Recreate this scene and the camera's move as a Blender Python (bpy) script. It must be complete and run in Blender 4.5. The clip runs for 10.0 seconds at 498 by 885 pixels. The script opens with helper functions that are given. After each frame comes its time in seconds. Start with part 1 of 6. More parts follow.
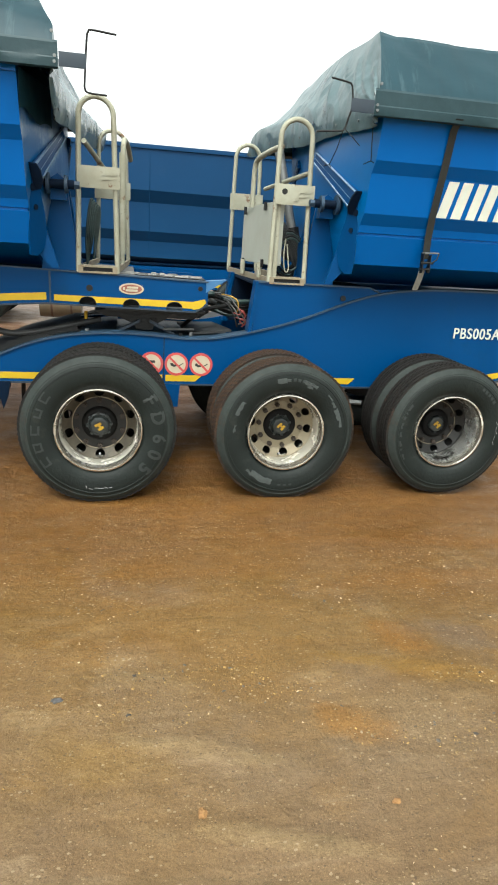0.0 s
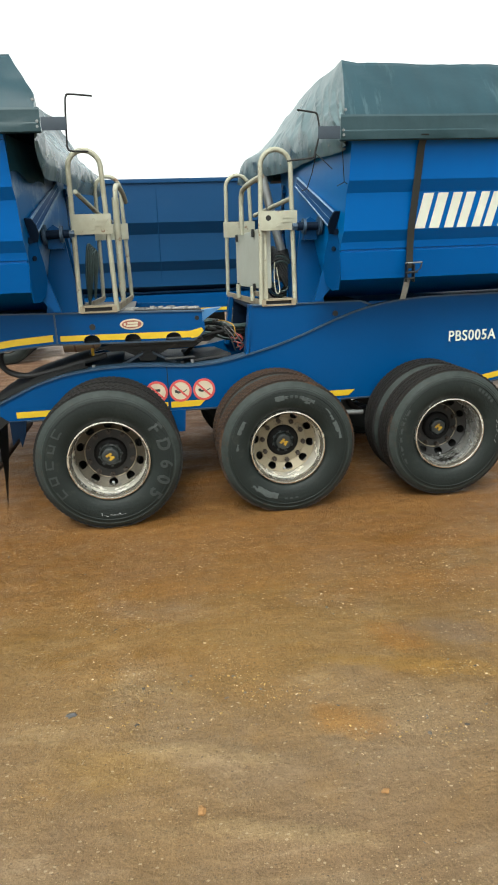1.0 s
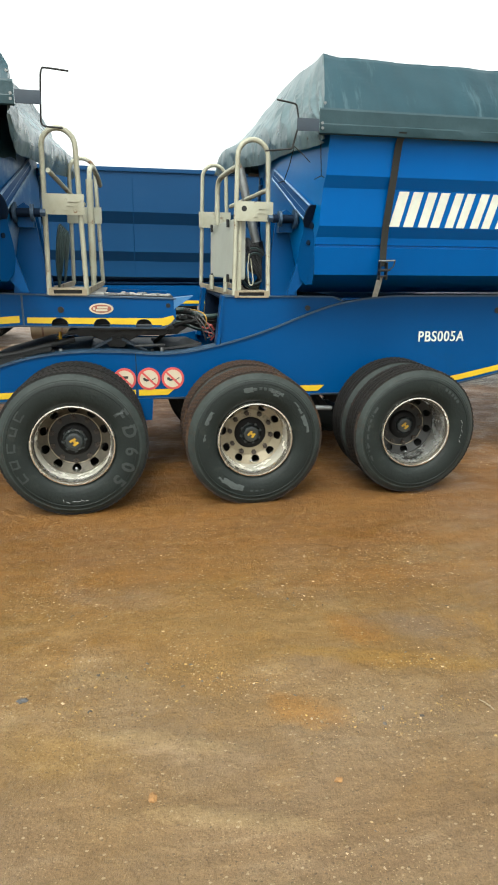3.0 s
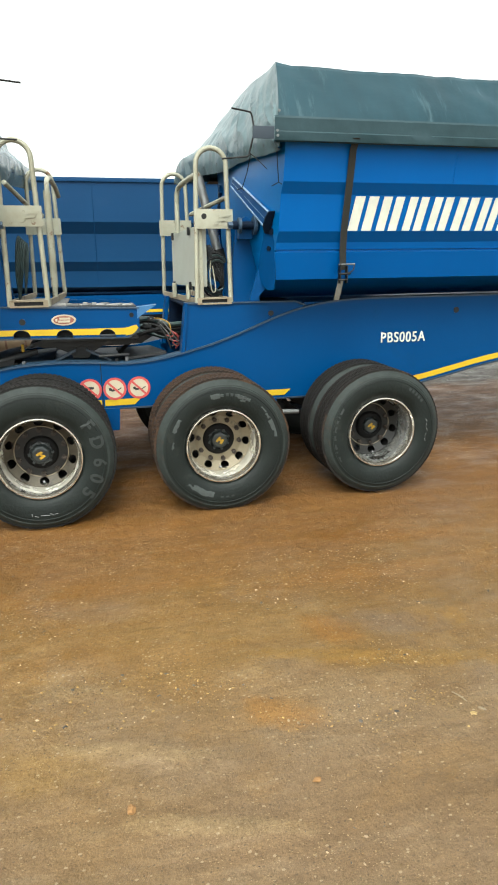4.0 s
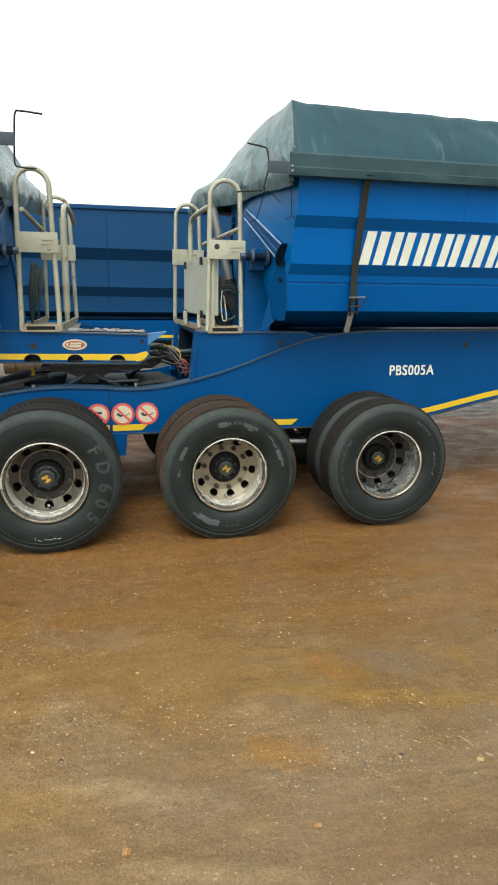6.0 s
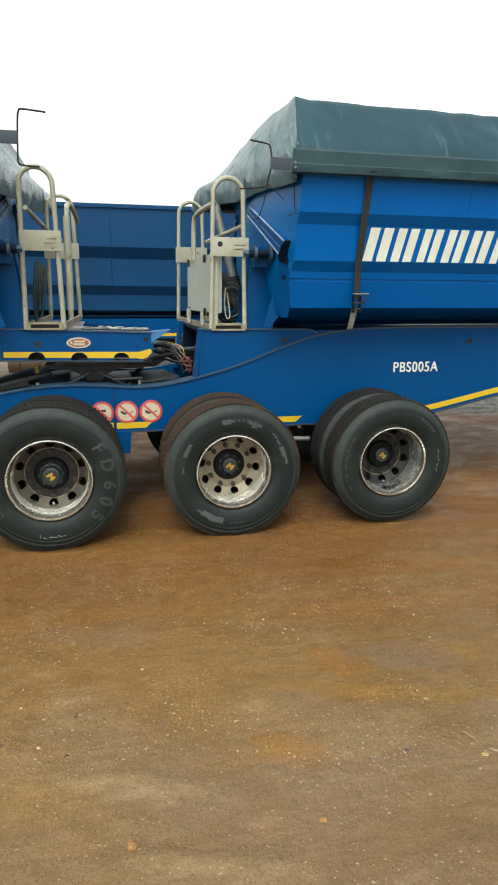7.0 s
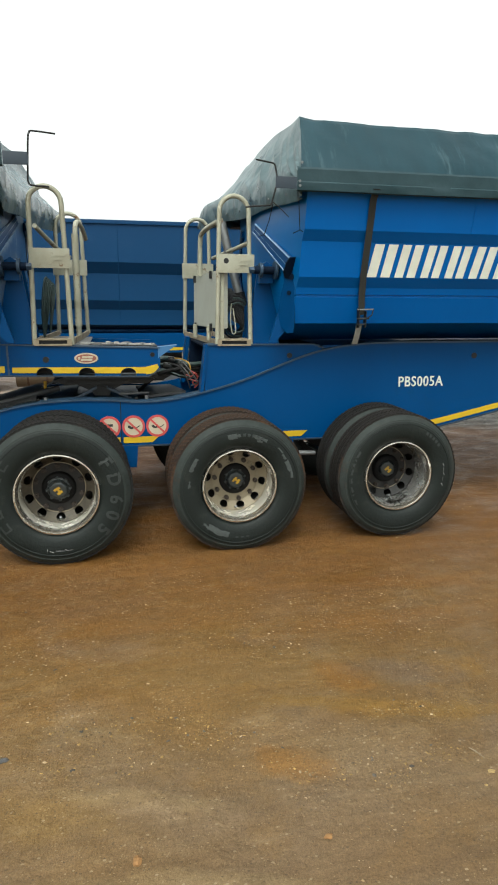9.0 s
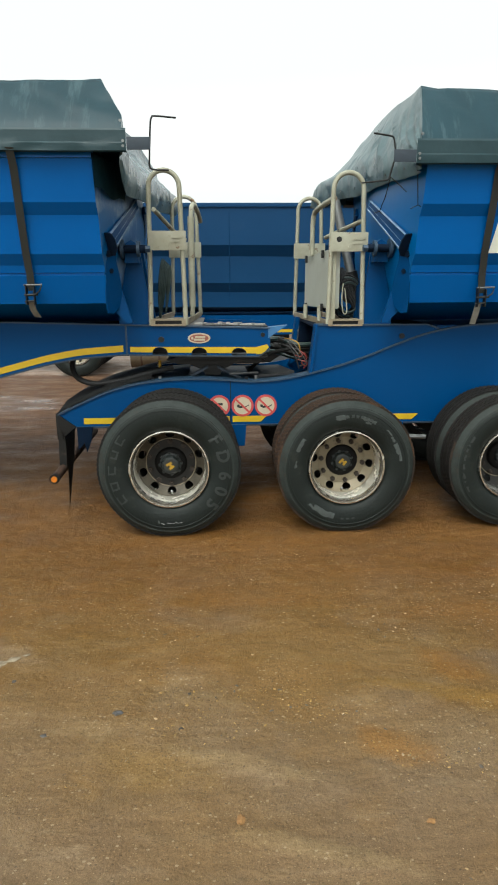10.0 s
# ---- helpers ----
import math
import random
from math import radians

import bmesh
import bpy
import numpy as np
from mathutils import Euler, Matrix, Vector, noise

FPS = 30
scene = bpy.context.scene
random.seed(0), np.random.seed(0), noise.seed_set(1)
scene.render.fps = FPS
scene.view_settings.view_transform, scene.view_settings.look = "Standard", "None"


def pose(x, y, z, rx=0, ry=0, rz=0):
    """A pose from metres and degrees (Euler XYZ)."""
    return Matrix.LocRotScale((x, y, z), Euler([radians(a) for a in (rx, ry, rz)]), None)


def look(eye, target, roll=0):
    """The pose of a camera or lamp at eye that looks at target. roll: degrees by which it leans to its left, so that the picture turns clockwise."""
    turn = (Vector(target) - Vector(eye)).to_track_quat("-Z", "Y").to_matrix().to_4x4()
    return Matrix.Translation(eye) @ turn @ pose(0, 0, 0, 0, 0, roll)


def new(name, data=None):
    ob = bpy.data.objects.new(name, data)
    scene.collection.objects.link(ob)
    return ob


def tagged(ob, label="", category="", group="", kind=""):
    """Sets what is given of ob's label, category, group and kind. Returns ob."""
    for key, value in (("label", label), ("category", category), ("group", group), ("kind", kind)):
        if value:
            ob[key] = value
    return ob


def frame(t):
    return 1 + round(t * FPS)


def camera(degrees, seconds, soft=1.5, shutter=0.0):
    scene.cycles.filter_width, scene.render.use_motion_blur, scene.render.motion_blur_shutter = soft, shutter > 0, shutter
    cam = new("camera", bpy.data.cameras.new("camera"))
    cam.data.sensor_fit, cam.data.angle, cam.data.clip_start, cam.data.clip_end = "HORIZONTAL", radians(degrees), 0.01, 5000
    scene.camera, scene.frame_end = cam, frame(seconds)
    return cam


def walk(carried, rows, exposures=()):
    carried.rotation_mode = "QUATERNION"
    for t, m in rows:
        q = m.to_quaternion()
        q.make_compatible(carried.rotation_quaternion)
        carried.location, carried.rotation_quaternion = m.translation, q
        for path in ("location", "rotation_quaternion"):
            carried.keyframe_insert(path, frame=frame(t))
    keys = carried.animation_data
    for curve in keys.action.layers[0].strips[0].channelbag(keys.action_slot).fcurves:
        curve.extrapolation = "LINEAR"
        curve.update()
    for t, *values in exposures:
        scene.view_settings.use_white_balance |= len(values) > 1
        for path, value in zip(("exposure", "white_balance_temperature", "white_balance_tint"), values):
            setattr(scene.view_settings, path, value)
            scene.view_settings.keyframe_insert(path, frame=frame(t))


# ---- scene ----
cam = camera(43.68, 10.0, soft=1.9)
PATH = [
    (0, (0.202, -4.181, 1.854), (0.5874, -2.3214, 1.2276), 3.66),
    (0.2, (0.220, -4.203, 1.864), (0.5917, -2.3206, 1.3129), 5.48),
    (0.3, (0.214, -4.227, 1.880), (0.5588, -2.3331, 1.3363), 4.75),
    (0.5, (0.239, -4.253, 1.862), (0.5479, -2.3368, 1.3803), 3.19),
    (0.7, (0.357, -4.217, 1.838), (0.7085, -2.3090, 1.3078), 4.58),
    (0.8, (0.359, -4.325, 1.917), (0.7723, -2.4221, 1.3089), 2.85),
    (1, (0.425, -4.393, 1.937), (0.6915, -2.4984, 1.3543), -2.21),
    (1.1, (0.434, -4.344, 1.916), (0.6694, -2.4479, 1.2346), -2.82),
    (1.2, (0.455, -4.361, 1.900), (0.6616, -2.4639, 1.2396), -3.54),
    (1.3, (0.469, -4.350, 1.894), (0.7132, -2.4512, 1.2852), -2.60),
    (1.5, (0.439, -4.401, 1.913), (0.7307, -2.4989, 1.3664), 0.63),
    (1.7, (0.448, -4.370, 1.875), (0.7680, -2.4751, 1.3037), 0.61),
    (2, (0.436, -4.383, 1.912), (0.7393, -2.4992, 1.3133), 1.12),
    (2.2, (0.452, -4.345, 1.892), (0.7175, -2.4593, 1.3121), 0.61),
    (2.5, (0.430, -4.385, 1.886), (0.7493, -2.4960, 1.3115), 0.24),
    (2.7, (0.435, -4.382, 1.881), (0.7770, -2.5000, 1.2976), 0.41),
    (3.8, (0.438, -4.397, 1.867), (0.8795, -2.5373, 1.2783), 0.33),
    (4, (0.456, -4.402, 1.876), (0.9122, -2.5399, 1.3072), -0.65),
    (4.2, (0.468, -4.376, 1.873), (0.9346, -2.5107, 1.3424), -0.81),
    (4.5, (0.457, -4.389, 1.885), (0.9339, -2.5188, 1.3611), -0.20),
    (4.8, (0.453, -4.378, 1.885), (0.9143, -2.5016, 1.3901), 0.10),
    (5, (0.444, -4.396, 1.890), (0.9066, -2.5152, 1.3934), 0.02),
    (5.5, (0.431, -4.398, 1.887), (0.8957, -2.5214, 1.3734), 0.80),
    (5.7, (0.440, -4.383, 1.891), (0.8904, -2.5048, 1.4080), 0.96),
    (6.8, (0.446, -4.377, 1.893), (0.8817, -2.4898, 1.3998), 0.54),
    (7, (0.444, -4.384, 1.885), (0.8782, -2.4951, 1.3925), 0.54),
    (7.5, (0.441, -4.390, 1.894), (0.8922, -2.5027, 1.4110), 0.80),
    (8, (0.441, -4.397, 1.887), (0.9242, -2.5145, 1.4135), 1.17),
    (8.5, (0.457, -4.407, 1.895), (0.9375, -2.5205, 1.4379), 0.76),
    (8.8, (0.449, -4.394, 1.907), (0.8974, -2.4972, 1.4639), 0.86),
    (9, (0.443, -4.410, 1.903), (0.8592, -2.5067, 1.4505), 0.37),
    (9.2, (0.450, -4.392, 1.902), (0.8411, -2.4806, 1.4623), -0.21),
    (9.5, (0.417, -4.424, 1.906), (0.7252, -2.4998, 1.4582), 0.60),
    (9.7, (0.404, -4.435, 1.913), (0.5934, -2.5068, 1.4168), 0.27),
    (10, (0.407, -4.427, 1.881), (0.4939, -2.4930, 1.3772), -0.35),
]
EXPOSURES = [(t, ev, 6500, 2) for t, ev in ((0, 1.43), (0.5, 1.38), (1.0, 1.3), (1.5, 1.48), (2.5, 1.46), (4.0, 1.53), (4.5, 1.45), (5.0, 1.34), (5.5, 1.28), (7.5, 1.16), (8.5, 1.11), (9, 0.98), (9.5, 0.84), (10, 0.92))]
walk(cam, [(t, look(eye, aim, roll)) for t, eye, aim, roll in PATH], EXPOSURES)

# ---- world and light: overcast sky ----
world = bpy.data.worlds.new("overcast")
scene.world = world
world.use_nodes = True
wt = world.node_tree
sky = wt.nodes.new("ShaderNodeTexSky")
sky.sky_type = "NISHITA"
sky.sun_disc = False
sky.sun_elevation = radians(58)
sky.sun_rotation = radians(200)
sky.dust_density = 4.0
grey = wt.nodes.new("ShaderNodeHueSaturation")
grey.inputs["Saturation"].default_value = 0.06
wt.links.new(sky.outputs[0], grey.inputs["Color"])
cloud = wt.nodes.new("ShaderNodeMix")          # an even cloud layer, never darker than this
cloud.data_type, cloud.blend_type = "RGBA", "LIGHTEN"
cloud.inputs["Factor"].default_value = 1.0
cloud.inputs["B"].default_value = (3.6, 3.65, 3.7, 1)
wt.links.new(grey.outputs[0], cloud.inputs["A"])
wt.links.new(cloud.outputs["Result"], wt.nodes["Background"].inputs[0])
wt.nodes["Background"].inputs["Strength"].default_value = 0.15

sun_data = bpy.data.lights.new("sun", "SUN")
sun_data.energy = 0.9
sun_data.angle = radians(40)
sun_data.color = (1.0, 0.97, 0.92)
sun = new("sun", sun_data)
sun.matrix_world = look((-4, -9, 16), (1, 0, 0))


# ---- materials ----
def mat(name, col, rough=0.5, metal=0.0, col2=None, scale=6.0, mix=0.5, bump=0.0, bscale=60.0, rough2=None,
        spots=None, spot_scale=3.0, spot_cut=0.62, spot_soft=0.08, spec=0.5, streak=False, rand=0.0, crease=0.0):
    """Base colour varied by noise at two scales, with stains of a second colour and fine relief."""
    m = bpy.data.materials.new(name)
    m.use_nodes = True
    nt = m.node_tree
    nd, lk = nt.nodes, nt.links
    b = nd["Principled BSDF"]
    b.inputs["Metallic"].default_value = metal
    b.inputs["Specular IOR Level"].default_value = spec
    tc = nd.new("ShaderNodeTexCoord")
    mp = nd.new("ShaderNodeMapping")
    lk.new(tc.outputs["Object"], mp.inputs[0])
    if streak:
        mp.inputs["Scale"].default_value = streak if isinstance(streak, tuple) else (1.0, 1.0, 0.12)
    n1 = nd.new("ShaderNodeTexNoise")
    n1.inputs["Scale"].default_value = scale
    n1.inputs["Detail"].default_value = 8
    n1.inputs["Roughness"].default_value = 0.62
    lk.new(mp.outputs[0], n1.inputs["Vector"])
    r1 = nd.new("ShaderNodeValToRGB")
    c2 = col2 if col2 else tuple(c * 0.7 for c in col)
    r1.color_ramp.elements[0].position, r1.color_ramp.elements[1].position = 0.5 - mix * 0.4, 0.5 + mix * 0.4
    r1.color_ramp.elements[0].color = (*c2, 1)
    r1.color_ramp.elements[1].color = (*col, 1)
    lk.new(n1.outputs["Fac"], r1.inputs[0])
    out = r1.outputs[0]
    if spots:
        n2 = nd.new("ShaderNodeTexNoise")
        n2.inputs["Scale"].default_value = spot_scale
        n2.inputs["Detail"].default_value = 10
        n2.inputs["Roughness"].default_value = 0.7
        lk.new(mp.outputs[0], n2.inputs["Vector"])
        r2 = nd.new("ShaderNodeValToRGB")
        r2.color_ramp.elements[0].position, r2.color_ramp.elements[1].position = spot_cut, spot_cut + spot_soft
        lk.new(n2.outputs["Fac"], r2.inputs[0])
        mx = nd.new("ShaderNodeMix")
        mx.data_type = "RGBA"
        lk.new(r2.outputs[0], mx.inputs["Factor"])
        lk.new(out, mx.inputs["A"])
        mx.inputs["B"].default_value = (*spots, 1)
        out = mx.outputs["Result"]
    if rand:
        oi = nd.new("ShaderNodeNewGeometry")
        hv = nd.new("ShaderNodeHueSaturation")
        ma = nd.new("ShaderNodeMapRange")
        ma.inputs["To Min"].default_value, ma.inputs["To Max"].default_value = 1 - rand, 1 + rand
        lk.new(oi.outputs["Random Per Island"], ma.inputs["Value"])
        lk.new(ma.outputs[0], hv.inputs["Value"])
        lk.new(out, hv.inputs["Color"])
        out = hv.outputs[0]
    lk.new(out, b.inputs["Base Color"])
    rr = nd.new("ShaderNodeMapRange")
    rr.inputs["To Min"].default_value = rough
    rr.inputs["To Max"].default_value = rough2 if rough2 is not None else min(1.0, rough + 0.15)
    lk.new(n1.outputs["Fac"], rr.inputs["Value"])
    lk.new(rr.outputs[0], b.inputs["Roughness"])
    if bump:
        n3 = nd.new("ShaderNodeTexNoise")
        n3.inputs["Scale"].default_value = bscale
        n3.inputs["Detail"].default_value = 6
        lk.new(tc.outputs["Object"], n3.inputs["Vector"])
        bp = nd.new("ShaderNodeBump")
        bp.inputs["Strength"].default_value = bump
        bp.inputs["Distance"].default_value = 0.01
        height = n3.outputs["Fac"]
        if crease:
            # sharp, branching creases: the zero lines of a stretched noise
            n4 = nd.new("ShaderNodeTexNoise")
            n4.inputs["Scale"].default_value, n4.inputs["Detail"].default_value, n4.inputs["Distortion"].default_value = 1.7, 1.5, 0.7
            m4 = nd.new("ShaderNodeMapping")
            m4.inputs["Rotation"].default_value = (0.35, 0.2, 0.5)
            m4.inputs["Scale"].default_value = (1.0, 1.3, 0.9)
            lk.new(tc.outputs["Object"], m4.inputs[0])
            lk.new(m4.outputs[0], n4.inputs["Vector"])
            last = n4.outputs["Fac"]
            for kind, by in (("SUBTRACT", 0.5), ("ABSOLUTE", 0.0), ("MULTIPLY", -9.0), ("ADD", 1.0), ("MAXIMUM", 0.0), ("MULTIPLY", crease)):
                q = nd.new("ShaderNodeMath")
                q.operation = kind
                q.inputs[1].default_value = by
                lk.new(last, q.inputs[0])
                last = q.outputs[0]
            q = nd.new("ShaderNodeMath")
            lk.new(last, q.inputs[0])
            lk.new(height, q.inputs[1])
            height = q.outputs[0]
        lk.new(height, bp.inputs["Height"])
        lk.new(bp.outputs[0], b.inputs["Normal"])
    return m


BLUE = mat("blue_paint", (0.0003, 0.096, 0.345), 0.28, col2=(0.0003, 0.074, 0.275), scale=1.6, mix=0.9, bump=0.05, bscale=9,
           spots=(0.003, 0.092, 0.250), spot_scale=2.2, spot_cut=0.60, spot_soft=0.15, streak=True, rough2=0.42, spec=0.17)
# silver patches hold both scuffs and a painted glossy highlight
END_WORN = mat("scuff_and_highlight_blue", (0.004, 0.110, 0.31), 0.26, 0.15, col2=(0.002, 0.080, 0.24), scale=2.2, mix=0.9, bump=0.12, bscale=9,
               spots=(0.36, 0.43, 0.48), spot_scale=2.1, spot_cut=0.51, spot_soft=0.22, rough2=0.38, spec=0.5)
# end-sheet blue: the paler tone and patches paint a soft sheen
END_BLUE = mat("sheen_blue_paint", (0.001, 0.108, 0.325), 0.26, col2=(0.0006, 0.080, 0.250), scale=2.2, mix=0.9, bump=0.06, bscale=9,
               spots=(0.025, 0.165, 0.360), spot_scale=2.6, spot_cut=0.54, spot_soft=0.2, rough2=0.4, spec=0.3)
WORN = mat("worn_bare_edge", (0.30, 0.37, 0.44), 0.4, col2=(0.06, 0.14, 0.26), scale=16, mix=0.7)
# chassis blue, darkened to carry some shade of the gap between trailers
BLUE_BEAM = mat("blue_beam_paint", (0.0004, 0.0450, 0.150), 0.28, col2=(0.0003, 0.0355, 0.122), scale=1.2, mix=0.9, bump=0.05, bscale=7,
                spots=(0.003, 0.038, 0.104), spot_scale=1.5, spot_cut=0.60, spot_soft=0.2, rough2=0.46, spec=0.11)
BLUE_OLD = mat("faded_blue_paint", (0.001, 0.037, 0.106), 0.45, col2=(0.001, 0.030, 0.088), scale=1.0, mix=0.9, bump=0.08, bscale=3,
               spots=(0.010, 0.043, 0.108), spot_scale=0.7, spot_cut=0.58, spot_soft=0.2, rough2=0.6, spec=0.2)
EDGE = mat("worn_blue_edge", (0.022, 0.055, 0.095), 0.45, col2=(0.006, 0.022, 0.050), scale=14, mix=0.8)
EDGE_DARK = mat("grimy_blue_edge", (0.016, 0.030, 0.045), 0.5, col2=(0.008, 0.016, 0.028), scale=14, mix=0.8)
# blue of the nose lip, lightened to look sunlit
PALE_BLUE = mat("sunlit_blue_paint", (0.035, 0.13, 0.27), 0.35, col2=(0.02, 0.09, 0.22), scale=9)
TARP = mat("pvc_tarpaulin", (0.0100, 0.0400, 0.0545), 0.30, col2=(0.0042, 0.0215, 0.0300), scale=2.6, mix=0.7, bump=0.75, bscale=3.4,
           spots=(0.070, 0.118, 0.132), spot_scale=4.2, spot_cut=0.555, spot_soft=0.20, streak=(1.7, 0.25, 0.22), rough2=0.56, spec=0.2)
HEM = mat("pvc_hem_band", (0.0165, 0.0425, 0.052), 0.40, col2=(0.0036, 0.0198, 0.0245), scale=5, mix=0.9, bump=0.6, bscale=7, rough2=0.56, spec=0.3)
# flaps paler than the cover: sky highlights are mixed into their greys
FLAP = mat("pvc_end_flap", (0.112, 0.168, 0.180), 0.19, col2=(0.024, 0.048, 0.056), scale=3.5, mix=0.8, bump=0.5, bscale=12, rough2=0.42, crease=2.6)
FLAP_PALE = mat("pale_highlight_flap", (0.18, 0.245, 0.27), 0.18, col2=(0.022, 0.038, 0.047), scale=4.0, mix=0.6, bump=0.5, bscale=12, rough2=0.36, crease=2.8)
CREAM = mat("chipped_cream_paint", (0.335, 0.338, 0.268), 0.5, col2=(0.21, 0.195, 0.135), scale=7, mix=0.8, bump=0.1, bscale=40,
            spots=(0.12, 0.062, 0.028), spot_scale=9, spot_cut=0.60, spot_soft=0.06)
CREAM_DIRTY = mat("muddy_cream_paint", (0.27, 0.235, 0.165), 0.6, col2=(0.15, 0.115, 0.072), scale=9, mix=0.8, bump=0.2, bscale=40,
                  spots=(0.085, 0.045, 0.022), spot_scale=8, spot_cut=0.55, spot_soft=0.08)
PANEL = mat("cream_box_paint", (0.355, 0.375, 0.335), 0.45, col2=(0.265, 0.27, 0.22), scale=4, mix=0.9,
            spots=(0.17, 0.11, 0.06), spot_scale=6, spot_cut=0.64, spot_soft=0.06)
RUBBER = mat("tyre_sidewall", (0.0084, 0.0126, 0.0112), 0.48, col2=(0.0036, 0.0056, 0.0051), scale=6, mix=0.7, bump=0.3, bscale=45,
             spots=(0.020, 0.022, 0.018), spot_scale=6.5, spot_cut=0.57, spot_soft=0.18, rough2=0.72, spec=0.25)
TREAD = mat("muddy_tread", (0.030, 0.0205, 0.0145), 0.85, col2=(0.013, 0.0105, 0.0095), scale=9, mix=0.9, bump=0.5, bscale=90,
            spots=(0.078, 0.040, 0.021), spot_scale=5, spot_cut=0.52, spot_soft=0.2, spec=0.2)
TREAD_DARK = mat("dark_tread", (0.014, 0.0135, 0.0125), 0.8, col2=(0.008, 0.008, 0.008), scale=9, mix=0.9, bump=0.4, bscale=90,
                 spots=(0.032, 0.022, 0.016), spot_scale=5, spot_cut=0.58, spot_soft=0.2, spec=0.2)
TREAD_BROWN = mat("brown_dusted_tread", (0.017, 0.0150, 0.0130), 0.8, col2=(0.009, 0.0088, 0.0085), scale=9, mix=0.9, bump=0.4, bscale=90,
                  spots=(0.050, 0.030, 0.019), spot_scale=5, spot_cut=0.55, spot_soft=0.15, spec=0.2)
SCUFF = mat("scuffed_rubber", (0.050, 0.060, 0.058), 0.7, col2=(0.026, 0.032, 0.031), scale=30)
MARK = mat("moulded_rubber_mark", (0.0190, 0.0250, 0.0230), 0.6, col2=(0.006, 0.0095, 0.0088), scale=14, mix=0.9)
CAP_GREY = mat("wet_grey_hub_cap", (0.016, 0.022, 0.023), 0.4, col2=(0.009, 0.012, 0.012), scale=14, bump=0.15, bscale=50)
CHALK = mat("chalk_mark", (0.34, 0.35, 0.34), 0.9, col2=(0.14, 0.14, 0.14), scale=60)
CHROME = mat("polished_rim", (0.80, 0.79, 0.73), 0.24, 0.62, col2=(0.58, 0.54, 0.44), scale=7, mix=0.7, bump=0.06, bscale=40,
             spots=(0.12, 0.10, 0.07), spot_scale=6, spot_cut=0.62, spot_soft=0.10, rough2=0.30)
RIM_GRIME = mat("grimy_rim", (0.70, 0.72, 0.71), 0.20, 0.8, col2=(0.26, 0.25, 0.23), scale=7, mix=0.7, bump=0.1, bscale=40,
                spots=(0.035, 0.032, 0.028), spot_scale=5, spot_cut=0.57, spot_soft=0.05, rough2=0.34)
MUD = mat("groove_mud", (0.062, 0.033, 0.018), 0.85, col2=(0.024, 0.015, 0.010), scale=14, mix=0.9, bump=0.3, bscale=90, spec=0.2)
GROOVE = mat("dark_groove", (0.006, 0.006, 0.0055), 0.8, col2=(0.014, 0.011, 0.009), scale=14, mix=0.6, spec=0.2)
SHOULDER = mat("scrubbed_shoulder", (0.028, 0.036, 0.033), 0.6, col2=(0.010, 0.013, 0.012), scale=12, mix=0.8, bump=0.3, bscale=60,
               spots=(0.030, 0.022, 0.016), spot_scale=8, spot_cut=0.56, spot_soft=0.15, spec=0.25)
POLISH = mat("bright_rim_lip", (0.88, 0.87, 0.83), 0.16, 0.95, col2=(0.55, 0.52, 0.45), scale=8, mix=0.9, spots=(0.16, 0.13, 0.09), spot_scale=9, spot_cut=0.64, spot_soft=0.08, rough2=0.35)
RIM_GROOVE = mat("dark_rim_groove", (0.10, 0.085, 0.062), 0.6, 0.3, col2=(0.035, 0.030, 0.022), scale=10, mix=0.9)
NUT = mat("rusty_nut", (0.040, 0.026, 0.017), 0.7, col2=(0.018, 0.013, 0.010), scale=20)
# dark navy of pins and caps; also stands for shade in the nose
NAVY = mat("navy_paint_and_recess_shade", (0.0008, 0.0075, 0.022), 0.6, col2=(0.0006, 0.0045, 0.013), scale=5, spec=0.12)
DISC = mat("dusty_wheel_disc", (0.078, 0.066, 0.045), 0.40, 0.4, col2=(0.022, 0.018, 0.012), scale=9, mix=0.8, bump=0.2, bscale=60,
           spots=(0.010, 0.009, 0.007), spot_scale=7, spot_cut=0.56, spot_soft=0.1)
DISC_TAN = mat("tan_wheel_disc", (0.215, 0.182, 0.122), 0.42, 0.35, col2=(0.155, 0.13, 0.088), scale=9, mix=0.9, bump=0.2, bscale=60,
               spots=(0.050, 0.041, 0.028), spot_scale=7, spot_cut=0.61, spot_soft=0.10)
HUB_BLACK = mat("oily_black_hub", (0.0042, 0.0040, 0.0038), 0.55, col2=(0.0025, 0.0025, 0.0025), scale=12, bump=0.2, bscale=50,
                spots=(0.010, 0.008, 0.006), spot_scale=9, spot_cut=0.62, spot_soft=0.1, spec=0.12)
DISC_DARK = mat("grimy_wheel_disc", (0.0085, 0.0078, 0.0068), 0.5, 0.2, col2=(0.0035, 0.0033, 0.0030), scale=8, mix=0.9, bump=0.2, bscale=60,
                spots=(0.034, 0.030, 0.024), spot_scale=6, spot_cut=0.62, spot_soft=0.1)
BLACK = mat("grimy_black_steel", (0.008, 0.008, 0.008), 0.5, col2=(0.005, 0.005, 0.005), scale=12, mix=0.8, bump=0.2, bscale=50,
            spots=(0.018, 0.014, 0.011), spot_scale=7, spot_cut=0.6, spot_soft=0.2, spec=0.25)
GREASE = mat("greasy_steel", (0.0085, 0.0090, 0.0090), 0.42, 0.3, col2=(0.004, 0.0042, 0.0042), scale=14, bump=0.3, bscale=50,
             spots=(0.045, 0.036, 0.028), spot_scale=8, spot_cut=0.6, spot_soft=0.1)
STEEL = mat("galvanised_steel", (0.20, 0.21, 0.21), 0.42, 0.6, col2=(0.11, 0.11, 0.11), scale=14, mix=0.8)
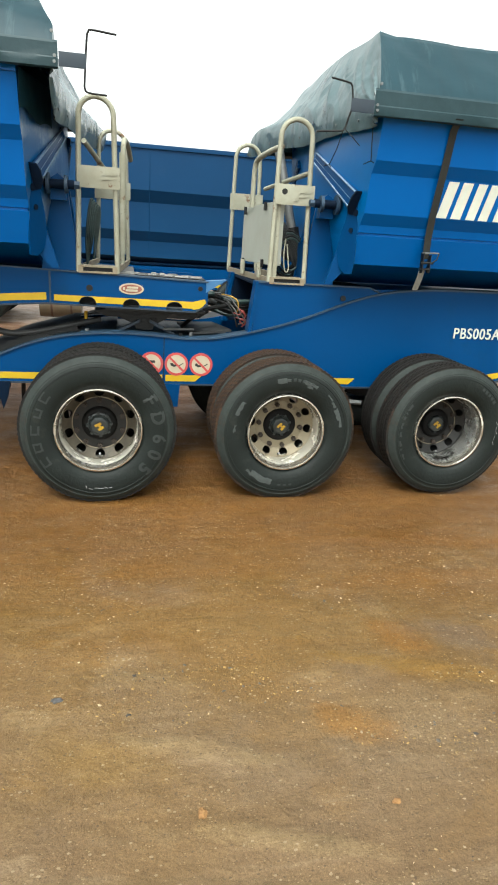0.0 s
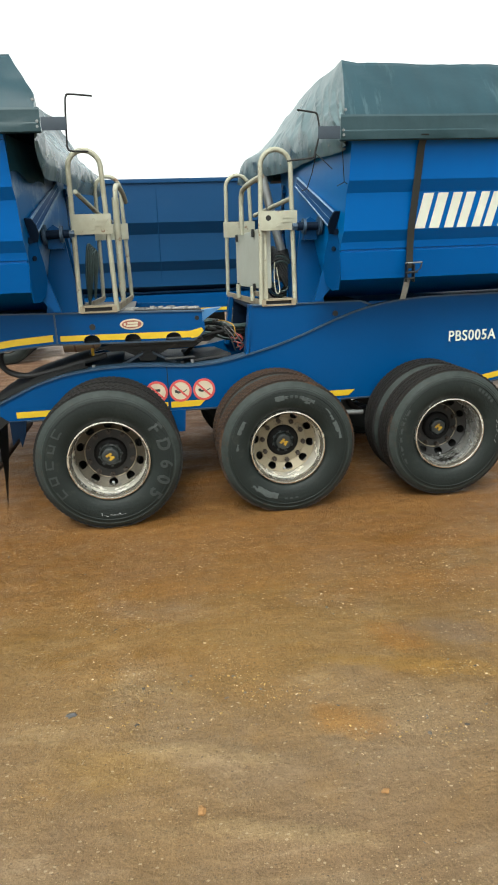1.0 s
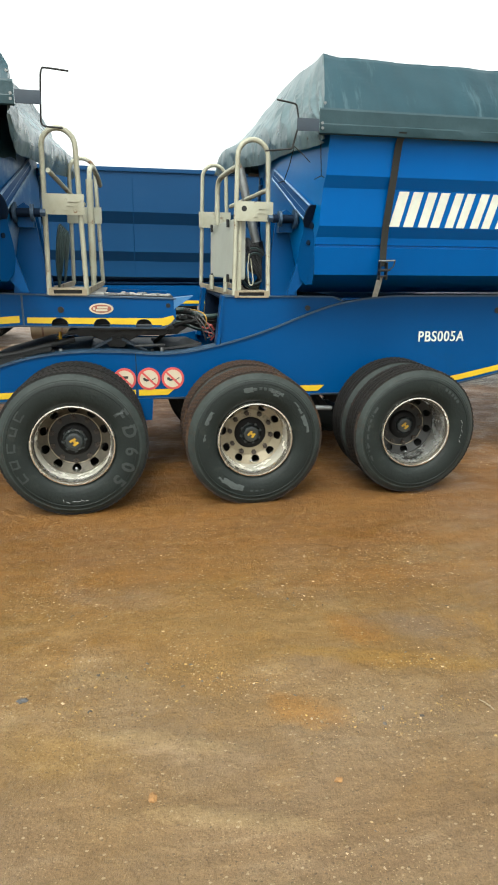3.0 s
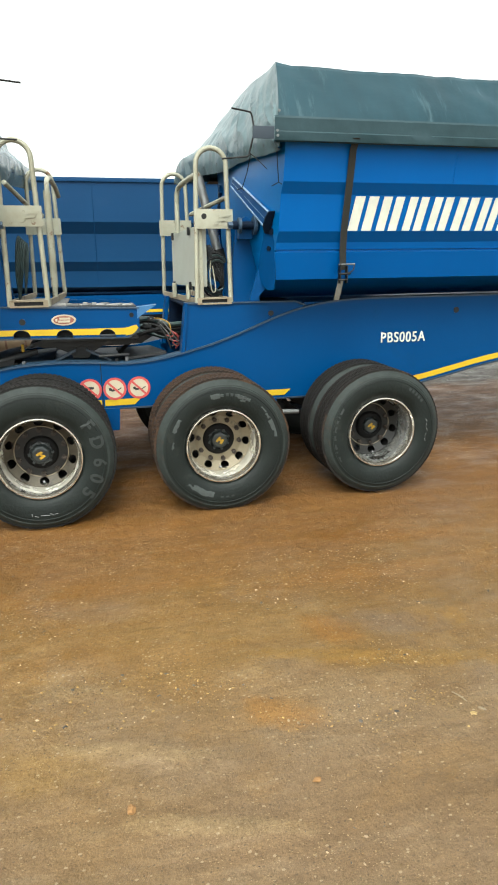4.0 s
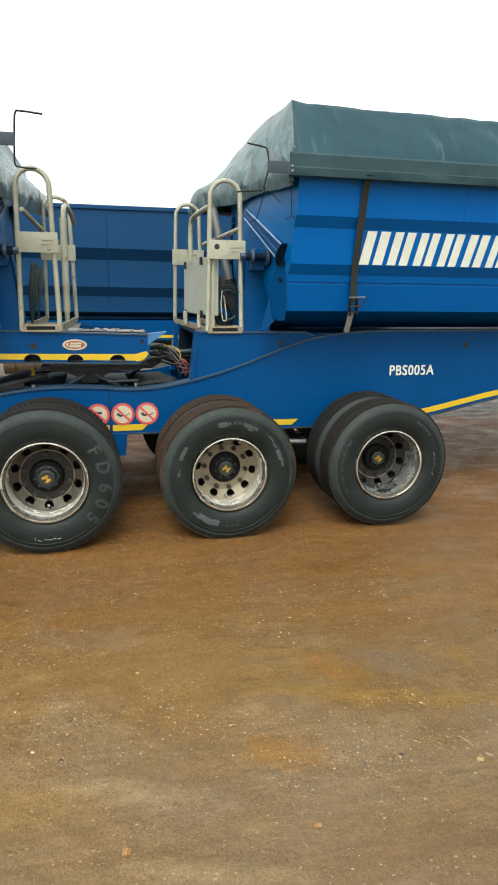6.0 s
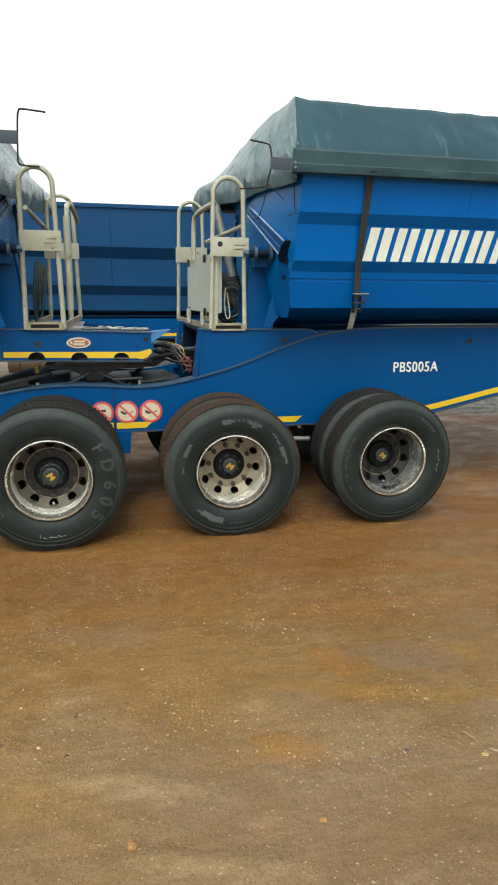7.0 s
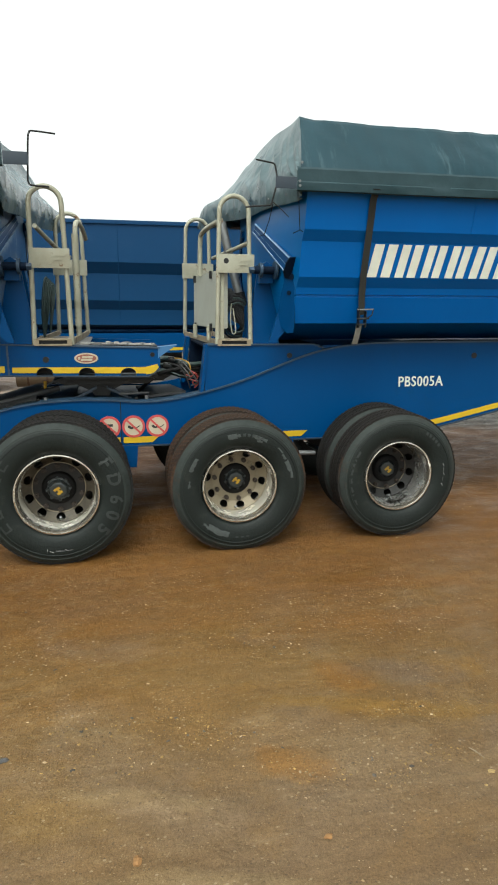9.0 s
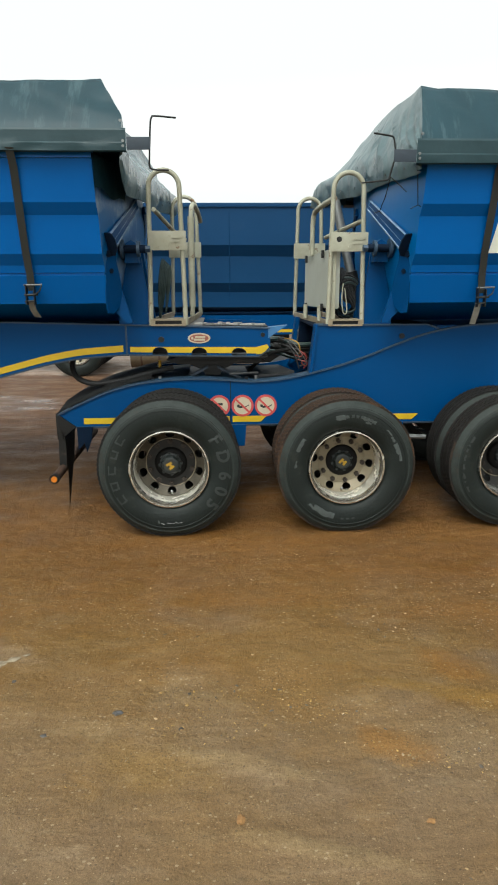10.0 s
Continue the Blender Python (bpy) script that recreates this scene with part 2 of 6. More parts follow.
RUST = mat("rusty_steel", (0.075, 0.036, 0.019), 0.8, col2=(0.034, 0.018, 0.011), scale=12, bump=0.3, bscale=60)
YELLOW = mat("yellow_reflective_tape", (0.50, 0.335, 0.004), 0.42, col2=(0.40, 0.260, 0.004), scale=10, mix=0.9,
             spots=(0.20, 0.13, 0.03), spot_scale=9, spot_cut=0.66, spot_soft=0.08)
LOGO_YELLOW = mat("yellow_cap_emblem", (0.46, 0.27, 0.008), 0.55, col2=(0.22, 0.125, 0.012), scale=40)
WHITE = mat("white_vinyl", (0.64, 0.66, 0.58), 0.45, col2=(0.53, 0.54, 0.46), scale=6, spots=(0.48, 0.46, 0.38), spot_scale=8, spot_cut=0.66)
SIGN_WHITE = mat("sign_white", (0.45, 0.405, 0.30), 0.5, col2=(0.33, 0.285, 0.195), scale=12, mix=0.9)
SIGN_RED = mat("sign_red", (0.44, 0.055, 0.052), 0.5, col2=(0.33, 0.042, 0.04), scale=12, mix=0.8)
MAKER_RED = mat("faded_maroon", (0.24, 0.075, 0.050), 0.5, col2=(0.17, 0.050, 0.035), scale=20, mix=0.8)
SIGN_BLACK = mat("sign_black", (0.012, 0.012, 0.012), 0.5)
ORANGE = mat("orange_lamp_lens", (0.52, 0.16, 0.008), 0.35, col2=(0.40, 0.11, 0.008), scale=20)
WEB = mat("webbing_strap", (0.024, 0.026, 0.022), 0.85, col2=(0.014, 0.0145, 0.012), scale=30, mix=0.9, bump=0.4, bscale=200)
WEB_END = mat("faded_webbing", (0.20, 0.195, 0.17), 0.85, col2=(0.12, 0.115, 0.10), scale=30, bump=0.3, bscale=200)
HOSE_TEAL = mat("dusty_green_hose", (0.022, 0.045, 0.043), 0.45, col2=(0.010, 0.022, 0.022), scale=20)
HOSE = mat("rubber_hose", (0.006, 0.0065, 0.007), 0.62, col2=(0.005, 0.005, 0.0055), scale=20)
WIRE_RED = mat("red_wire", (0.20, 0.025, 0.018), 0.5)
WIRE_YELLOW = mat("yellow_wire", (0.34, 0.19, 0.02), 0.5)
WIRE_GREY = mat("grey_wire", (0.05, 0.05, 0.05), 0.5)
DUST_PALE = mat("dried_pale_mud", (0.30, 0.29, 0.27), 0.85, col2=(0.15, 0.145, 0.14), scale=14, mix=0.9, bump=0.5, bscale=40)
DUST_DARK = mat("dusty_black_plate", (0.018, 0.019, 0.019), 0.5, col2=(0.007, 0.007, 0.007), scale=10, mix=0.9, bump=0.3, bscale=30)
DUST = mat("dusty_steel_deck", (0.15, 0.15, 0.145), 0.75, col2=(0.055, 0.055, 0.058), scale=9, mix=0.9, bump=0.3, bscale=30)
TANK = mat("muddy_brown_tank", (0.105, 0.076, 0.042), 0.5, col2=(0.048, 0.034, 0.020), scale=5, mix=0.9, bump=0.1, bscale=30)
STONE_PALE = mat("pale_chips", (0.39, 0.295, 0.185), 0.7, col2=(0.22, 0.155, 0.095), scale=30, rand=0.55)
STONE = mat("pale_gravel", (0.215, 0.155, 0.078), 0.75, col2=(0.14, 0.092, 0.04), scale=30, rand=0.65)
YELLOW_CHIP = mat("ochre_chips", (0.30, 0.20, 0.070), 0.75, col2=(0.17, 0.10, 0.03), scale=30, rand=0.55)
PEBBLE = mat("grey_brown_pebbles", (0.075, 0.066, 0.055), 0.7, col2=(0.040, 0.032, 0.025), scale=30, rand=0.5)
SLAG = mat("dark_crushed_stone", (0.055, 0.052, 0.048), 0.6, col2=(0.022, 0.021, 0.020), scale=30, rand=0.6)
CLOD = mat("brown_mud_clod", (0.172, 0.112, 0.050), 0.8, col2=(0.115, 0.070, 0.026), scale=30, rand=0.35)
STONE_DARK = mat("brown_gravel", (0.095, 0.056, 0.024), 0.75, col2=(0.048, 0.030, 0.017), scale=30, rand=0.45)


def ground_material():
    m = bpy.data.materials.new("wet_laterite")
    m.use_nodes = True
    nt = m.node_tree
    nd, lk = nt.nodes, nt.links
    b = nd["Principled BSDF"]
    tc = nd.new("ShaderNodeTexCoord")

    def noise_node(scale, detail=8, rough=0.6, vec=None, dist=0.0):
        n = nd.new("ShaderNodeTexNoise")
        n.inputs["Scale"].default_value = scale
        n.inputs["Detail"].default_value = detail
        n.inputs["Roughness"].default_value = rough
        n.inputs["Distortion"].default_value = dist
        lk.new(vec if vec else tc.outputs["Object"], n.inputs["Vector"])
        return n.outputs["Fac"]

    def ramp(fac, p0, c0, p1, c1):
        r = nd.new("ShaderNodeValToRGB")
        r.color_ramp.elements[0].position, r.color_ramp.elements[1].position = p0, p1
        r.color_ramp.elements[0].color, r.color_ramp.elements[1].color = (*c0, 1), (*c1, 1)
        lk.new(fac, r.inputs[0])
        return r.outputs[0]

    def mixed(fac, a, bb):
        x = nd.new("ShaderNodeMix")
        x.data_type = "RGBA"
        lk.new(fac, x.inputs["Factor"])
        for s, v in (("A", a), ("B", bb)):
            if isinstance(v, tuple):
                x.inputs[s].default_value = (*v, 1)
            else:
                lk.new(v, x.inputs[s])
        return x.outputs["Result"]

    def mapped(sx, sy, turn):
        mp = nd.new("ShaderNodeMapping")
        mp.inputs["Scale"].default_value = (sx, sy, 1.0)
        mp.inputs["Rotation"].default_value = (0, 0, radians(turn))
        lk.new(tc.outputs["Object"], mp.inputs[0])
        return mp.outputs[0]

    def op(kind, a, c, d=None):
        n = nd.new("ShaderNodeMath")
        n.operation = kind
        for k, v in enumerate((a, c, d)):
            if v is None:
                continue
            if isinstance(v, (int, float)):
                n.inputs[k].default_value = v
            else:
                lk.new(v, n.inputs[k])
        return n.outputs[0]

    def fade(val, lo, hi):
        n = nd.new("ShaderNodeMapRange")
        n.interpolation_type = "SMOOTHSTEP"
        n.inputs["From Min"].default_value, n.inputs["From Max"].default_value = lo, hi
        lk.new(val, n.inputs["Value"])
        return n.outputs[0]

    sep = nd.new("ShaderNodeSeparateXYZ")
    lk.new(tc.outputs["Object"], sep.inputs[0])
    X, Y = sep.outputs["X"], sep.outputs["Y"]
    wander = op("MULTIPLY_ADD", noise_node(0.7, 6, 0.6), 2.4, Y)       # the place across the yard, with a ragged edge
    ripple = mapped(0.55, 2.6, 6)
    drag = mapped(0.9, 4.0, 13)
    tracks = mapped(0.30, 3.0, -3)
    # damp ochre soil, tan crust, iron-stained and grey patches
    base = ramp(noise_node(1.6, 10, 0.64), 0.30, (0.124, 0.068, 0.014), 0.72, (0.176, 0.105, 0.034))
    c = mixed(ramp(noise_node(1.3, 9, 0.62, ripple, 0.5), 0.46, (0, 0, 0), 0.66, (0.45, 0.45, 0.45)), base, (0.196, 0.124, 0.050))
    c = mixed(ramp(noise_node(1.05, 10, 0.66, None, 0.3), 0.50, (0, 0, 0), 0.58, (0.55, 0.55, 0.55)), c, (0.172, 0.120, 0.066))
    c = mixed(ramp(noise_node(1.9, 9, 0.62, mapped(0.8, 1.3, 10), 0.4), 0.60, (0, 0, 0), 0.66, (0.6, 0.6, 0.6)), c, (0.205, 0.110, 0.018))
    # drier mauve crust towards the open yard, with pale dragged ridges
    dry = op("SUBTRACT", 1.0, fade(wander, -2.0, -0.2))
    patch = ramp(noise_node(1.1, 9, 0.66, mapped(0.9, 2.6, 10), 0.6), 0.55, (0, 0, 0), 0.62, (1, 1, 1))
    c = mixed(op("MULTIPLY", op("MULTIPLY", patch, fade(op("SUBTRACT", 0.0, wander), -0.6, 0.8)), 0.5), c, (0.236, 0.164, 0.080))
    c = mixed(op("MULTIPLY", dry, 0.68), c, (0.162, 0.113, 0.071))
    ridge = ramp(noise_node(2.0, 8, 0.62, drag), 0.575, (0, 0, 0), 0.66, (1, 1, 1))
    c = mixed(op("MULTIPLY", op("MULTIPLY", ridge, dry), 0.5), c, (0.246, 0.179, 0.112))
    # stains with an outline of their own: iron-orange, wet grey, olive and pale dried mud
    edge = op("MULTIPLY_ADD", noise_node(4.5, 9, 0.72, None, 0.6), 4.4, -2.2)
    # the two thin pale stains also paint highlights along the raised ridges
    for px, py, rx, ry, col, dim in ((1.55, -1.72, 0.16, 0.13, (0.215, 0.095, 0.012), 0.75), (1.10, -2.26, 0.17, 0.10, (0.225, 0.105, 0.016), 0.7),
                                     (0.10, -2.33, 0.26, 0.12, (0.185, 0.112, 0.030), 0.5), (1.88, -1.74, 0.32, 0.11, (0.105, 0.084, 0.068), 0.7),
                                     (1.75, -2.02, 0.66, 0.07, (0.212, 0.116, 0.018), 0.85), (0.45, -2.32, 0.32, 0.05, (0.262, 0.190, 0.098), 0.45),
                                     (0.72, -2.74, 0.30, 0.045, (0.262, 0.190, 0.098), 0.5), (-0.85, -1.50, 0.30, 0.12, (0.255, 0.195, 0.130), 0.6),
                                     (0.30, -1.20, 0.34, 0.12, (0.165, 0.115, 0.075), 0.5), (2.4, -0.75, 0.5, 0.10, (0.200, 0.085, 0.010), 0.6)):
        far_x = op("POWER", op("DIVIDE", op("ADD", X, -px), rx), 2.0)
        far_y = op("POWER", op("DIVIDE", op("ADD", op("MULTIPLY_ADD", op("ADD", X, -px), 0.27, Y), -py), ry), 2.0)
        inside = op("SUBTRACT", 1.0, fade(op("ADD", op("ADD", far_x, far_y), edge), 0.1, 1.6))
        c = mixed(op("MULTIPLY", inside, 0.75 * dim), c, col)
    # darker brown towards the far end of the trailers
    c = mixed(op("MULTIPLY", fade(op("MULTIPLY_ADD", noise_node(0.9, 6, 0.6), 1.4, X), 1.3, 2.7), 0.28), c, (0.092, 0.054, 0.020))
    # wet rust-coloured soil along the wheels
    c = mixed(op("MULTIPLY", fade(wander, -0.9, 1.2), 0.74), c, (0.115, 0.0460, 0.0065))
    lane = ramp(noise_node(1.1, 7, 0.55, tracks), 0.50, (0, 0, 0), 0.66, (1, 1, 1))
    c = mixed(op("MULTIPLY", op("MULTIPLY", lane, fade(wander, -1.4, 0.2)), 0.5), c, (0.158, 0.070, 0.012))
    # pinkish crust beyond the row of trailers, dark crushed stone at the yard's edge
    pink = ramp(noise_node(3.6, 10, 0.72, mapped(0.7, 1.5, -4)), 0.36, (0.080, 0.041, 0.021), 0.66, (0.150, 0.088, 0.054))
    far = fade(op("MULTIPLY_ADD", noise_node(0.8, 6), 2.4, Y), 2.7, 4.0)
    c = mixed(far, c, pink)
    slag = op("MULTIPLY", fade(op("MULTIPLY_ADD", noise_node(1.5, 7), 1.0, Y), 4.2, 4.7), fade(X, 3.9, 5.2))
    c = mixed(slag, c, ramp(noise_node(26, 5, 0.7), 0.36, (0.020, 0.019, 0.018), 0.68, (0.105, 0.095, 0.085)))
    # pale pink ground by the parked trailer: grazing sky reflection painted in
    crust = op("MULTIPLY", fade(op("MULTIPLY_ADD", noise_node(1.2, 8, 0.65), 1.6, Y), 9.3, 9.7), op("SUBTRACT", 1.0, fade(X, 1.0, 3.0)))
    c = mixed(op("MULTIPLY", crust, 0.9), c, ramp(noise_node(5, 8, 0.7), 0.36, (0.30, 0.215, 0.165), 0.66, (0.46, 0.365, 0.31)))
    # smears of passing tyres, clods, grain, and small embedded grit, pale and dark
    def times_(a, bb):
        x = nd.new("ShaderNodeMix")
        x.data_type, x.blend_type = "RGBA", "MULTIPLY"
        x.inputs["Factor"].default_value = 1.0
        lk.new(a, x.inputs["A"])
        lk.new(bb, x.inputs["B"])
        return x.outputs["Result"]

    near = op("SUBTRACT", 1.0, fade(Y, -0.4, 0.8))
    c = mixed(near, c, times_(c, ramp(noise_node(2.2, 8, 0.7, mapped(0.5, 9.0, 9)), 0.34, (0.88, 0.87, 0.86), 0.66, (1.06, 1.06, 1.05))))
    blot = ramp(noise_node(2.6, 10, 0.74, mapped(0.8, 1.1, 30), 0.8), 0.40, (0.80, 0.77, 0.75), 0.60, (1.20, 1.18, 1.17))
    c = mixed(near, times_(c, blot), c)
    c = times_(c, ramp(noise_node(9.0, 9, 0.74), 0.32, (0.83, 0.82, 0.80), 0.66, (1.10, 1.10, 1.09)))
    c = times_(c, ramp(noise_node(75, 6, 0.75), 0.32, (0.80, 0.78, 0.76), 0.68, (1.16, 1.16, 1.15)))
    c = times_(c, ramp(noise_node(240, 3, 0.7), 0.34, (0.80, 0.79, 0.78), 0.66, (1.20, 1.20, 1.20)))
    crowd = ramp(noise_node(1.7, 7, 0.65), 0.38, (0.15, 0.15, 0.15), 0.62, (1, 1, 1))
    for scale, share, col, dim in ((120, 0.78, (0.30, 0.22, 0.12), 0.6), (58, 0.86, (0.32, 0.25, 0.16), 0.6), (75, 0.80, (0.050, 0.034, 0.020), 0.55)):
        vo = nd.new("ShaderNodeTexVoronoi")
        vo.inputs["Scale"].default_value = scale
        lk.new(mapped(0.8, 1.2, 20), vo.inputs["Vector"])
        sc = nd.new("ShaderNodeSeparateColor")
        lk.new(vo.outputs["Color"], sc.inputs[0])
        pick = op("MULTIPLY", op("GREATER_THAN", sc.outputs[0], op("SUBTRACT", 1.0, op("MULTIPLY", crowd, 1.0 - share))), op("LESS_THAN", vo.outputs["Distance"], 0.30))
        c = mixed(op("MULTIPLY", pick, dim), c, col)
    lk.new(c, b.inputs["Base Color"])
    # gloss: damp film in places, a shallow puddle beside the parked trailer
    rg = fade(noise_node(1.9, 9, 0.68, mapped(0.8, 1.7, 12)), 0.34, 0.62)
    rough = op("MULTIPLY_ADD", rg, 0.40, 0.40)
    pool = op("ADD", op("POWER", op("DIVIDE", op("ADD", X, 3.6), 2.0), 2.0), op("POWER", op("DIVIDE", op("SUBTRACT", Y, 5.5), 0.95), 2.0))
    pool = op("SUBTRACT", 1.0, fade(op("MULTIPLY_ADD", noise_node(2.0, 8, 0.65, mapped(0.5, 2.0, 0)), 1.8, pool), 1.35, 1.75))
    rough = op("SUBTRACT", rough, op("MULTIPLY", pool, 0.26))
    lk.new(op("MULTIPLY_ADD", pool, 0.6, 0.28), b.inputs["Specular IOR Level"])
    lk.new(rough, b.inputs["Roughness"])
    h = op("MULTIPLY_ADD", noise_node(60, 6, 0.75), 0.35, op("MULTIPLY", noise_node(9, 9, 0.68), 1.5))
    h = op("MULTIPLY_ADD", op("MULTIPLY", noise_node(3.0, 8, 0.7, drag), dry), 0.5, h)
    h = op("MULTIPLY_ADD", op("MULTIPLY", noise_node(24, 6, 0.7), dry), 0.5, h)
    bp = nd.new("ShaderNodeBump")
    bp.inputs["Distance"].default_value = 0.03
    lk.new(op("MULTIPLY_ADD", pool, -0.5, 0.75), bp.inputs["Strength"])
    lk.new(h, bp.inputs["Height"])
    lk.new(bp.outputs[0], b.inputs["Normal"])
    return m


GROUND = ground_material()


# ---- mesh helpers ----
HOME = {}


def thing(name, at, label, category, group=""):
    """An Empty at a thing's base, to which its parts are fixed."""
    ob = new(name)
    ob.empty_display_size = 0.2
    ob.location = at
    HOME[ob.name] = Vector(at)
    return tagged(ob, label, category, group)


def part(name, bm, material, parent=None, label="", smooth=True, at=None, sharp=35):
    """Links a bmesh as one mesh object under a thing or a part. Its vertices are in the world's metres unless at is given."""
    me = bpy.data.meshes.new(name)
    bmesh.ops.recalc_face_normals(bm, faces=bm.faces)
    if smooth:
        for f in bm.faces:
            f.smooth = True
        for e in bm.edges:
            if len(e.link_faces) == 2 and e.calc_face_angle(0) > radians(sharp):
                e.smooth = False
    bm.to_mesh(me)
    bm.free()
    for m in material if isinstance(material, (list, tuple)) else [material]:
        me.materials.append(m)
    return place(name, me, parent, label, at)


def place(name, me, parent=None, label="", at=None):
    ob = new(name, me)
    if at is not None:
        ob.location = at
    if parent is not None:
        ob.parent = parent
        if parent.name in HOME:
            ob.matrix_parent_inverse = Matrix.Translation(-HOME[parent.name])
    if label:
        ob["label"] = label
    return ob


def solid(pts_a, pts_b, bm=None):
    """A prism between two loops of the same number of points."""
    bm = bm or bmesh.new()
    a = [bm.verts.new(p) for p in pts_a]
    b = [bm.verts.new(p) for p in pts_b]
    bm.faces.new(a)
    bm.faces.new(b[::-1])
    for i in range(len(a)):
        j = (i + 1) % len(a)
        bm.faces.new((a[j], a[i], b[i], b[j]))
    return bm


def slab(poly, y0, y1, bm=None):
    """A plate with an outline in (x, z), from y0 to y1."""
    return solid([(x, y0, z) for x, z in poly], [(x, y1, z) for x, z in poly], bm)


def box(x0, x1, y0, y1, z0, z1, bm=None, bevel=0.0):
    own = bmesh.new()
    slab([(x0, z0), (x1, z0), (x1, z1), (x0, z1)], y0, y1, own)
    if bevel:
        bmesh.ops.bevel(own, geom=own.edges[:], offset=bevel, segments=2, affect="EDGES", profile=0.7)
    if bm is None:
        return own
    return merge(bm, own)


def merge(bm, other):
    me = bpy.data.meshes.new("tmp")
    other.to_mesh(me)
    other.free()
    bm.from_mesh(me)
    bpy.data.meshes.remove(me)
    return bm


def smooth_line(pts, steps=6):
    """A rounded run through the points (Catmull-Rom)."""
    p = [Vector(q) for q in pts]
    p = [p[0] * 2 - p[1]] + p + [p[-1] * 2 - p[-2]]
    out = []
    for i in range(1, len(p) - 2):
        for k in range(steps):
            t = k / steps
            out.append(0.5 * ((2 * p[i]) + (p[i + 1] - p[i - 1]) * t + (2 * p[i - 1] - 5 * p[i] + 4 * p[i + 1] - p[i + 2]) * t * t
                              + (3 * p[i] - p[i - 1] - 3 * p[i + 1] + p[i + 2]) * t ** 3))
    out.append(p[-2])
    return out


def tube(pts, r, bm=None, seg=10, cap=True):
    """A round bar along the points."""
    bm = bm or bmesh.new()
    pts = [Vector(p) for p in pts]
    rings = []
    up = Vector((0, 0, 1))
    for i, p in enumerate(pts):
        d = (pts[min(i + 1, len(pts) - 1)] - pts[max(i - 1, 0)]).normalized()
        a = d.cross(up)
        if a.length < 0.05:
            a = d.cross(Vector((1, 0, 0)))
        a.normalize()
        if rings and a.dot(last) < 0:
            a = -a
        last = a
        b = d.cross(a)
        rings.append([bm.verts.new(p + (a * math.cos(t) + b * math.sin(t)) * r) for t in [2 * math.pi * k / seg for k in range(seg)]])
    for u, v in zip(rings, rings[1:]):
        for k in range(seg):
            j = (k + 1) % seg
            bm.faces.new((u[k], u[j], v[j], v[k]))
    if cap:
        bm.faces.new(rings[0][::-1])
        bm.faces.new(rings[-1])
    return bm


def ribbon(pts, wide, thick, bm=None):
    """A flat strip along the points: wide is the vector across it, thick its thickness vector."""
    bm = bm or bmesh.new()
    w, t = Vector(wide) / 2, Vector(thick)
    rows = [[bm.verts.new(Vector(p) + q) for q in (-w, w, w + t, -w + t)] for p in pts]
    for a, b in zip(rows, rows[1:]):
        for k in range(4):
            bm.faces.new((a[k], a[(k + 1) % 4], b[(k + 1) % 4], b[k]))
    bm.faces.new(rows[0][::-1])
    bm.faces.new(rows[-1])
    return bm


def lathe(profile, seg=64, bm=None, closed=False, mats=None):
    """Turns a profile of (y, r) round the y axis."""
    bm = bm or bmesh.new()
    rings = []
    for y, r in profile:
        rings.append([bm.verts.new((r * math.sin(2 * math.pi * k / seg), y, r * math.cos(2 * math.pi * k / seg))) for k in range(seg)])
    pairs = list(zip(rings, rings[1:]))
    if closed:
        pairs.append((rings[-1], rings[0]))
    for i, (u, v) in enumerate(pairs):
        for k in range(seg):
            j = (k + 1) % seg
            f = bm.faces.new((u[k], u[j], v[j], v[k]))
            if mats:
                f.material_index = mats[i]
    return bm


def disc_y(cx, y, cz, r, t, bm=None, seg=32, rz=None):
    """A round plate facing -y."""
    rz = rz or r
    ring = [(cx + r * math.cos(2 * math.pi * k / seg), cz + rz * math.sin(2 * math.pi * k / seg)) for k in range(seg)]
    return slab(ring, y, y + t, bm)


def ring_y(cx, y, cz, r0, r1, t, seg=40, bm=None):
    bm = bm or bmesh.new()
    loops = []
    for r, yy in ((r0, y), (r1, y), (r1, y + t), (r0, y + t)):
        loops.append([bm.verts.new((cx + r * math.cos(2 * math.pi * k / seg), yy, cz + r * math.sin(2 * math.pi * k / seg))) for k in range(seg)])
    for a, b in zip(loops, loops[1:] + loops[:1]):
        for k in range(seg):
            j = (k + 1) % seg
            bm.faces.new((a[k], a[j], b[j], b[k]))
    return bm


def lettering(text, name, bold=0.012):
    """Flat raised characters in the built-in font, facing -y."""
    cu = bpy.data.curves.new(name, "FONT")
    cu.body, cu.size, cu.extrude, cu.offset, cu.space_character = text, 1.0, 0.01, bold, 1.12
    tmp = bpy.data.objects.new(name, cu)
    scene.collection.objects.link(tmp)
    me = bpy.data.meshes.new_from_object(tmp.evaluated_get(bpy.context.evaluated_depsgraph_get()))
    bpy.data.objects.remove(tmp)
    return me


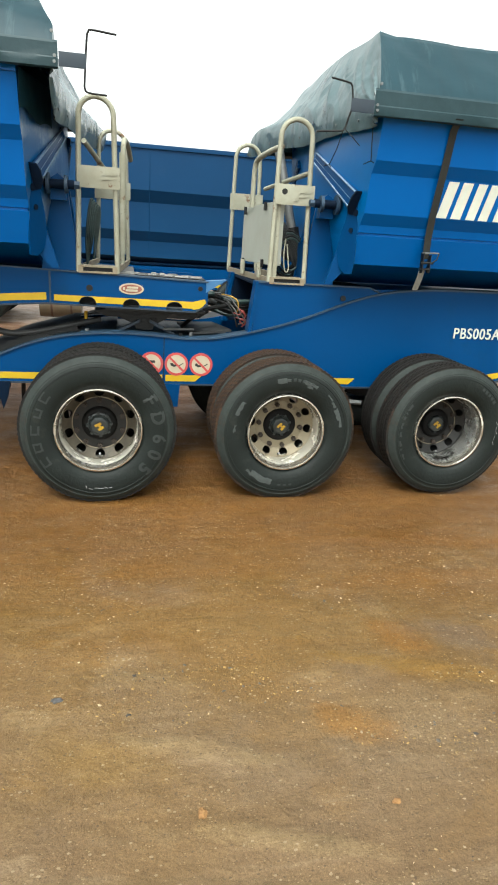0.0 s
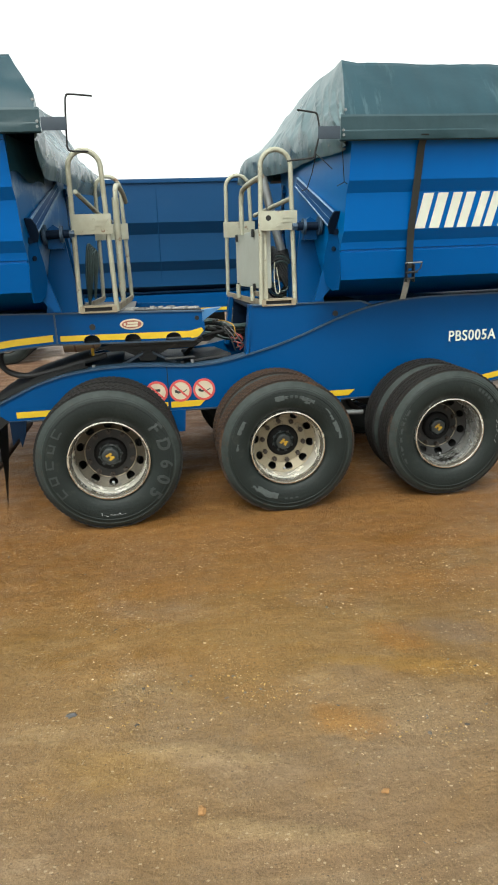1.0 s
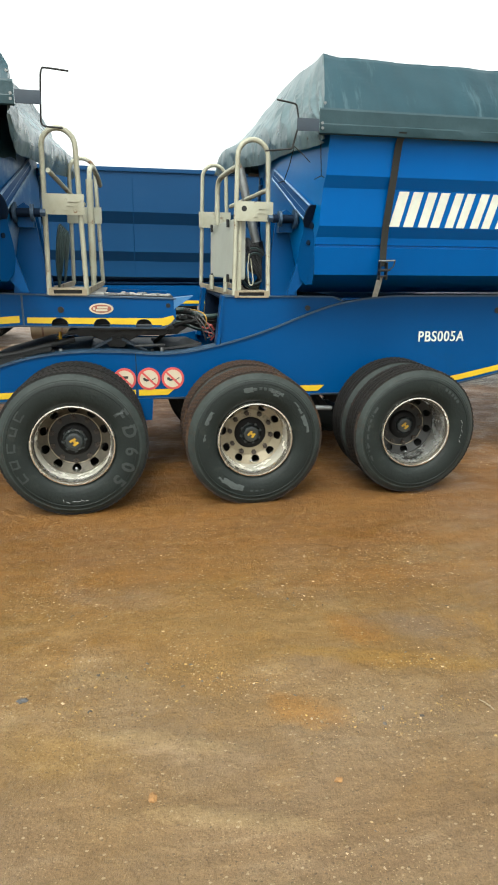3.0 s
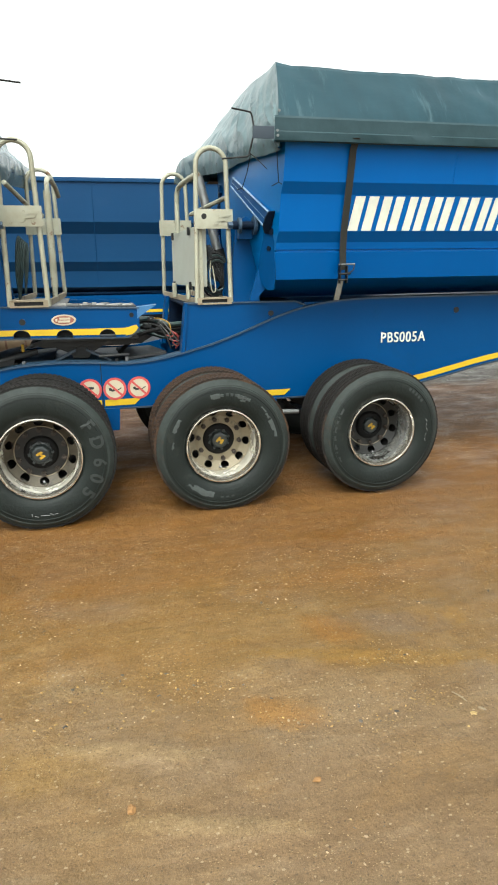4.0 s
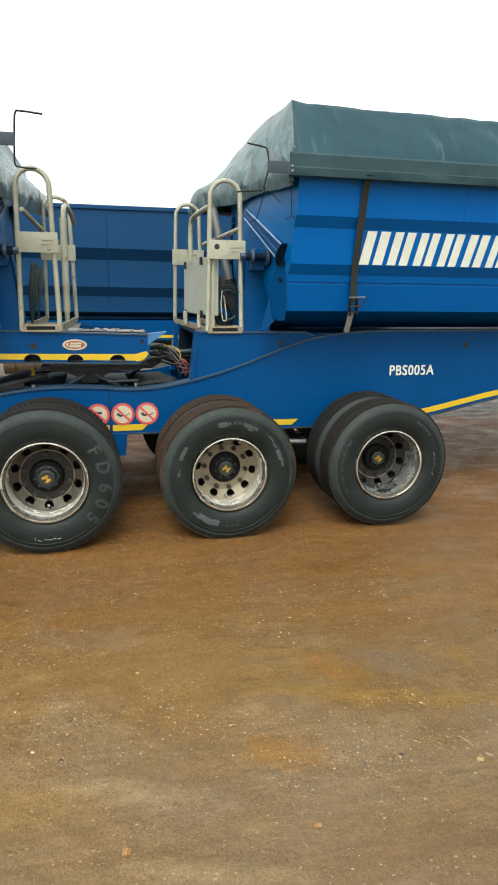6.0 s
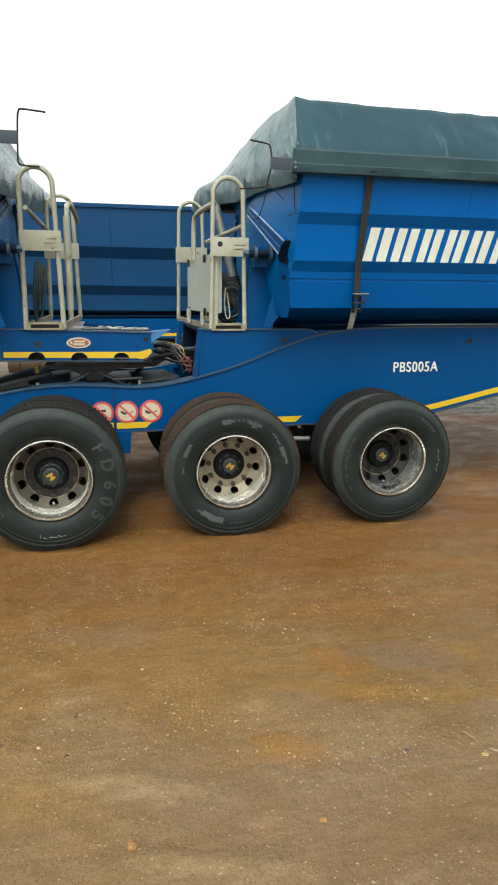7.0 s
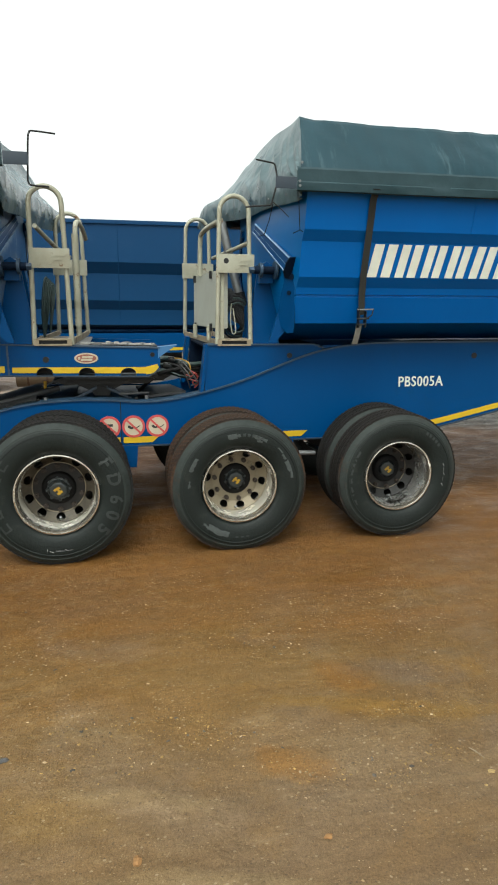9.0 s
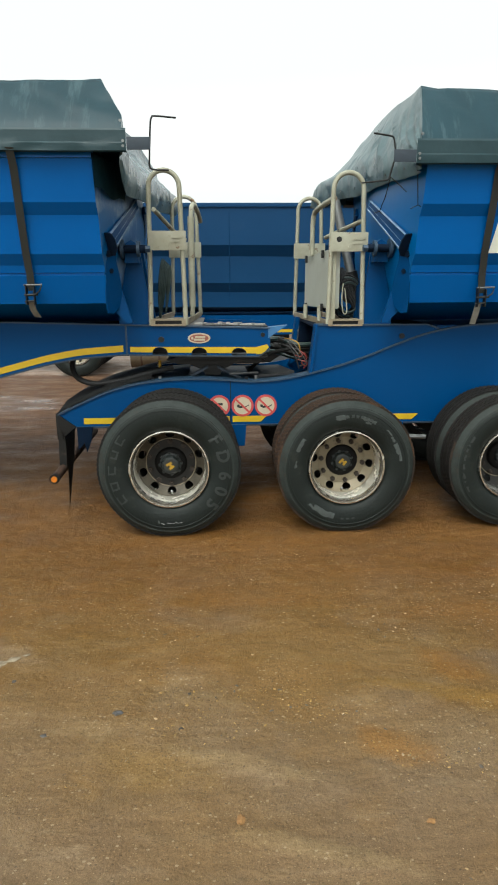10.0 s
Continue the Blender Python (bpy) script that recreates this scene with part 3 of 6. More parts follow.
# ---- ground ----
def build_ground():
    """One sheet to the horizon, fine and uneven in the yard, coarse far off."""
    def spread(lo, hi, fine_lo, fine_hi, step):
        a = list(np.arange(fine_lo, fine_hi + 1e-6, step))
        out, d, v = [], step * 1.5, fine_hi
        while v < hi:
            v += d
            d *= 1.35
            out.append(min(v, hi))
        low, d, v = [], step * 1.5, fine_lo
        while v > lo:
            v -= d
            d *= 1.35
            low.append(max(v, lo))
        return low[::-1] + a + out
    xs = spread(-1500, 1500, -3.2, 5.6, 0.04)
    ys = spread(-1500, 1500, -4.6, 1.2, 0.04)
    verts = []
    for y in ys:
        for x in xs:
            near = max(0.0, 1 - max(abs(x - 1.2) - 4.4, abs(y + 1.7) - 2.9, 0) / 2.0)
            z = 0.0
            if near > 0:
                p = Vector((x, y, 0))
                z = 0.012 * noise.noise(p * 0.9) + 0.007 * noise.noise(p * 3.1 + Vector((7, 0, 0))) + 0.006 * noise.noise(p * 9.0)
                rut = math.exp(-((y + 1.15 + 0.08 * math.sin(x * 0.7)) / 0.28) ** 2)
                z -= 0.010 * rut
                z += 0.007 * noise.noise(Vector((x * 0.8, y * 7.0, 3.0))) * (1.0 if y < -0.2 else 0.3)
                z += 0.020 * max(0.0, noise.noise(Vector((x * 1.3 + 0.4 * y, y * 4.5, 8.0))) - 0.12) * max(0.0, min(1.0, (-2.2 - y) / 0.8))
                for rx, ry, span in ((0.35, -2.296, 0.30), (0.70, -2.73, 0.32), (1.9, -2.9, 0.4)):
                    z += 0.016 * math.exp(-((y - ry + 0.27 * (x - rx) + 0.02 * math.sin(9 * x)) / 0.045) ** 2 - ((x - rx) / span) ** 4)
                z -= 0.014 * math.exp(-((x / 0.6) ** 2 + ((y - 0.1) / 0.6) ** 2))
                z *= near
            verts.append((x, y, z - 0.004))
    w = len(xs)
    faces = [(j * w + i, j * w + i + 1, (j + 1) * w + i + 1, (j + 1) * w + i) for j in range(len(ys) - 1) for i in range(w - 1)]
    me = bpy.data.meshes.new("ground")
    me.from_pydata(verts, [], faces)
    me.polygons.foreach_set("use_smooth", [True] * len(faces))
    me.materials.append(GROUND)
    tagged(new("ground", me), "wet reddish-brown compacted dirt yard with gravel and tyre marks", "ground", kind="structure")


build_ground()


def scatter_stones(name, count, material, smin, smax, rng, label, band, across=(-3.4, 5.8)):
    """Loose stones lying on the yard, joined into one object."""
    verts, faces = [], []
    base = [(-1, -.6, 0), (0, -1, .1), (1, -.5, 0), (.8, .7, .1), (-.2, 1, 0), (-.9, .5, .1), (-.4, -.3, .8), (.5, -.1, .9), (.1, .5, .75)]
    tri = [(0, 1, 6), (1, 7, 6), (1, 2, 7), (2, 3, 7), (3, 8, 7), (3, 4, 8), (4, 5, 8), (5, 6, 8), (5, 0, 6), (6, 7, 8)]
    for _ in range(count):
        x = rng.uniform(*across)
        y = rng.uniform(*band) if rng.random() < 0.85 else rng.uniform(band[0] - 0.6, band[1] + 2.5)
        drift = 0.25 * math.exp(-((y + 1.15 + 0.12 * math.sin(2.0 * x)) / 0.16) ** 2) + 0.4 * math.exp(-((y + 1.85 + 0.12 * (x - 0.4)) / 0.10) ** 2)
        if noise.noise(Vector((x * 1.1, y * 1.4, 5))) + 0.6 * noise.noise(Vector((x * 3.1, y * 5.0, 2))) + drift < rng.uniform(-0.30, 0.60):
            continue
        s = smin * (smax / smin) ** (rng.random() ** 3.0)
        a = rng.uniform(0, 6.28)
        ca, sa = math.cos(a), math.sin(a)
        k = len(verts)
        fl = rng.uniform(0.3, 0.7)
        slim = rng.uniform(0.45, 1.0)
        for bx, by, bz in base:
            jx, jy = bx * s * rng.uniform(0.75, 1.2), by * s * slim * rng.uniform(0.7, 1.0)
            verts.append((x + jx * ca - jy * sa, y + jx * sa + jy * ca, bz * s * fl - 0.004 - 0.25 * s))
        faces += [tuple(k + i for i in t) for t in tri]
    me = bpy.data.meshes.new(name)
    me.from_pydata(verts, [], faces)
    me.materials.append(material)
    tagged(new(name, me), label, "gravel", kind="stuff")


rng = random.Random(4)
scatter_stones("pale_gravel", 64000, STONE, 0.0016, 0.0062, rng, "pale stones scattered over the wet brown dirt", (-3.6, -0.1))
scatter_stones("pale_gravel", 11000, STONE_PALE, 0.0028, 0.0090, rng, "larger pale stone chips scattered in drifts over the wet dirt", (-3.0, -0.2))
scatter_stones("yellow_gravel", 6000, YELLOW_CHIP, 0.0020, 0.0090, rng, "ochre chips strewn in a line over the wet dirt", (-2.5, -1.85), (-0.9, 3.2))
scatter_stones("mud_clods", 9000, CLOD, 0.0025, 0.009, rng, "small brown mud clods kicked up over the wet dirt", (-3.6, -0.4))
scatter_stones("dark_gravel", 2600, PEBBLE, 0.0035, 0.0125, rng, "small blue-grey and brown pebbles sunk in the dirt", (-3.4, -1.3))
scatter_stones("brown_gravel", 20000, STONE_DARK, 0.0018, 0.0065, rng, "brown gravel pressed into the wet dirt", (-4.0, 0.2))
scatter_stones("pale_gravel", 9000, STONE_PALE, 0.004, 0.012, rng, "pale stone chips on the reddish dirt beside the trailers", (0.4, 4.6), (2.6, 8.0))
scatter_stones("dark_gravel", 5000, SLAG, 0.010, 0.045, rng, "dark crushed stone spread at the yard's edge", (4.2, 6.6), (4.6, 9.5))


def loose_stone(x, y, r, material, label, seed, flat=0.6, turn=0.0, long=1.4):
    """One irregular stone half sunk in the dirt."""
    bm = bmesh.new()
    bmesh.ops.create_icosphere(bm, subdivisions=2, radius=1.0)
    for v in bm.verts:
        n = 1 + 0.55 * noise.noise(v.co * 1.4 + Vector((seed, 0, 0))) + 0.30 * noise.noise(v.co * 3.2 + Vector((0, seed, 0)))
        v.co = Vector((v.co.x * n * long, v.co.y * n, v.co.z * n * flat)) * r
    bmesh.ops.rotate(bm, verts=bm.verts, cent=(0, 0, 0), matrix=Matrix.Rotation(turn, 3, "Z"))
    tagged(part("stone", bm, material, None, "", at=(x, y, -0.05 * r * flat), sharp=12), label, "stone", "loose stones")


CONCRETE = mat("pale_broken_stone", (0.27, 0.23, 0.165), 0.8, col2=(0.13, 0.095, 0.055), scale=25, bump=0.4, bscale=60)
OCHRE = mat("orange_stone", (0.26, 0.135, 0.045), 0.8, col2=(0.17, 0.085, 0.03), scale=40, bump=0.3, bscale=90)
BLUISH = mat("blue_grey_stone", (0.075, 0.074, 0.074), 0.7, col2=(0.04, 0.039, 0.039), scale=40, bump=0.3, bscale=90)
YELLOWISH = mat("yellow_stone", (0.36, 0.26, 0.10), 0.8, col2=(0.28, 0.19, 0.08), scale=40, bump=0.3, bscale=90)
loose_stone(-0.75, -1.60, 0.026, CONCRETE, "pale broken stone sunk in the wet dirt", 1.0, 0.35, 0.6, 1.5)
loose_stone(-0.685, -1.555, 0.017, CONCRETE, "pale broken stone sunk in the wet dirt", 11.0, 0.4, 0.5, 2.0)
loose_stone(-0.63, -1.52, 0.010, CONCRETE, "small pale stone chip sunk in the wet dirt", 12.0, 0.4, 0.4, 2.0)
loose_stone(1.90, -2.48, 0.0115, YELLOWISH, "small yellow stone lying on the wet dirt", 2.0, 0.6, 0.1, 1.9)
loose_stone(1.84, -2.54, 0.0065, YELLOWISH, "tiny yellow stone lying on the wet dirt", 3.0)
loose_stone(1.955, -2.46, 0.008, CONCRETE, "pale sliver of stone on the wet dirt", 4.0, 0.5, -0.8, 2.6)
loose_stone(1.135, -2.64, 0.011, OCHRE, "small orange stone on the wet dirt", 5.0)
loose_stone(0.45, -2.60, 0.016, OCHRE, "orange stone pressed into the wet dirt", 6.0, 0.6, 1.3)
loose_stone(-0.08, -2.00, 0.016, BLUISH, "blue-grey stone pressed into the wet dirt", 7.0, 0.6, 0.2)
loose_stone(-0.38, -2.13, 0.011, BLUISH, "small blue-grey stone on the wet dirt", 8.0)
loose_stone(-0.62, -1.75, 0.015, BLUISH, "dark blue-grey stone on the wet dirt", 9.0)
loose_stone(-0.48, -2.25, 0.013, CONCRETE, "small pale stone on the wet dirt", 10.0)
tw = part("twig", tube(smooth_line([(1.885, -2.335, 0.004), (1.90, -2.365, 0.007), (1.915, -2.405, 0.004)], 3), 0.0024, seg=6), CONCRETE)
tagged(tw, "short pale dry twig on the wet dirt", "twig")


# ---- wheels ----
HUB_Z = 0.53


def sidewall(r):
    """How far the bulging sidewall stands behind the tyre's outer face at radius r."""
    pts = [(0.300, 0.045), (0.325, 0.020), (0.37, 0.004), (0.42, 0.0), (0.47, 0.008), (0.505, 0.026), (0.522, 0.042)]
    for (r0, y0), (r1, y1) in zip(pts, pts[1:]):
        if r <= r1:
            return y0 + (y1 - y0) * (r - r0) / (r1 - r0)
    return 0.05


def tyre_mesh(name, tread, groove):
    outer = [(0.045, 0.300), (0.030, 0.312), (0.020, 0.325), (0.010, 0.345), (0.004, 0.37), (0.001, 0.395), (0.0, 0.42), (0.003, 0.447), (0.0035, 0.449),
             (0.0005, 0.452), (0.006, 0.472), (0.011, 0.481), (0.010, 0.484), (0.018, 0.496), (0.030, 0.510), (0.040, 0.522)]
    ribs = []
    for a, b in ((0.046, 0.082), (0.093, 0.126), (0.137, 0.153), (0.164, 0.197), (0.208, 0.244)):
        ribs += [(a - 0.001, 0.524), (a, 0.540), (b, 0.540), (b + 0.001, 0.524)]
    inner = [(0.29 - y, r) for y, r in outer[::-1]]
    prof = outer + ribs + inner
    seg = 264
    bm = lathe(prof, seg, mats=[0] * (len(outer) - 6) + [2] * 5 + [1] * (len(ribs) + 1) + [0] * (len(inner) - 1))
    bm.verts.ensure_lookup_table()
    for i, (y, r) in enumerate(prof):
        if 0.50 < r < 0.5225 or r > 0.53:
            for k in range(seg):
                v = bm.verts[i * seg + k]
                ph = (k + int(y * 28)) % 3
                if ph == 0 and r > 0.53:
                    q = 1 - 0.006 / r
                elif ph == 0 and r > 0.508:
                    q = 1 - 0.0022 / r
                else:
                    q = 1.0
                v.co.x *= q
                v.co.z *= q
    for f in bm.faces:
        if f.material_index == 1:
            rr = sum(math.hypot(v.co.x, v.co.z) for v in f.verts) / len(f.verts)
            if rr < 0.5375 and 0.050 < f.calc_center_median().y < 0.240:
                f.material_index = 3
    for v in bm.verts:
        if v.co.z < -HUB_Z - 0.005:
            sag = (-HUB_Z - 0.005 - v.co.z)
            v.co.z = -HUB_Z - 0.005 - sag * 0.1
        if v.co.z < -0.40:
            k = (-0.40 - v.co.z) / 0.13
            v.co.y += (v.co.y - 0.145) * 0.07 * k
    me = bpy.data.meshes.new(name)
    bmesh.ops.recalc_face_normals(bm, faces=bm.faces)
    for f in bm.faces:
        f.smooth = True
    for e in bm.edges:
        if len(e.link_faces) == 2 and e.calc_face_angle(0) > radians(32):
            e.smooth = False
    bm.to_mesh(me)
    bm.free()
    me.materials.append(RUBBER)
    me.materials.append(tread)
    me.materials.append(SHOULDER)
    me.materials.append(groove)
    return me


def disc_mesh(name, material, centre):
    """The dished wheel disc with ten hand holes."""
    bm = bmesh.new()
    r0, r1, rc, rh = 0.188, 0.2592, 0.2270, 0.0300
    depth = lambda r: 0.186 + 0.042 * (0.2592 - r) / 0.0712
    for s in range(10):
        a0, a1 = 2 * math.pi * s / 10, 2 * math.pi * (s + 1) / 10
        am = (a0 + a1) / 2
        edge = []
        for k in range(5):
            edge.append((a0 + (a1 - a0) * k / 4, r1))
        edge.append((a1, rc))
        for k in range(5):
            edge.append((a1 + (a0 - a1) * k / 4, r0))
        edge.append((a0, rc))
        inner = []
        for a, r in edge:
            t = math.atan2((r - rc), (a - am) * rc)
            inner.append((am + 1.15 * rh * math.cos(t) / rc, rc + rh * math.sin(t)))
        mk = lambda q, dy=0.0: bm.verts.new((q[1] * math.sin(q[0]), depth(q[1]) + dy, q[1] * math.cos(q[0])))
        vo, vi, vb = [mk(q) for q in edge], [mk(q) for q in inner], [mk(q, 0.012) for q in inner]
        for k in range(12):
            j = (k + 1) % 12
            bm.faces.new((vo[k], vo[j], vi[j], vi[k]))
            bm.faces.new((vi[k], vi[j], vb[j], vb[k]))
    bmesh.ops.remove_doubles(bm, verts=bm.verts, dist=0.0005)
    old = set(bm.faces)
    lathe([(0.228, 0.188), (0.226, 0.16), (0.226, 0.10)], 40, bm)
    for f in bm.faces:
        if f not in old:
            f.material_index = 1
    lathe([(0.186, 0.2592), (0.178, 0.2606), (0.178, 0.2655)], 72, bm)
    me = bpy.data.meshes.new(name)
    bmesh.ops.recalc_face_normals(bm, faces=bm.faces)
    for f in bm.faces:
        f.smooth = True
    for e in bm.edges:
        if len(e.link_faces) == 2 and e.calc_face_angle(0) > radians(40):
            e.smooth = False
    bm.to_mesh(me)
    bm.free()
    me.materials.append(material)
    me.materials.append(centre)
    return me


def plain_mesh(name, bm, material, sharp=35):
    me = bpy.data.meshes.new(name)
    bmesh.ops.recalc_face_normals(bm, faces=bm.faces)
    for f in bm.faces:
        f.smooth = True
    for e in bm.edges:
        if len(e.link_faces) == 2 and e.calc_face_angle(0) > radians(sharp):
            e.smooth = False
    bm.to_mesh(me)
    bm.free()
    me.materials.append(material)
    return me


def hub_bm():
    bm = lathe([(0.276, 0.001), (0.276, 0.124), (0.216, 0.125), (0.212, 0.120), (0.204, 0.117), (0.196, 0.108), (0.190, 0.078)], 40)
    return bm


def cap_bm():
    """An eight-sided wet grey cap on a round neck, with lugs round its foot."""
    bm = lathe([(0.21, 0.084), (0.182, 0.084), (0.176, 0.074)], 32)
    for y0, r0, y1, r1 in ((0.180, 0.074, 0.152, 0.070), (0.152, 0.070, 0.141, 0.062), (0.141, 0.062, 0.137, 0.050)):
        lathe([(y0, r0), (y1, r1)], 8, bm)
    lathe([(0.137, 0.050), (0.137, 0.0005)], 8, bm)
    for k in range(8):
        a = 2 * math.pi * (k + 0.5) / 8
        own = box(-0.009, 0.009, 0.168, 0.188, 0.070, 0.092)
        bmesh.ops.transform(own, matrix=Matrix.Rotation(a, 4, "Y"), verts=own.verts)
        merge(bm, own)
    return bm


def nut_bm():
    bm = bmesh.new()
    ring = [(0.0200 * math.cos(math.pi * k / 3), 0.1705 + 0.0200 * math.sin(math.pi * k / 3)) for k in range(6)]
    slab(ring, 0.200, 0.227, bm)
    ring = [(0.009 * math.cos(math.pi * k / 4), 0.1705 + 0.009 * math.sin(math.pi * k / 4)) for k in range(8)]
    slab(ring, 0.186, 0.202, bm)
    return bm


RIM_PROFILE = [(0.040, 0.303), (0.028, 0.3025), (0.019, 0.298), (0.018, 0.290), (0.026, 0.286), (0.034, 0.279), (0.044, 0.279), (0.052, 0.283), (0.060, 0.2815), (0.078, 0.2715), (0.094, 0.2650),
               (0.130, 0.2625), (0.215, 0.2620), (0.262, 0.2610), (0.30, 0.254), (0.60, 0.252), (0.60, 0.302)]
RIM_ME = plain_mesh("wheel", lathe(RIM_PROFILE, 72, mats=[1, 1, 1, 1, 3, 3, 1, 1, 1] + [0] * 4 + [2] * 3), CHROME)
RIM_ME.materials.append(POLISH)
RIM_ME.materials.append(BLACK)
RIM_ME.materials.append(RIM_GROOVE)
RIM_DIRTY_ME = RIM_ME.copy()
RIM_DIRTY_ME.materials[0] = RIM_GRIME
DRUM_ME = plain_mesh("brake_drum", lathe([(0.30, 0.001), (0.30, 0.215), (0.56, 0.215), (0.58, 0.001)], 32), BLACK)
HUB_ME = plain_mesh("hub", hub_bm(), HUB_BLACK)
CAP_ME = plain_mesh("hub_cap", cap_bm(), CAP_GREY, 25)
NUT_ME = plain_mesh("wheel_nut", nut_bm(), NUT)
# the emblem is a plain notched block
EMBLEM_BM = bmesh.new()
for x0, x1, z0, z1, lean in ((-0.028, -0.010, -0.022, 0.024, 0.010), (0.008, 0.026, -0.024, 0.018, 0.006), (-0.014, 0.012, -0.006, 0.010, 0.002)):
    slab([(x0, z0), (x1, z0), (x1 + lean, z1), (x0 + lean, z1)], 0.1325, 0.1365, EMBLEM_BM)
EMBLEM_ME = plain_mesh("emblem", EMBLEM_BM, LOGO_YELLOW)
TYRE_DARK = tyre_mesh("tyre", TREAD_DARK, GROOVE)
TYRE_MUD = tyre_mesh("tyre", TREAD, MUD)
TYRE_BROWN = tyre_mesh("tyre", TREAD_BROWN, GROOVE)
DISC_PALE_ME = disc_mesh("wheel_disc", DISC_TAN, DISC_TAN)
DISC_MIXED_ME = disc_mesh("wheel_disc", DISC, DISC_DARK)
DISC_DARK_ME = disc_mesh("wheel_disc", DISC_DARK, DISC_DARK)


def arc_patch(bm, a0, a1, r0, r1, lift=0.0015, ragged=0.0, seed=0, flip=False):
    """A thin patch on a sidewall between two angles (degrees, clockwise from the top) and two radii."""
    n, m = max(3, int(abs(a1 - a0) / 2.5)), 4
    rr = random.Random(seed)
    rows = []
    for j in range(m + 1):
        row = []
        for i in range(n + 1):
            a = radians(a0 + (a1 - a0) * i / n)
            r = r0 + (r1 - r0) * j / m
            if ragged and j in (0, m):
                r += rr.uniform(-ragged, ragged)
            if ragged and i in (0, n):
                a += rr.uniform(-ragged, ragged) * 3
            row.append(bm.verts.new((r * math.sin(a), sidewall(r) - lift, r * math.cos(a))))
        rows.append(row)
    for a, b in zip(rows, rows[1:]):
        for i in range(n):
            bm.faces.new((a[i], a[i + 1], b[i + 1], b[i]))
    return bm


def stroke(bm, a, r, da, dr, w=0.004):
    """A short chalk stroke on a sidewall."""
    pts = []
    for k in range(4):
        t = k / 3
        rr, aa = r + dr * t, radians(a + da * t)
        pts.append((rr * math.sin(aa), sidewall(rr) - 0.0025, rr * math.cos(aa)))
    return ribbon(pts, (w * 0.7, 0, w * 0.7), (0, 0.002, 0), bm)


VALVE_ME = plain_mesh("valve", tube([(0.0, 0.215, -0.236), (0.0, 0.190, -0.226), (0.0, 0.176, -0.218)], 0.009, seg=8), STEEL)
STEP_ME = plain_mesh("disc_step", lathe([(0.232, 0.188), (0.2235, 0.189), (0.2225, 0.193), (0.2240, 0.197), (0.232, 0.198)], 60, closed=True), DISC_TAN)


def wheel(parent, x, y, z, disc, outer, inner, turn=0.0, rim=RIM_ME, flip=False, sunk=0.0, deep=0.0, hub_wide=1.0):
    w = place("wheel", rim, parent, "", (x, y, z))
    if flip:
        w.rotation_euler = (0, 0, math.pi)
    d = place("wheel_disc", disc, w)
    d.rotation_euler = (0, turn, 0)
    place("tyre", outer, w)
    place("tyre", inner, w).location = (0, 0.335, 0)
    place("brake_drum", DRUM_ME, w)
    hub = place("hub", HUB_ME, w)
    hub.location, hub.scale = (0, 0.6 * sunk, 0), (hub_wide, 1.0, hub_wide)
    c = place("hub_cap", CAP_ME, w)
    c.location = (0, sunk, 0)
    c.rotation_euler = (0, turn, 0)
    place("valve", VALVE_ME, w, "small bright tyre valve")
    step = place("disc_step", STEP_ME, w)
    step.location = d.location = (0, deep, 0)
    e = place("emblem", EMBLEM_ME, w, "worn yellow emblem")
    e.location = (0, sunk, 0)
    e.rotation_euler = (0, turn * 1.7 + 0.3, 0)
    for k in range(10):
        n = place("wheel_nut", NUT_ME, w)
        n.location = (0, deep, 0)
        n.rotation_euler = (0, turn + 2 * math.pi * (k + 0.5) / 10, 0)
    return w


# ---- outline of a side-tipping bin ----
SIDE = [(0.050, 2.66), (0.062, 2.60), (0.105, 2.392), (0.165, 2.315), (0.222, 2.062), (0.285, 1.985), (0.300, 1.934), (0.314, 1.930), (0.314, 1.918),
        (0.304, 1.914), (0.385, 1.712), (0.98, 1.545), (1.15, 1.535)]
MID = 1.25


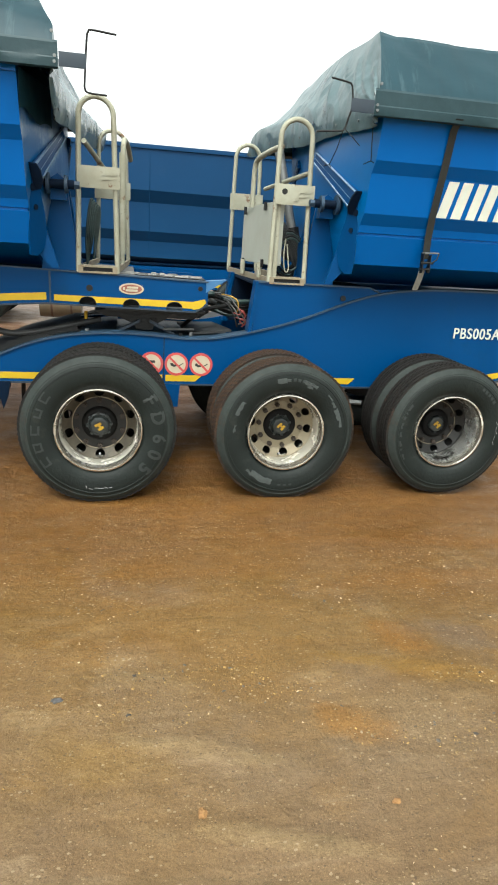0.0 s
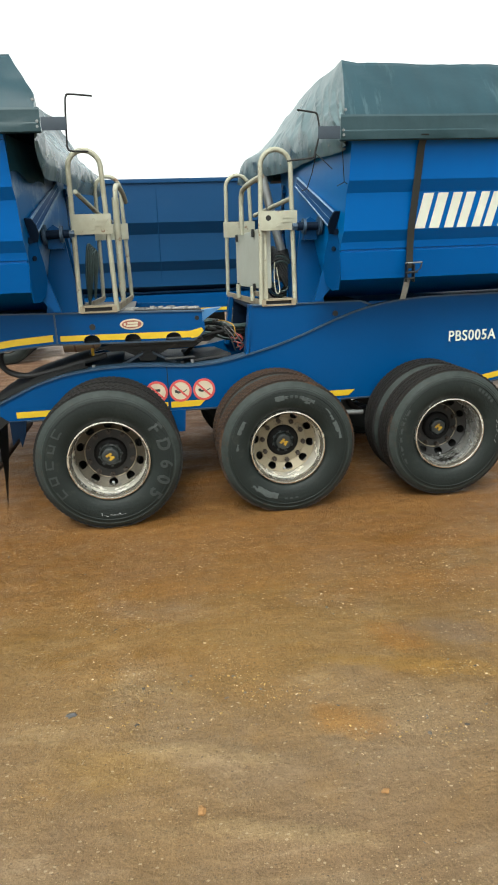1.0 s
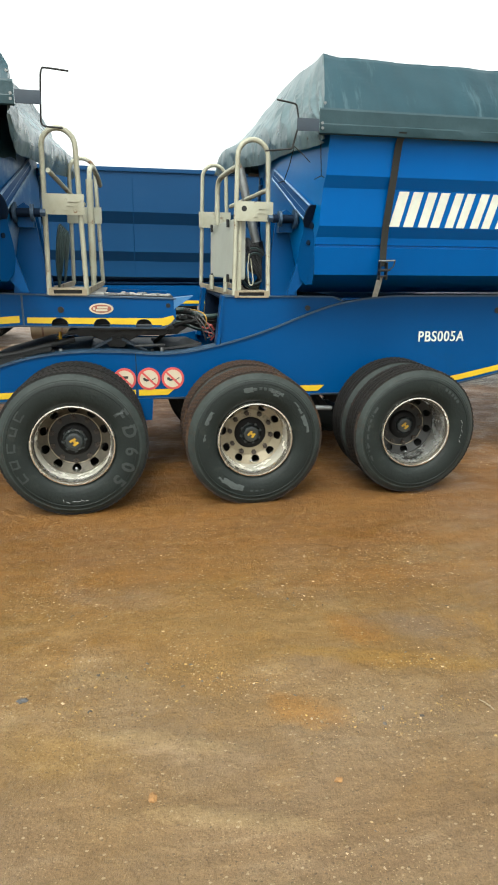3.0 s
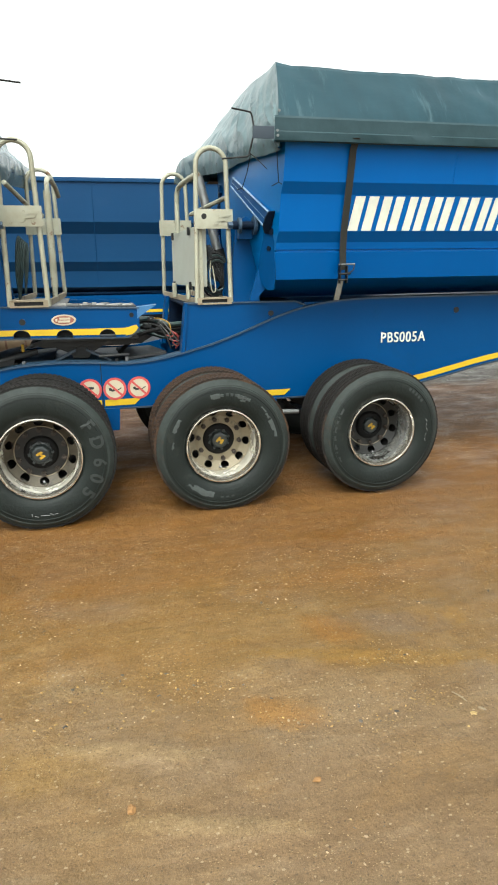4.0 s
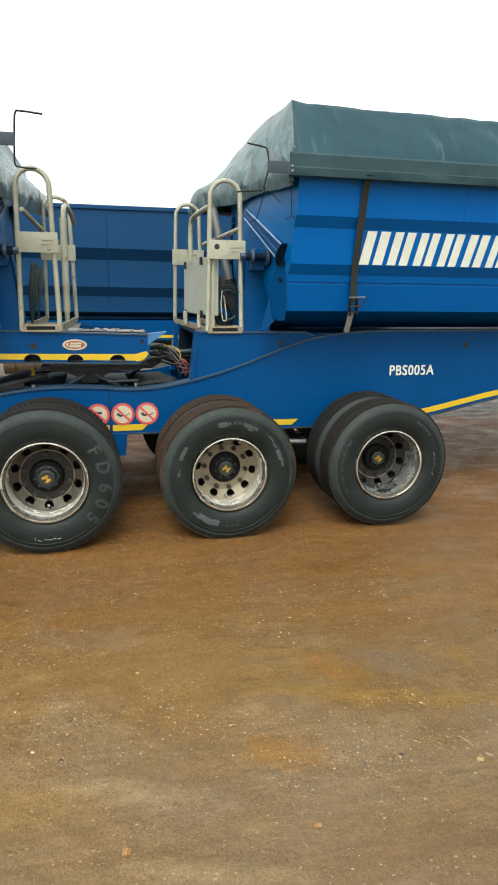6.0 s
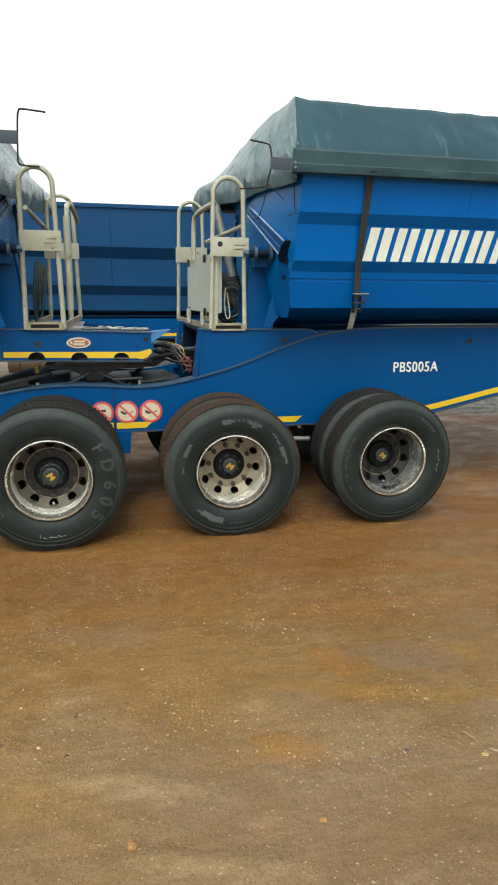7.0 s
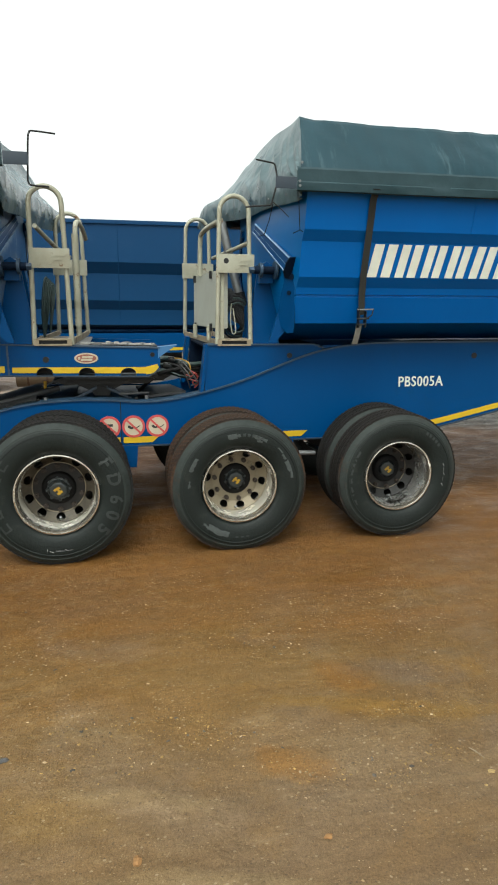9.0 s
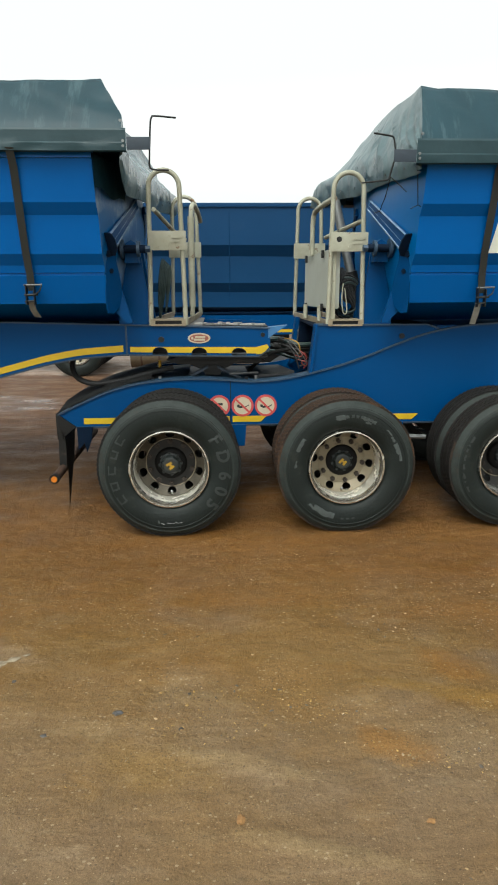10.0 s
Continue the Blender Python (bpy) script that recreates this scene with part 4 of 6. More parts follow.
def bin_body(parent, xe, out, length, lift, label, end=None):
    """The tipping bin: xe is the end of its side sheets, out the way (+1, -1) in which its nose points."""
    far = xe - out * length
    b = bmesh.new()
    rows = []
    xs = [xe - out * length * k / 8 for k in range(9)]
    prof = SIDE + [(2 * MID - y, z) for y, z in SIDE[::-1]]
    for x in xs:
        rows.append([b.verts.new((x, y, z + lift)) for y, z in prof])
    for u, v in zip(rows, rows[1:]):
        for k in range(len(prof) - 1):
            b.faces.new((u[k], u[k + 1], v[k + 1], v[k]))
    b.faces.new(rows[-1])
    body = part("bin", b, BLUE, parent, label, sharp=14)
    # end sheets: a blunt nose, chamfered to both side sheets and raked inwards towards its foot
    e = bmesh.new()
    half = [(y, z) for y, z in SIDE if z > 1.6]
    near, cham, farc, fars = [], [], [], []
    for y, z in half:
        u = 0.02 + 0.13 * max(0.0, min(1.0, (z - 1.60) / 0.42))
        near.append(e.verts.new((xe, y, z + lift)))
        cham.append(e.verts.new((xe + out * u, 0.90, z + lift)))
        farc.append(e.verts.new((xe + out * u, 2 * MID - 0.90, z + lift)))
        fars.append(e.verts.new((xe, 2 * MID - y, z + lift)))
    for k in range(len(half) - 1):
        for p, q in ((near, cham), (cham, farc), (farc, fars)):
            e.faces.new((p[k], q[k], q[k + 1], p[k + 1]))
    part("end_sheet", e, end or END_BLUE, body, "blue end sheet with pale sheen in its colour", sharp=20)
    # top rail
    t = bmesh.new()
    box(min(xe, far), max(xe, far), 0.035, 0.11, 2.66 + lift, 2.74 + lift, t)
    box(min(xe, far), max(xe, far), 2 * MID - 0.11, 2 * MID - 0.035, 2.66 + lift, 2.74 + lift, t)
    part("top_rail", t, BLUE, body)
    # upright weld seams on the side sheets
    for k in range(1, 4):
        x = xe - out * (1.33 + 1.35 * (k - 1))
        s = bmesh.new()
        pts = [(x, y - 0.004, z + lift) for y, z in SIDE[1:3]]
        ribbon(pts, (0.012, 0, 0), (0, 0.008, 0), s)
        part("weld_seam", s, BLUE, body)
    # raking end beam on either chamfer
    for s in (0, 1):
        fy = lambda y: 2 * MID - y if s else y
        m = bmesh.new()
        p0 = Vector((xe + out * 0.055, fy(0.33), 2.085 + lift))
        p1 = Vector((xe + out * 0.168, fy(1.0), 2.445 + lift))
        d = (p1 - p0).normalized()
        nrm = Vector((out * 0.985, -0.173 if not s else 0.173, 0)).normalized()
        up = d.cross(nrm).normalized()
        if up.z < 0:
            up = -up
        edges = []
        for off, th, wd in ((0.0, 0.020, 0.008), (0.052, 0.010, 0.004), (0.120, 0.018, 0.005)):
            a = [p0 + up * off + nrm * q for q in (0, th)]
            c = [p1 + up * off * 0.6 + nrm * q for q in (0, th)]
            edges.append(solid([a[0], a[1], a[1] + up * wd, a[0] + up * wd], [c[0], c[1], c[1] + up * wd, c[0] + up * wd]))
        solid([p0 - nrm * 0.02, p0 + nrm * 0.012, p0 + nrm * 0.006 + up * 0.125, p0 - nrm * 0.02 + up * 0.125],
              [p1 - nrm * 0.02, p1 + nrm * 0.012, p1 + nrm * 0.006 + up * 0.075, p1 - nrm * 0.02 + up * 0.075], m)
        eb = part("end_beam", m, BLUE_BEAM, body, "worn blue end beam", smooth=False)
        cap = [p0 + up * q + nrm * r for q, r in ((-0.035, -0.02), (-0.030, 0.022), (0.02, 0.045), (0.09, 0.040), (0.135, 0.020), (0.14, -0.03))]
        part("beam_cap", solid(cap, [p - d * 0.012 for p in cap]), NAVY, eb, smooth=False)
        for ed in edges:
            part("beam_flange", ed, WORN, eb, "scuffed pale edge", smooth=False)
    # gusset at the foot of the chamfer
    for y0, y1 in ((0.47, 0.50), (2 * MID - 0.50, 2 * MID - 0.47)):
        g = [(xe + out * u, z + lift) for u, z in ((0.04, 2.0), (-0.036, 1.79), (-0.037, 1.715), (0.112, 1.56), (0.159, 1.56), (0.085, 1.81))]
        part("gusset", slab(g, y0, y1), BLUE_BEAM, body, smooth=False)
    # hinge plate with two holes under the beam's foot
    for s in (0, 1):
        fy = (lambda y: 2 * MID - y) if s else (lambda y: y)
        o = [(-0.01, 2.165), (0.04, 2.185), (0.072, 2.14), (0.070, 2.02), (0.085, 1.90), (0.090, 1.78), (0.065, 1.68), (0.03, 1.635), (-0.01, 1.64), (-0.012, 1.72), (-0.004, 1.86), (-0.008, 2.0)]
        back_off = 0.022
        fit = lambda u, z: (xe + out * u, fy(0.255 + 1.5 * max(u, 0.0) + 0.42 * max(0.0, 2.15 - z) * 0.55), z + lift)
        fa = [fit(u, z) for u, z in o]
        hp = solid(fa, [(p[0] - out * 0.012, p[1] + (back_off if not s else -back_off), p[2]) for p in fa])
        part("hinge_plate", hp, BLUE_BEAM, body, smooth=False)
        for u, z, r in ((0.028, 2.065, 0.023), (0.036, 1.945, 0.018)):
            c = Vector(fit(u, z))
            dn = Vector((out * 0.83, -0.55 if not s else 0.55, 0))
            part("pin_hole", tube([c - dn * 0.006, c + dn * 0.006], r, seg=18), NAVY, body)
    return body


def pivot_stand(parent, xe, out, base, lift):
    """The upright that carries the bin's hinge, with its pin and collars."""
    s = bmesh.new()
    for y0, y1 in ((0.70, 0.73), (0.92, 0.95)):
        poly = [(xe + out * u, z) for u, z in ((0.015, base), (0.295, base), (0.245, 1.86 + lift), (0.205, 2.13 + lift), (0.16, 2.18 + lift), (0.115, 2.13 + lift), (0.065, 1.86 + lift))]
        slab(poly, y0, y1, s)
    for u in (0.04, 0.255):
        x = sorted((xe + out * u, xe + out * (u + 0.015)))
        box(x[0], x[1], 0.715, 0.935, base, 1.84 + lift, s)
    st = part("pivot_stand", s, BLUE_BEAM, parent, smooth=False)
    p = bmesh.new()
    x0, x1 = xe + out * 0.07, xe + out * 0.27
    tube([(x0, 0.56, 2.12 + lift), (x1, 0.56, 2.12 + lift)], 0.030, p, 16)
    part("hinge_pin", p, NAVY, st)
    nut = tube([(xe + out * 0.27, 0.56, 2.12 + lift), (xe + out * 0.305, 0.56, 2.12 + lift)], 0.028, seg=6)
    part("pin_nut", nut, EDGE, st, "grimy steel nut")
    for u, r in ((0.085, 0.070), (0.205, 0.058)):
        c = bmesh.new()
        tube([(xe + out * u, 0.56, 2.12 + lift), (xe + out * (u + 0.022), 0.56, 2.12 + lift)], r, c, 20)
        part("pin_collar", c, EDGE, st, "worn blue-grey steel collar")
    lug = bmesh.new()
    poly = [(xe + out * 0.10, 2.02 + lift), (xe + out * 0.21, 2.02 + lift), (xe + out * 0.20, 2.16 + lift), (xe + out * 0.155, 2.19 + lift), (xe + out * 0.11, 2.16 + lift)]
    slab(poly, 0.60, 0.72, lug)
    part("hinge_lug", lug, BLUE_BEAM, st, smooth=False)
    return st


# ---- tarpaulins ----
def tarpaulin(xe, out, length, hem0, hem1, ridge_z, ridge_u, hem_u, near_u, end_u, end_z, label, seed, ramp_w=1.0, sag=0.0, flap_mat=None, swell=1.0, hang=1.05, setback=0.0):
    """A PVC cover with hemmed sides, a raised load and a draped end flap."""
    home = thing("tarpaulin", (xe - out * length / 2, MID, hem0), label, "tarpaulin")
    prof = []
    for k in range(13):
        t = k / 12
        prof.append((0.0 + 0.30 * t ** 1.15, hem1 + (ridge_z - hem1) * t ** 0.92))
    for k in range(1, 13):
        t = k / 12
        prof.append((0.30 + 0.95 * t, ridge_z + 0.05 * math.sin(t * math.pi / 2)))
    prof = prof + [(2 * MID - y, z) for y, z in prof[-2::-1]]
    nx = int(length / 0.06)
    bm = bmesh.new()
    rows = []
    for i in range(nx + 1):
        s = length * i / nx
        x = xe + out * ridge_u - out * s
        row = []
        for k, (y, z) in enumerate(prof):
            side = 1 if y < MID else -1
            w = math.sin(math.pi * min(k, len(prof) - 1 - k) / 24)
            n = noise.noise(Vector((x * 2.2 + seed, k * 0.12, seed))) * 0.013 + noise.noise(Vector((x * 6.5 + seed + 0.25 * k, k * 0.10, 4))) * 0.016 + noise.noise(Vector((x * 15 + seed - 0.3 * k, k * 0.12, 9))) * 0.006
            fold = 0.02 * math.exp(-s / 0.35) * noise.noise(Vector((x * 14, k * 0.35, seed)))
            top = 1 - 0.75 * math.exp(-((min(k, len(prof) - 1 - k) - 12) / 2.5) ** 2)
            drip = 0.012 * max(0.0, 1.0 - abs(3.0 * noise.noise(Vector((x * 7.5 + seed, k * 0.05, 21))))) ** 3 * (1 - top + 0.3)
            lip = 0.020 * math.exp(-(s / 0.10) ** 2) * math.exp(-((min(k, len(prof) - 1 - k) - 12) / 1.5) ** 2)
            kk = min(k, len(prof) - 1 - k)
            rake = (hem_u - 0.03 - ridge_u) * min(1.0, max(0.0, 1 - kk / 12) * swell) * max(0.0, 1 - s / 0.7)
            row.append(bm.verts.new((x + out * (rake - setback * max(0.0, min(k, len(prof) - 1 - k) - 12) / 12 * math.exp(-s / 0.6)), y - side * ((n + fold) * w + drip), z + (n + fold) * w * 0.8 * top + lip - sag * s * w)))
        rows.append(row)
    for u, v in zip(rows, rows[1:]):
        for k in range(len(prof) - 1):
            bm.faces.new((u[k], u[k + 1], v[k + 1], v[k]))
    edge = [v.co.copy() for v in rows[0]]
    part("cover", bm, TARP, home, sharp=60)
    # hem band along the near and the far side
    for s in (0, 1):
        h = bmesh.new()
        hr = []
        for i in range(nx + 1):
            x = xe + out * hem_u - out * (length + hem_u - ridge_u) * i / nx
            wr = lambda q: noise.noise(Vector((x * 5.0 + q * 1.7, q, seed + s))) * 0.008 + noise.noise(Vector((x * 13 - q * 2, q, seed + 4 + s))) * 0.005
            sag = noise.noise(Vector((x * 1.1, 9, seed + s))) * 0.010
            mz = hem0 + (hem1 - hem0) * 0.42
            pts = [(-0.010, hem1 + 0.010), (-0.019, hem1 - 0.004), (-0.020 + 0.3 * wr(0), (hem1 + mz) / 2), (-0.021 + 0.3 * wr(1), mz + 0.004), (-0.027 + wr(2), mz - 0.004),
                   (-0.026 + wr(3), (mz + hem0) / 2), (-0.024 + wr(3.6), hem0 + 0.008 + sag), (-0.008, hem0 + sag), (0.05, hem0 + 0.02)]
            hr.append([h.verts.new((x, 2 * MID - y if s else y, z)) for y, z in pts])
        for u, v in zip(hr, hr[1:]):
            for k in range(8):
                h.faces.new((u[k], u[k + 1], v[k + 1], v[k]))
        part("hem_band", h, HEM, home, sharp=18)
    # end flap: drawn from the cover's edge over the end rail and tucked down
    f = bmesh.new()
    ns, np_ = 26, len(prof)
    fine = []
    for k in range(np_ - 1):
        for q in range(2):
            fine.append(edge[k].lerp(edge[k + 1], q / 2))
    fine.append(edge[-1])
    fine = [Vector((edge[0].x, edge[0].y - 0.006, hem0 + 0.02))] + fine + [Vector((edge[-1].x, edge[-1].y + 0.012, hem0 + 0.02))]
    fr = []
    for i, c in enumerate(fine):
        w = i / (len(fine) - 1)
        y_end = 0.03 + 2.44 * w if 0.25 < w < 0.75 else (0.03 + 2.44 * w)
        a = abs(2 * w - 1)
        eu = near_u + (end_u - near_u) * w ** ramp_w
        ez = end_z + (hem0 - 0.03 - end_z) * a ** 16 + 0.03 * w
        row = []
        for j in range(ns + 1):
            t = j / ns
            q = min(1.0, t / 0.74)
            y = c.y + (y_end - c.y) * q ** 0.9
            u0 = (c.x - xe) * out
            if t < 0.74:
                u = u0 + (eu - u0) * q ** hang
                z = c.z + (max(ez + 0.21 * (1 - a ** 16), ez) - c.z) * q ** 1.0
            else:
                q2 = (t - 0.74) / 0.26
                u = eu + 0.012 * math.sin(q2 * 3.1) - 0.02 * q2
                z = ez + 0.21 * (1 - a ** 16) * (1 - q2) - 0.012 * math.sin(y * 5 + seed) * q2
            amp = math.sin(math.pi * min(1, t * 1.1)) + 0.35 * t
            amp *= min(1.0, t * 5) * (0.45 + 0.75 * math.exp(-max(0.0, y) / 0.45))
            fold = 1.0 - abs(2.2 * noise.noise(Vector((y * 3.2 + 1.6 * t, t * 0.9, seed + 3))))
            fold2 = 1.0 - abs(2.2 * noise.noise(Vector((y * 7.0 - 2.0 * t, t * 1.4, seed + 13))))
            crease = 0.026 * max(0.0, fold) ** 3 + 0.007 * max(0.0, fold2) ** 3 - 0.012 + 0.6 * noise.noise(Vector((y * 6.5 + t * 1.2, t * 0.9, seed))) * 0.024 + noise.noise(Vector((y * 9 + t * 4, t * 2.2, seed + 5))) * 0.012 + noise.noise(Vector((y * 17 + t * 9, t * 4.5, seed + 9))) * 0.003
            row.append(f.verts.new((xe + out * (u + crease * amp), y, z + 0.45 * crease * amp)))
        fr.append(row)
    for u, v in zip(fr, fr[1:]):
        for j in range(ns):
            f.faces.new((u[j], u[j + 1], v[j + 1], v[j]))
    # stitched hem along the flap's lower edge, with eyelets
    hb = bmesh.new()
    lower = [[v.co.copy() for v in row[ns - 3:]] for row in fr]
    bands = [[hb.verts.new(p + Vector((out * 0.005, 0, 0))) for p in row] for row in lower]
    for u, v in zip(bands, bands[1:]):
        for j in range(3):
            hb.faces.new((u[j], u[j + 1], v[j + 1], v[j]))
    flap = part("end_flap", f, flap_mat or FLAP, home, "creased end flap, sky highlights in its pale colour", sharp=70)
    part("flap_hem", hb, FLAP, flap, sharp=70)
    for i in range(9, len(lower) - 4, 13):
        p = lower[i][1] + Vector((out * 0.006, 0, 0))
        part("eyelet", tube([p, p + Vector((out * 0.004, 0, 0))], 0.009, seg=10), STEEL, flap)
    # rivets at the corner of the near hem
    for du, dz in ((-0.02, 0.035), (-0.018, 0.065), (-0.03, 0.185)):
        part("rivet", disc_y(xe + out * (hem_u + du), -0.030, hem0 + dz, 0.009, 0.012, seg=12), STEEL, home)
    # flat bracket and bent crank rod at the end
    x0, x1 = sorted((xe + out * (hem_u + 0.005), xe + out * (hem_u + 0.155)))
    part("bracket", box(x0, x1, -0.034, -0.024, hem0 + 0.012, hem0 + 0.088, bevel=0.003), EDGE_DARK, home)
    return home


def crank_rod(home, pts):
    part("crank_rod", tube(smooth_line(pts, 4), 0.0058, seg=8), BLACK, home)


# ---- cream access frames ----
def arch(p0, p1, top, r, bm=None):
    """An upright hoop: two feet and a rounded head at height top."""
    p0, p1 = Vector(p0), Vector(p1)
    hw = (p1 - p0).length / 2
    d = (p1 - p0).normalized()
    mid = (p0 + p1) / 2
    hw2 = hw * 0.84
    pts = [p0]
    lean = mid.x * 0
    for k in range(13):
        a = math.pi * (1 - k / 12)
        c = mid + d * (hw2 * math.cos(a))
        pts.append(Vector((c.x, c.y, top - hw2 + hw2 * math.sin(a))))
    pts.append(p1)
    return tube(pts, r, bm, 12)


def access_frame(parent, near0, near1, far0, far1, z0, top, out, label):
    """A guard of bent tubes over the coupling: near and far hoops, sheet plates, a handrail and a slotted foot."""
    ny, fy = 0.69, 2.0
    fr = part("access_frame", arch((near0, ny, z0), (near1, ny, z0), top, 0.0190), CREAM, parent, label)
    part("far_hoop", arch((far0, fy, z0 + 0.02), (far1, fy, z0 + 0.02), top - 0.03, 0.0185), CREAM, fr)
    hz = z0 + 0.575
    part("name_plate", box(near0 + 0.005, near1 + 0.02, ny - 0.034, ny - 0.028, hz, hz + 0.145, bevel=0.002), CREAM, fr)
    part("far_plate", box(far0 - 0.02, far1 + 0.02, fy - 0.034, fy - 0.028, hz - 0.01, hz + 0.135, bevel=0.002), CREAM, fr)
    # embossed maker's mark as plain raised bars
    mx = (near0 + near1) / 2 + 0.03
    for dx, dz, w, h in ((-0.03, 0.0, 0.03, 0.022), (0.0, 0.028, 0.075, 0.018), (0.012, 0.058, 0.085, 0.020)):
        part("embossed_bar", slab([(mx + dx, hz + 0.03 + dz), (mx + dx + w, hz + 0.03 + dz), (mx + dx + w + 0.012, hz + 0.03 + dz + h), (mx + dx + 0.012, hz + 0.03 + dz + h)], ny - 0.040, ny - 0.034), CREAM, fr)
    # foot: a slotted channel on the near side and a tray to the far hoop
    t = bmesh.new()
    box(near0, near1, ny - 0.03, ny - 0.022, z0 - 0.005, z0 + 0.008, t)
    box(near0, near1, ny - 0.03, ny - 0.022, z0 + 0.036, z0 + 0.048, t)
    box(near0, near0 + 0.035, ny - 0.03, ny - 0.022, z0 + 0.008, z0 + 0.036, t)
    box(near1 - 0.035, near1, ny - 0.03, ny - 0.022, z0 + 0.008, z0 + 0.036, t)
    box(near0, near1, ny - 0.022, ny + 0.10, z0 + 0.040, z0 + 0.048, t)
    part("slotted_foot", t, CREAM_DIRTY, fr, "mud-stained slotted foot", smooth=False)
    part("foot_channel", box(near0 + 0.02, near1 - 0.02, ny - 0.016, ny + 0.09, z0 - 0.003, z0 + 0.038), BLACK, fr)
    for xa, xb in ((near0, far0), (near1, far1)):
        k = solid([(xa - 0.01, ny, z0), (xa + 0.01, ny, z0), (xa + 0.01, ny, z0 + 0.045), (xa - 0.01, ny, z0 + 0.045)],
                  [(xb - 0.01, fy, z0), (xb + 0.01, fy, z0), (xb + 0.01, fy, z0 + 0.045), (xb - 0.01, fy, z0 + 0.045)])
        part("foot_rail", k, CREAM_DIRTY, fr, smooth=False)
    return fr


def tape_run(parent, pts, h, y, name="reflective_tape"):
    """A strip of tape whose lower edge follows the points in (x, z)."""
    poly = list(pts) + [(x, z + h) for x, z in pts[::-1]]
    bm = bmesh.new()
    for (x0, z0), (x1, z1) in zip(pts, pts[1:]):
        slab([(x0, z0), (x1, z1), (x1, z1 + h), (x0, z0 + h)], y - 0.003, y + 0.001, bm)
    bmesh.ops.remove_doubles(bm, verts=bm.verts, dist=0.0002)
    return part(name, bm, YELLOW, parent, smooth=False)


def curve_z(pts, x):
    for (x0, z0), (x1, z1) in zip(pts, pts[1:]):
        if x <= x1:
            return z0 + (z1 - z0) * (x - x0) / (x1 - x0)
    return pts[-1][1]


# ---- leading trailer with the bogie ----
PLATE_Y = 0.67
TOP = [(p.x, p.z) for p in smooth_line([(x, 0, z) for x, z in ((-0.81, 0.875), (-0.53, 0.995), (-0.25, 1.065), (0.08, 1.095), (0.40, 1.088), (0.63, 1.07), (0.86, 1.078), (1.10, 1.12), (1.38, 1.19), (1.62, 1.27),
                                                            (1.85, 1.36), (2.08, 1.44), (2.31, 1.492), (2.60, 1.522), (2.92, 1.53))], 4)] + [(8.6, 1.53)]
BOTTOM = [(-0.80, 0.715), (2.75, 0.715)] + [(p.x, p.z) for p in smooth_line([(x, 0, z) for x, z in ((2.95, 0.728), (3.25, 0.765), (3.64, 0.845), (3.92, 0.905), (4.25, 0.955), (4.8, 0.99))], 4)] + [(8.6, 1.0)]

lead = thing("side_tipper_trailer", (2.0, MID, 0.0), "blue side-tipping tri-axle trailer with dual wheels on wet dirt", "trailer", "coupled tipper trailers")


def strip(tops, bottoms):
    """A plate's outline cut into upright quads, so that a long curved plate stays clean."""
    xs = sorted({round(x, 3) for x, _ in tops + bottoms})
    xs = [x for x in xs if max(tops[0][0], bottoms[0][0]) <= x <= min(tops[-1][0], bottoms[-1][0])]
    return [(x, curve_z(bottoms, x), curve_z(tops, x)) for x in xs]


def plate(cols, y0, y1):
    bm = bmesh.new()
    grid = [[bm.verts.new((x, y, z)) for y, z in ((y0, a), (y0, b), (y1, b), (y1, a))] for x, a, b in cols]
    for u, v in zip(grid, grid[1:]):
        for k in range(4):
            bm.faces.new((u[k], u[(k + 1) % 4], v[(k + 1) % 4], v[k]))
    bm.faces.new(grid[0])
    bm.faces.new(grid[-1])
    return bm


cols = [(-0.94, 0.79, 0.81)] + strip(TOP, BOTTOM)
beam = part("chassis_beam", plate(cols, PLATE_Y, PLATE_Y + 0.016), BLUE_BEAM, lead, sharp=30)
part("chassis_beam", plate(cols, 2 * MID - PLATE_Y - 0.016, 2 * MID - PLATE_Y), BLUE_BEAM, lead, sharp=30)
top_pts = [(-0.94, 0.812)] + TOP
part("top_flange", ribbon([(x, PLATE_Y + 0.055, z) for x, z in top_pts], (0, 0.14, 0), (0, 0, 0.013)), EDGE, beam, "worn pale flange edge", sharp=50)
part("bottom_flange", ribbon([(x, PLATE_Y + 0.05, z - 0.012) for x, z in [(-0.80, 0.715)] + BOTTOM[1:]], (0, 0.13, 0), (0, 0, 0.012)), EDGE_DARK, beam, "grimy flange edge", sharp=50)

# nose cheek above the swept flange
ck = [(1.175, 1.145), (1.30, 1.175)] + [(x, z + 0.012) for x, z in TOP if 1.32 < x < 2.16] + [(2.20, 1.485), (2.115, 1.520), (1.19, 1.525)]
cheek = part("nose_cheek", slab(ck, PLATE_Y + 0.012, PLATE_Y + 0.028), BLUE_BEAM, lead, smooth=False)
part("nose_cheek", slab(ck, 2 * MID - PLATE_Y - 0.028, 2 * MID - PLATE_Y - 0.012), BLUE_BEAM, lead, smooth=False)
part("cheek_flange", ribbon([(1.185, PLATE_Y + 0.06, 1.525), (2.115, PLATE_Y + 0.06, 1.520), (2.205, PLATE_Y + 0.06, 1.488)], (0, 0.12, 0), (0, 0, 0.011)), EDGE, cheek, "worn pale flange edge")
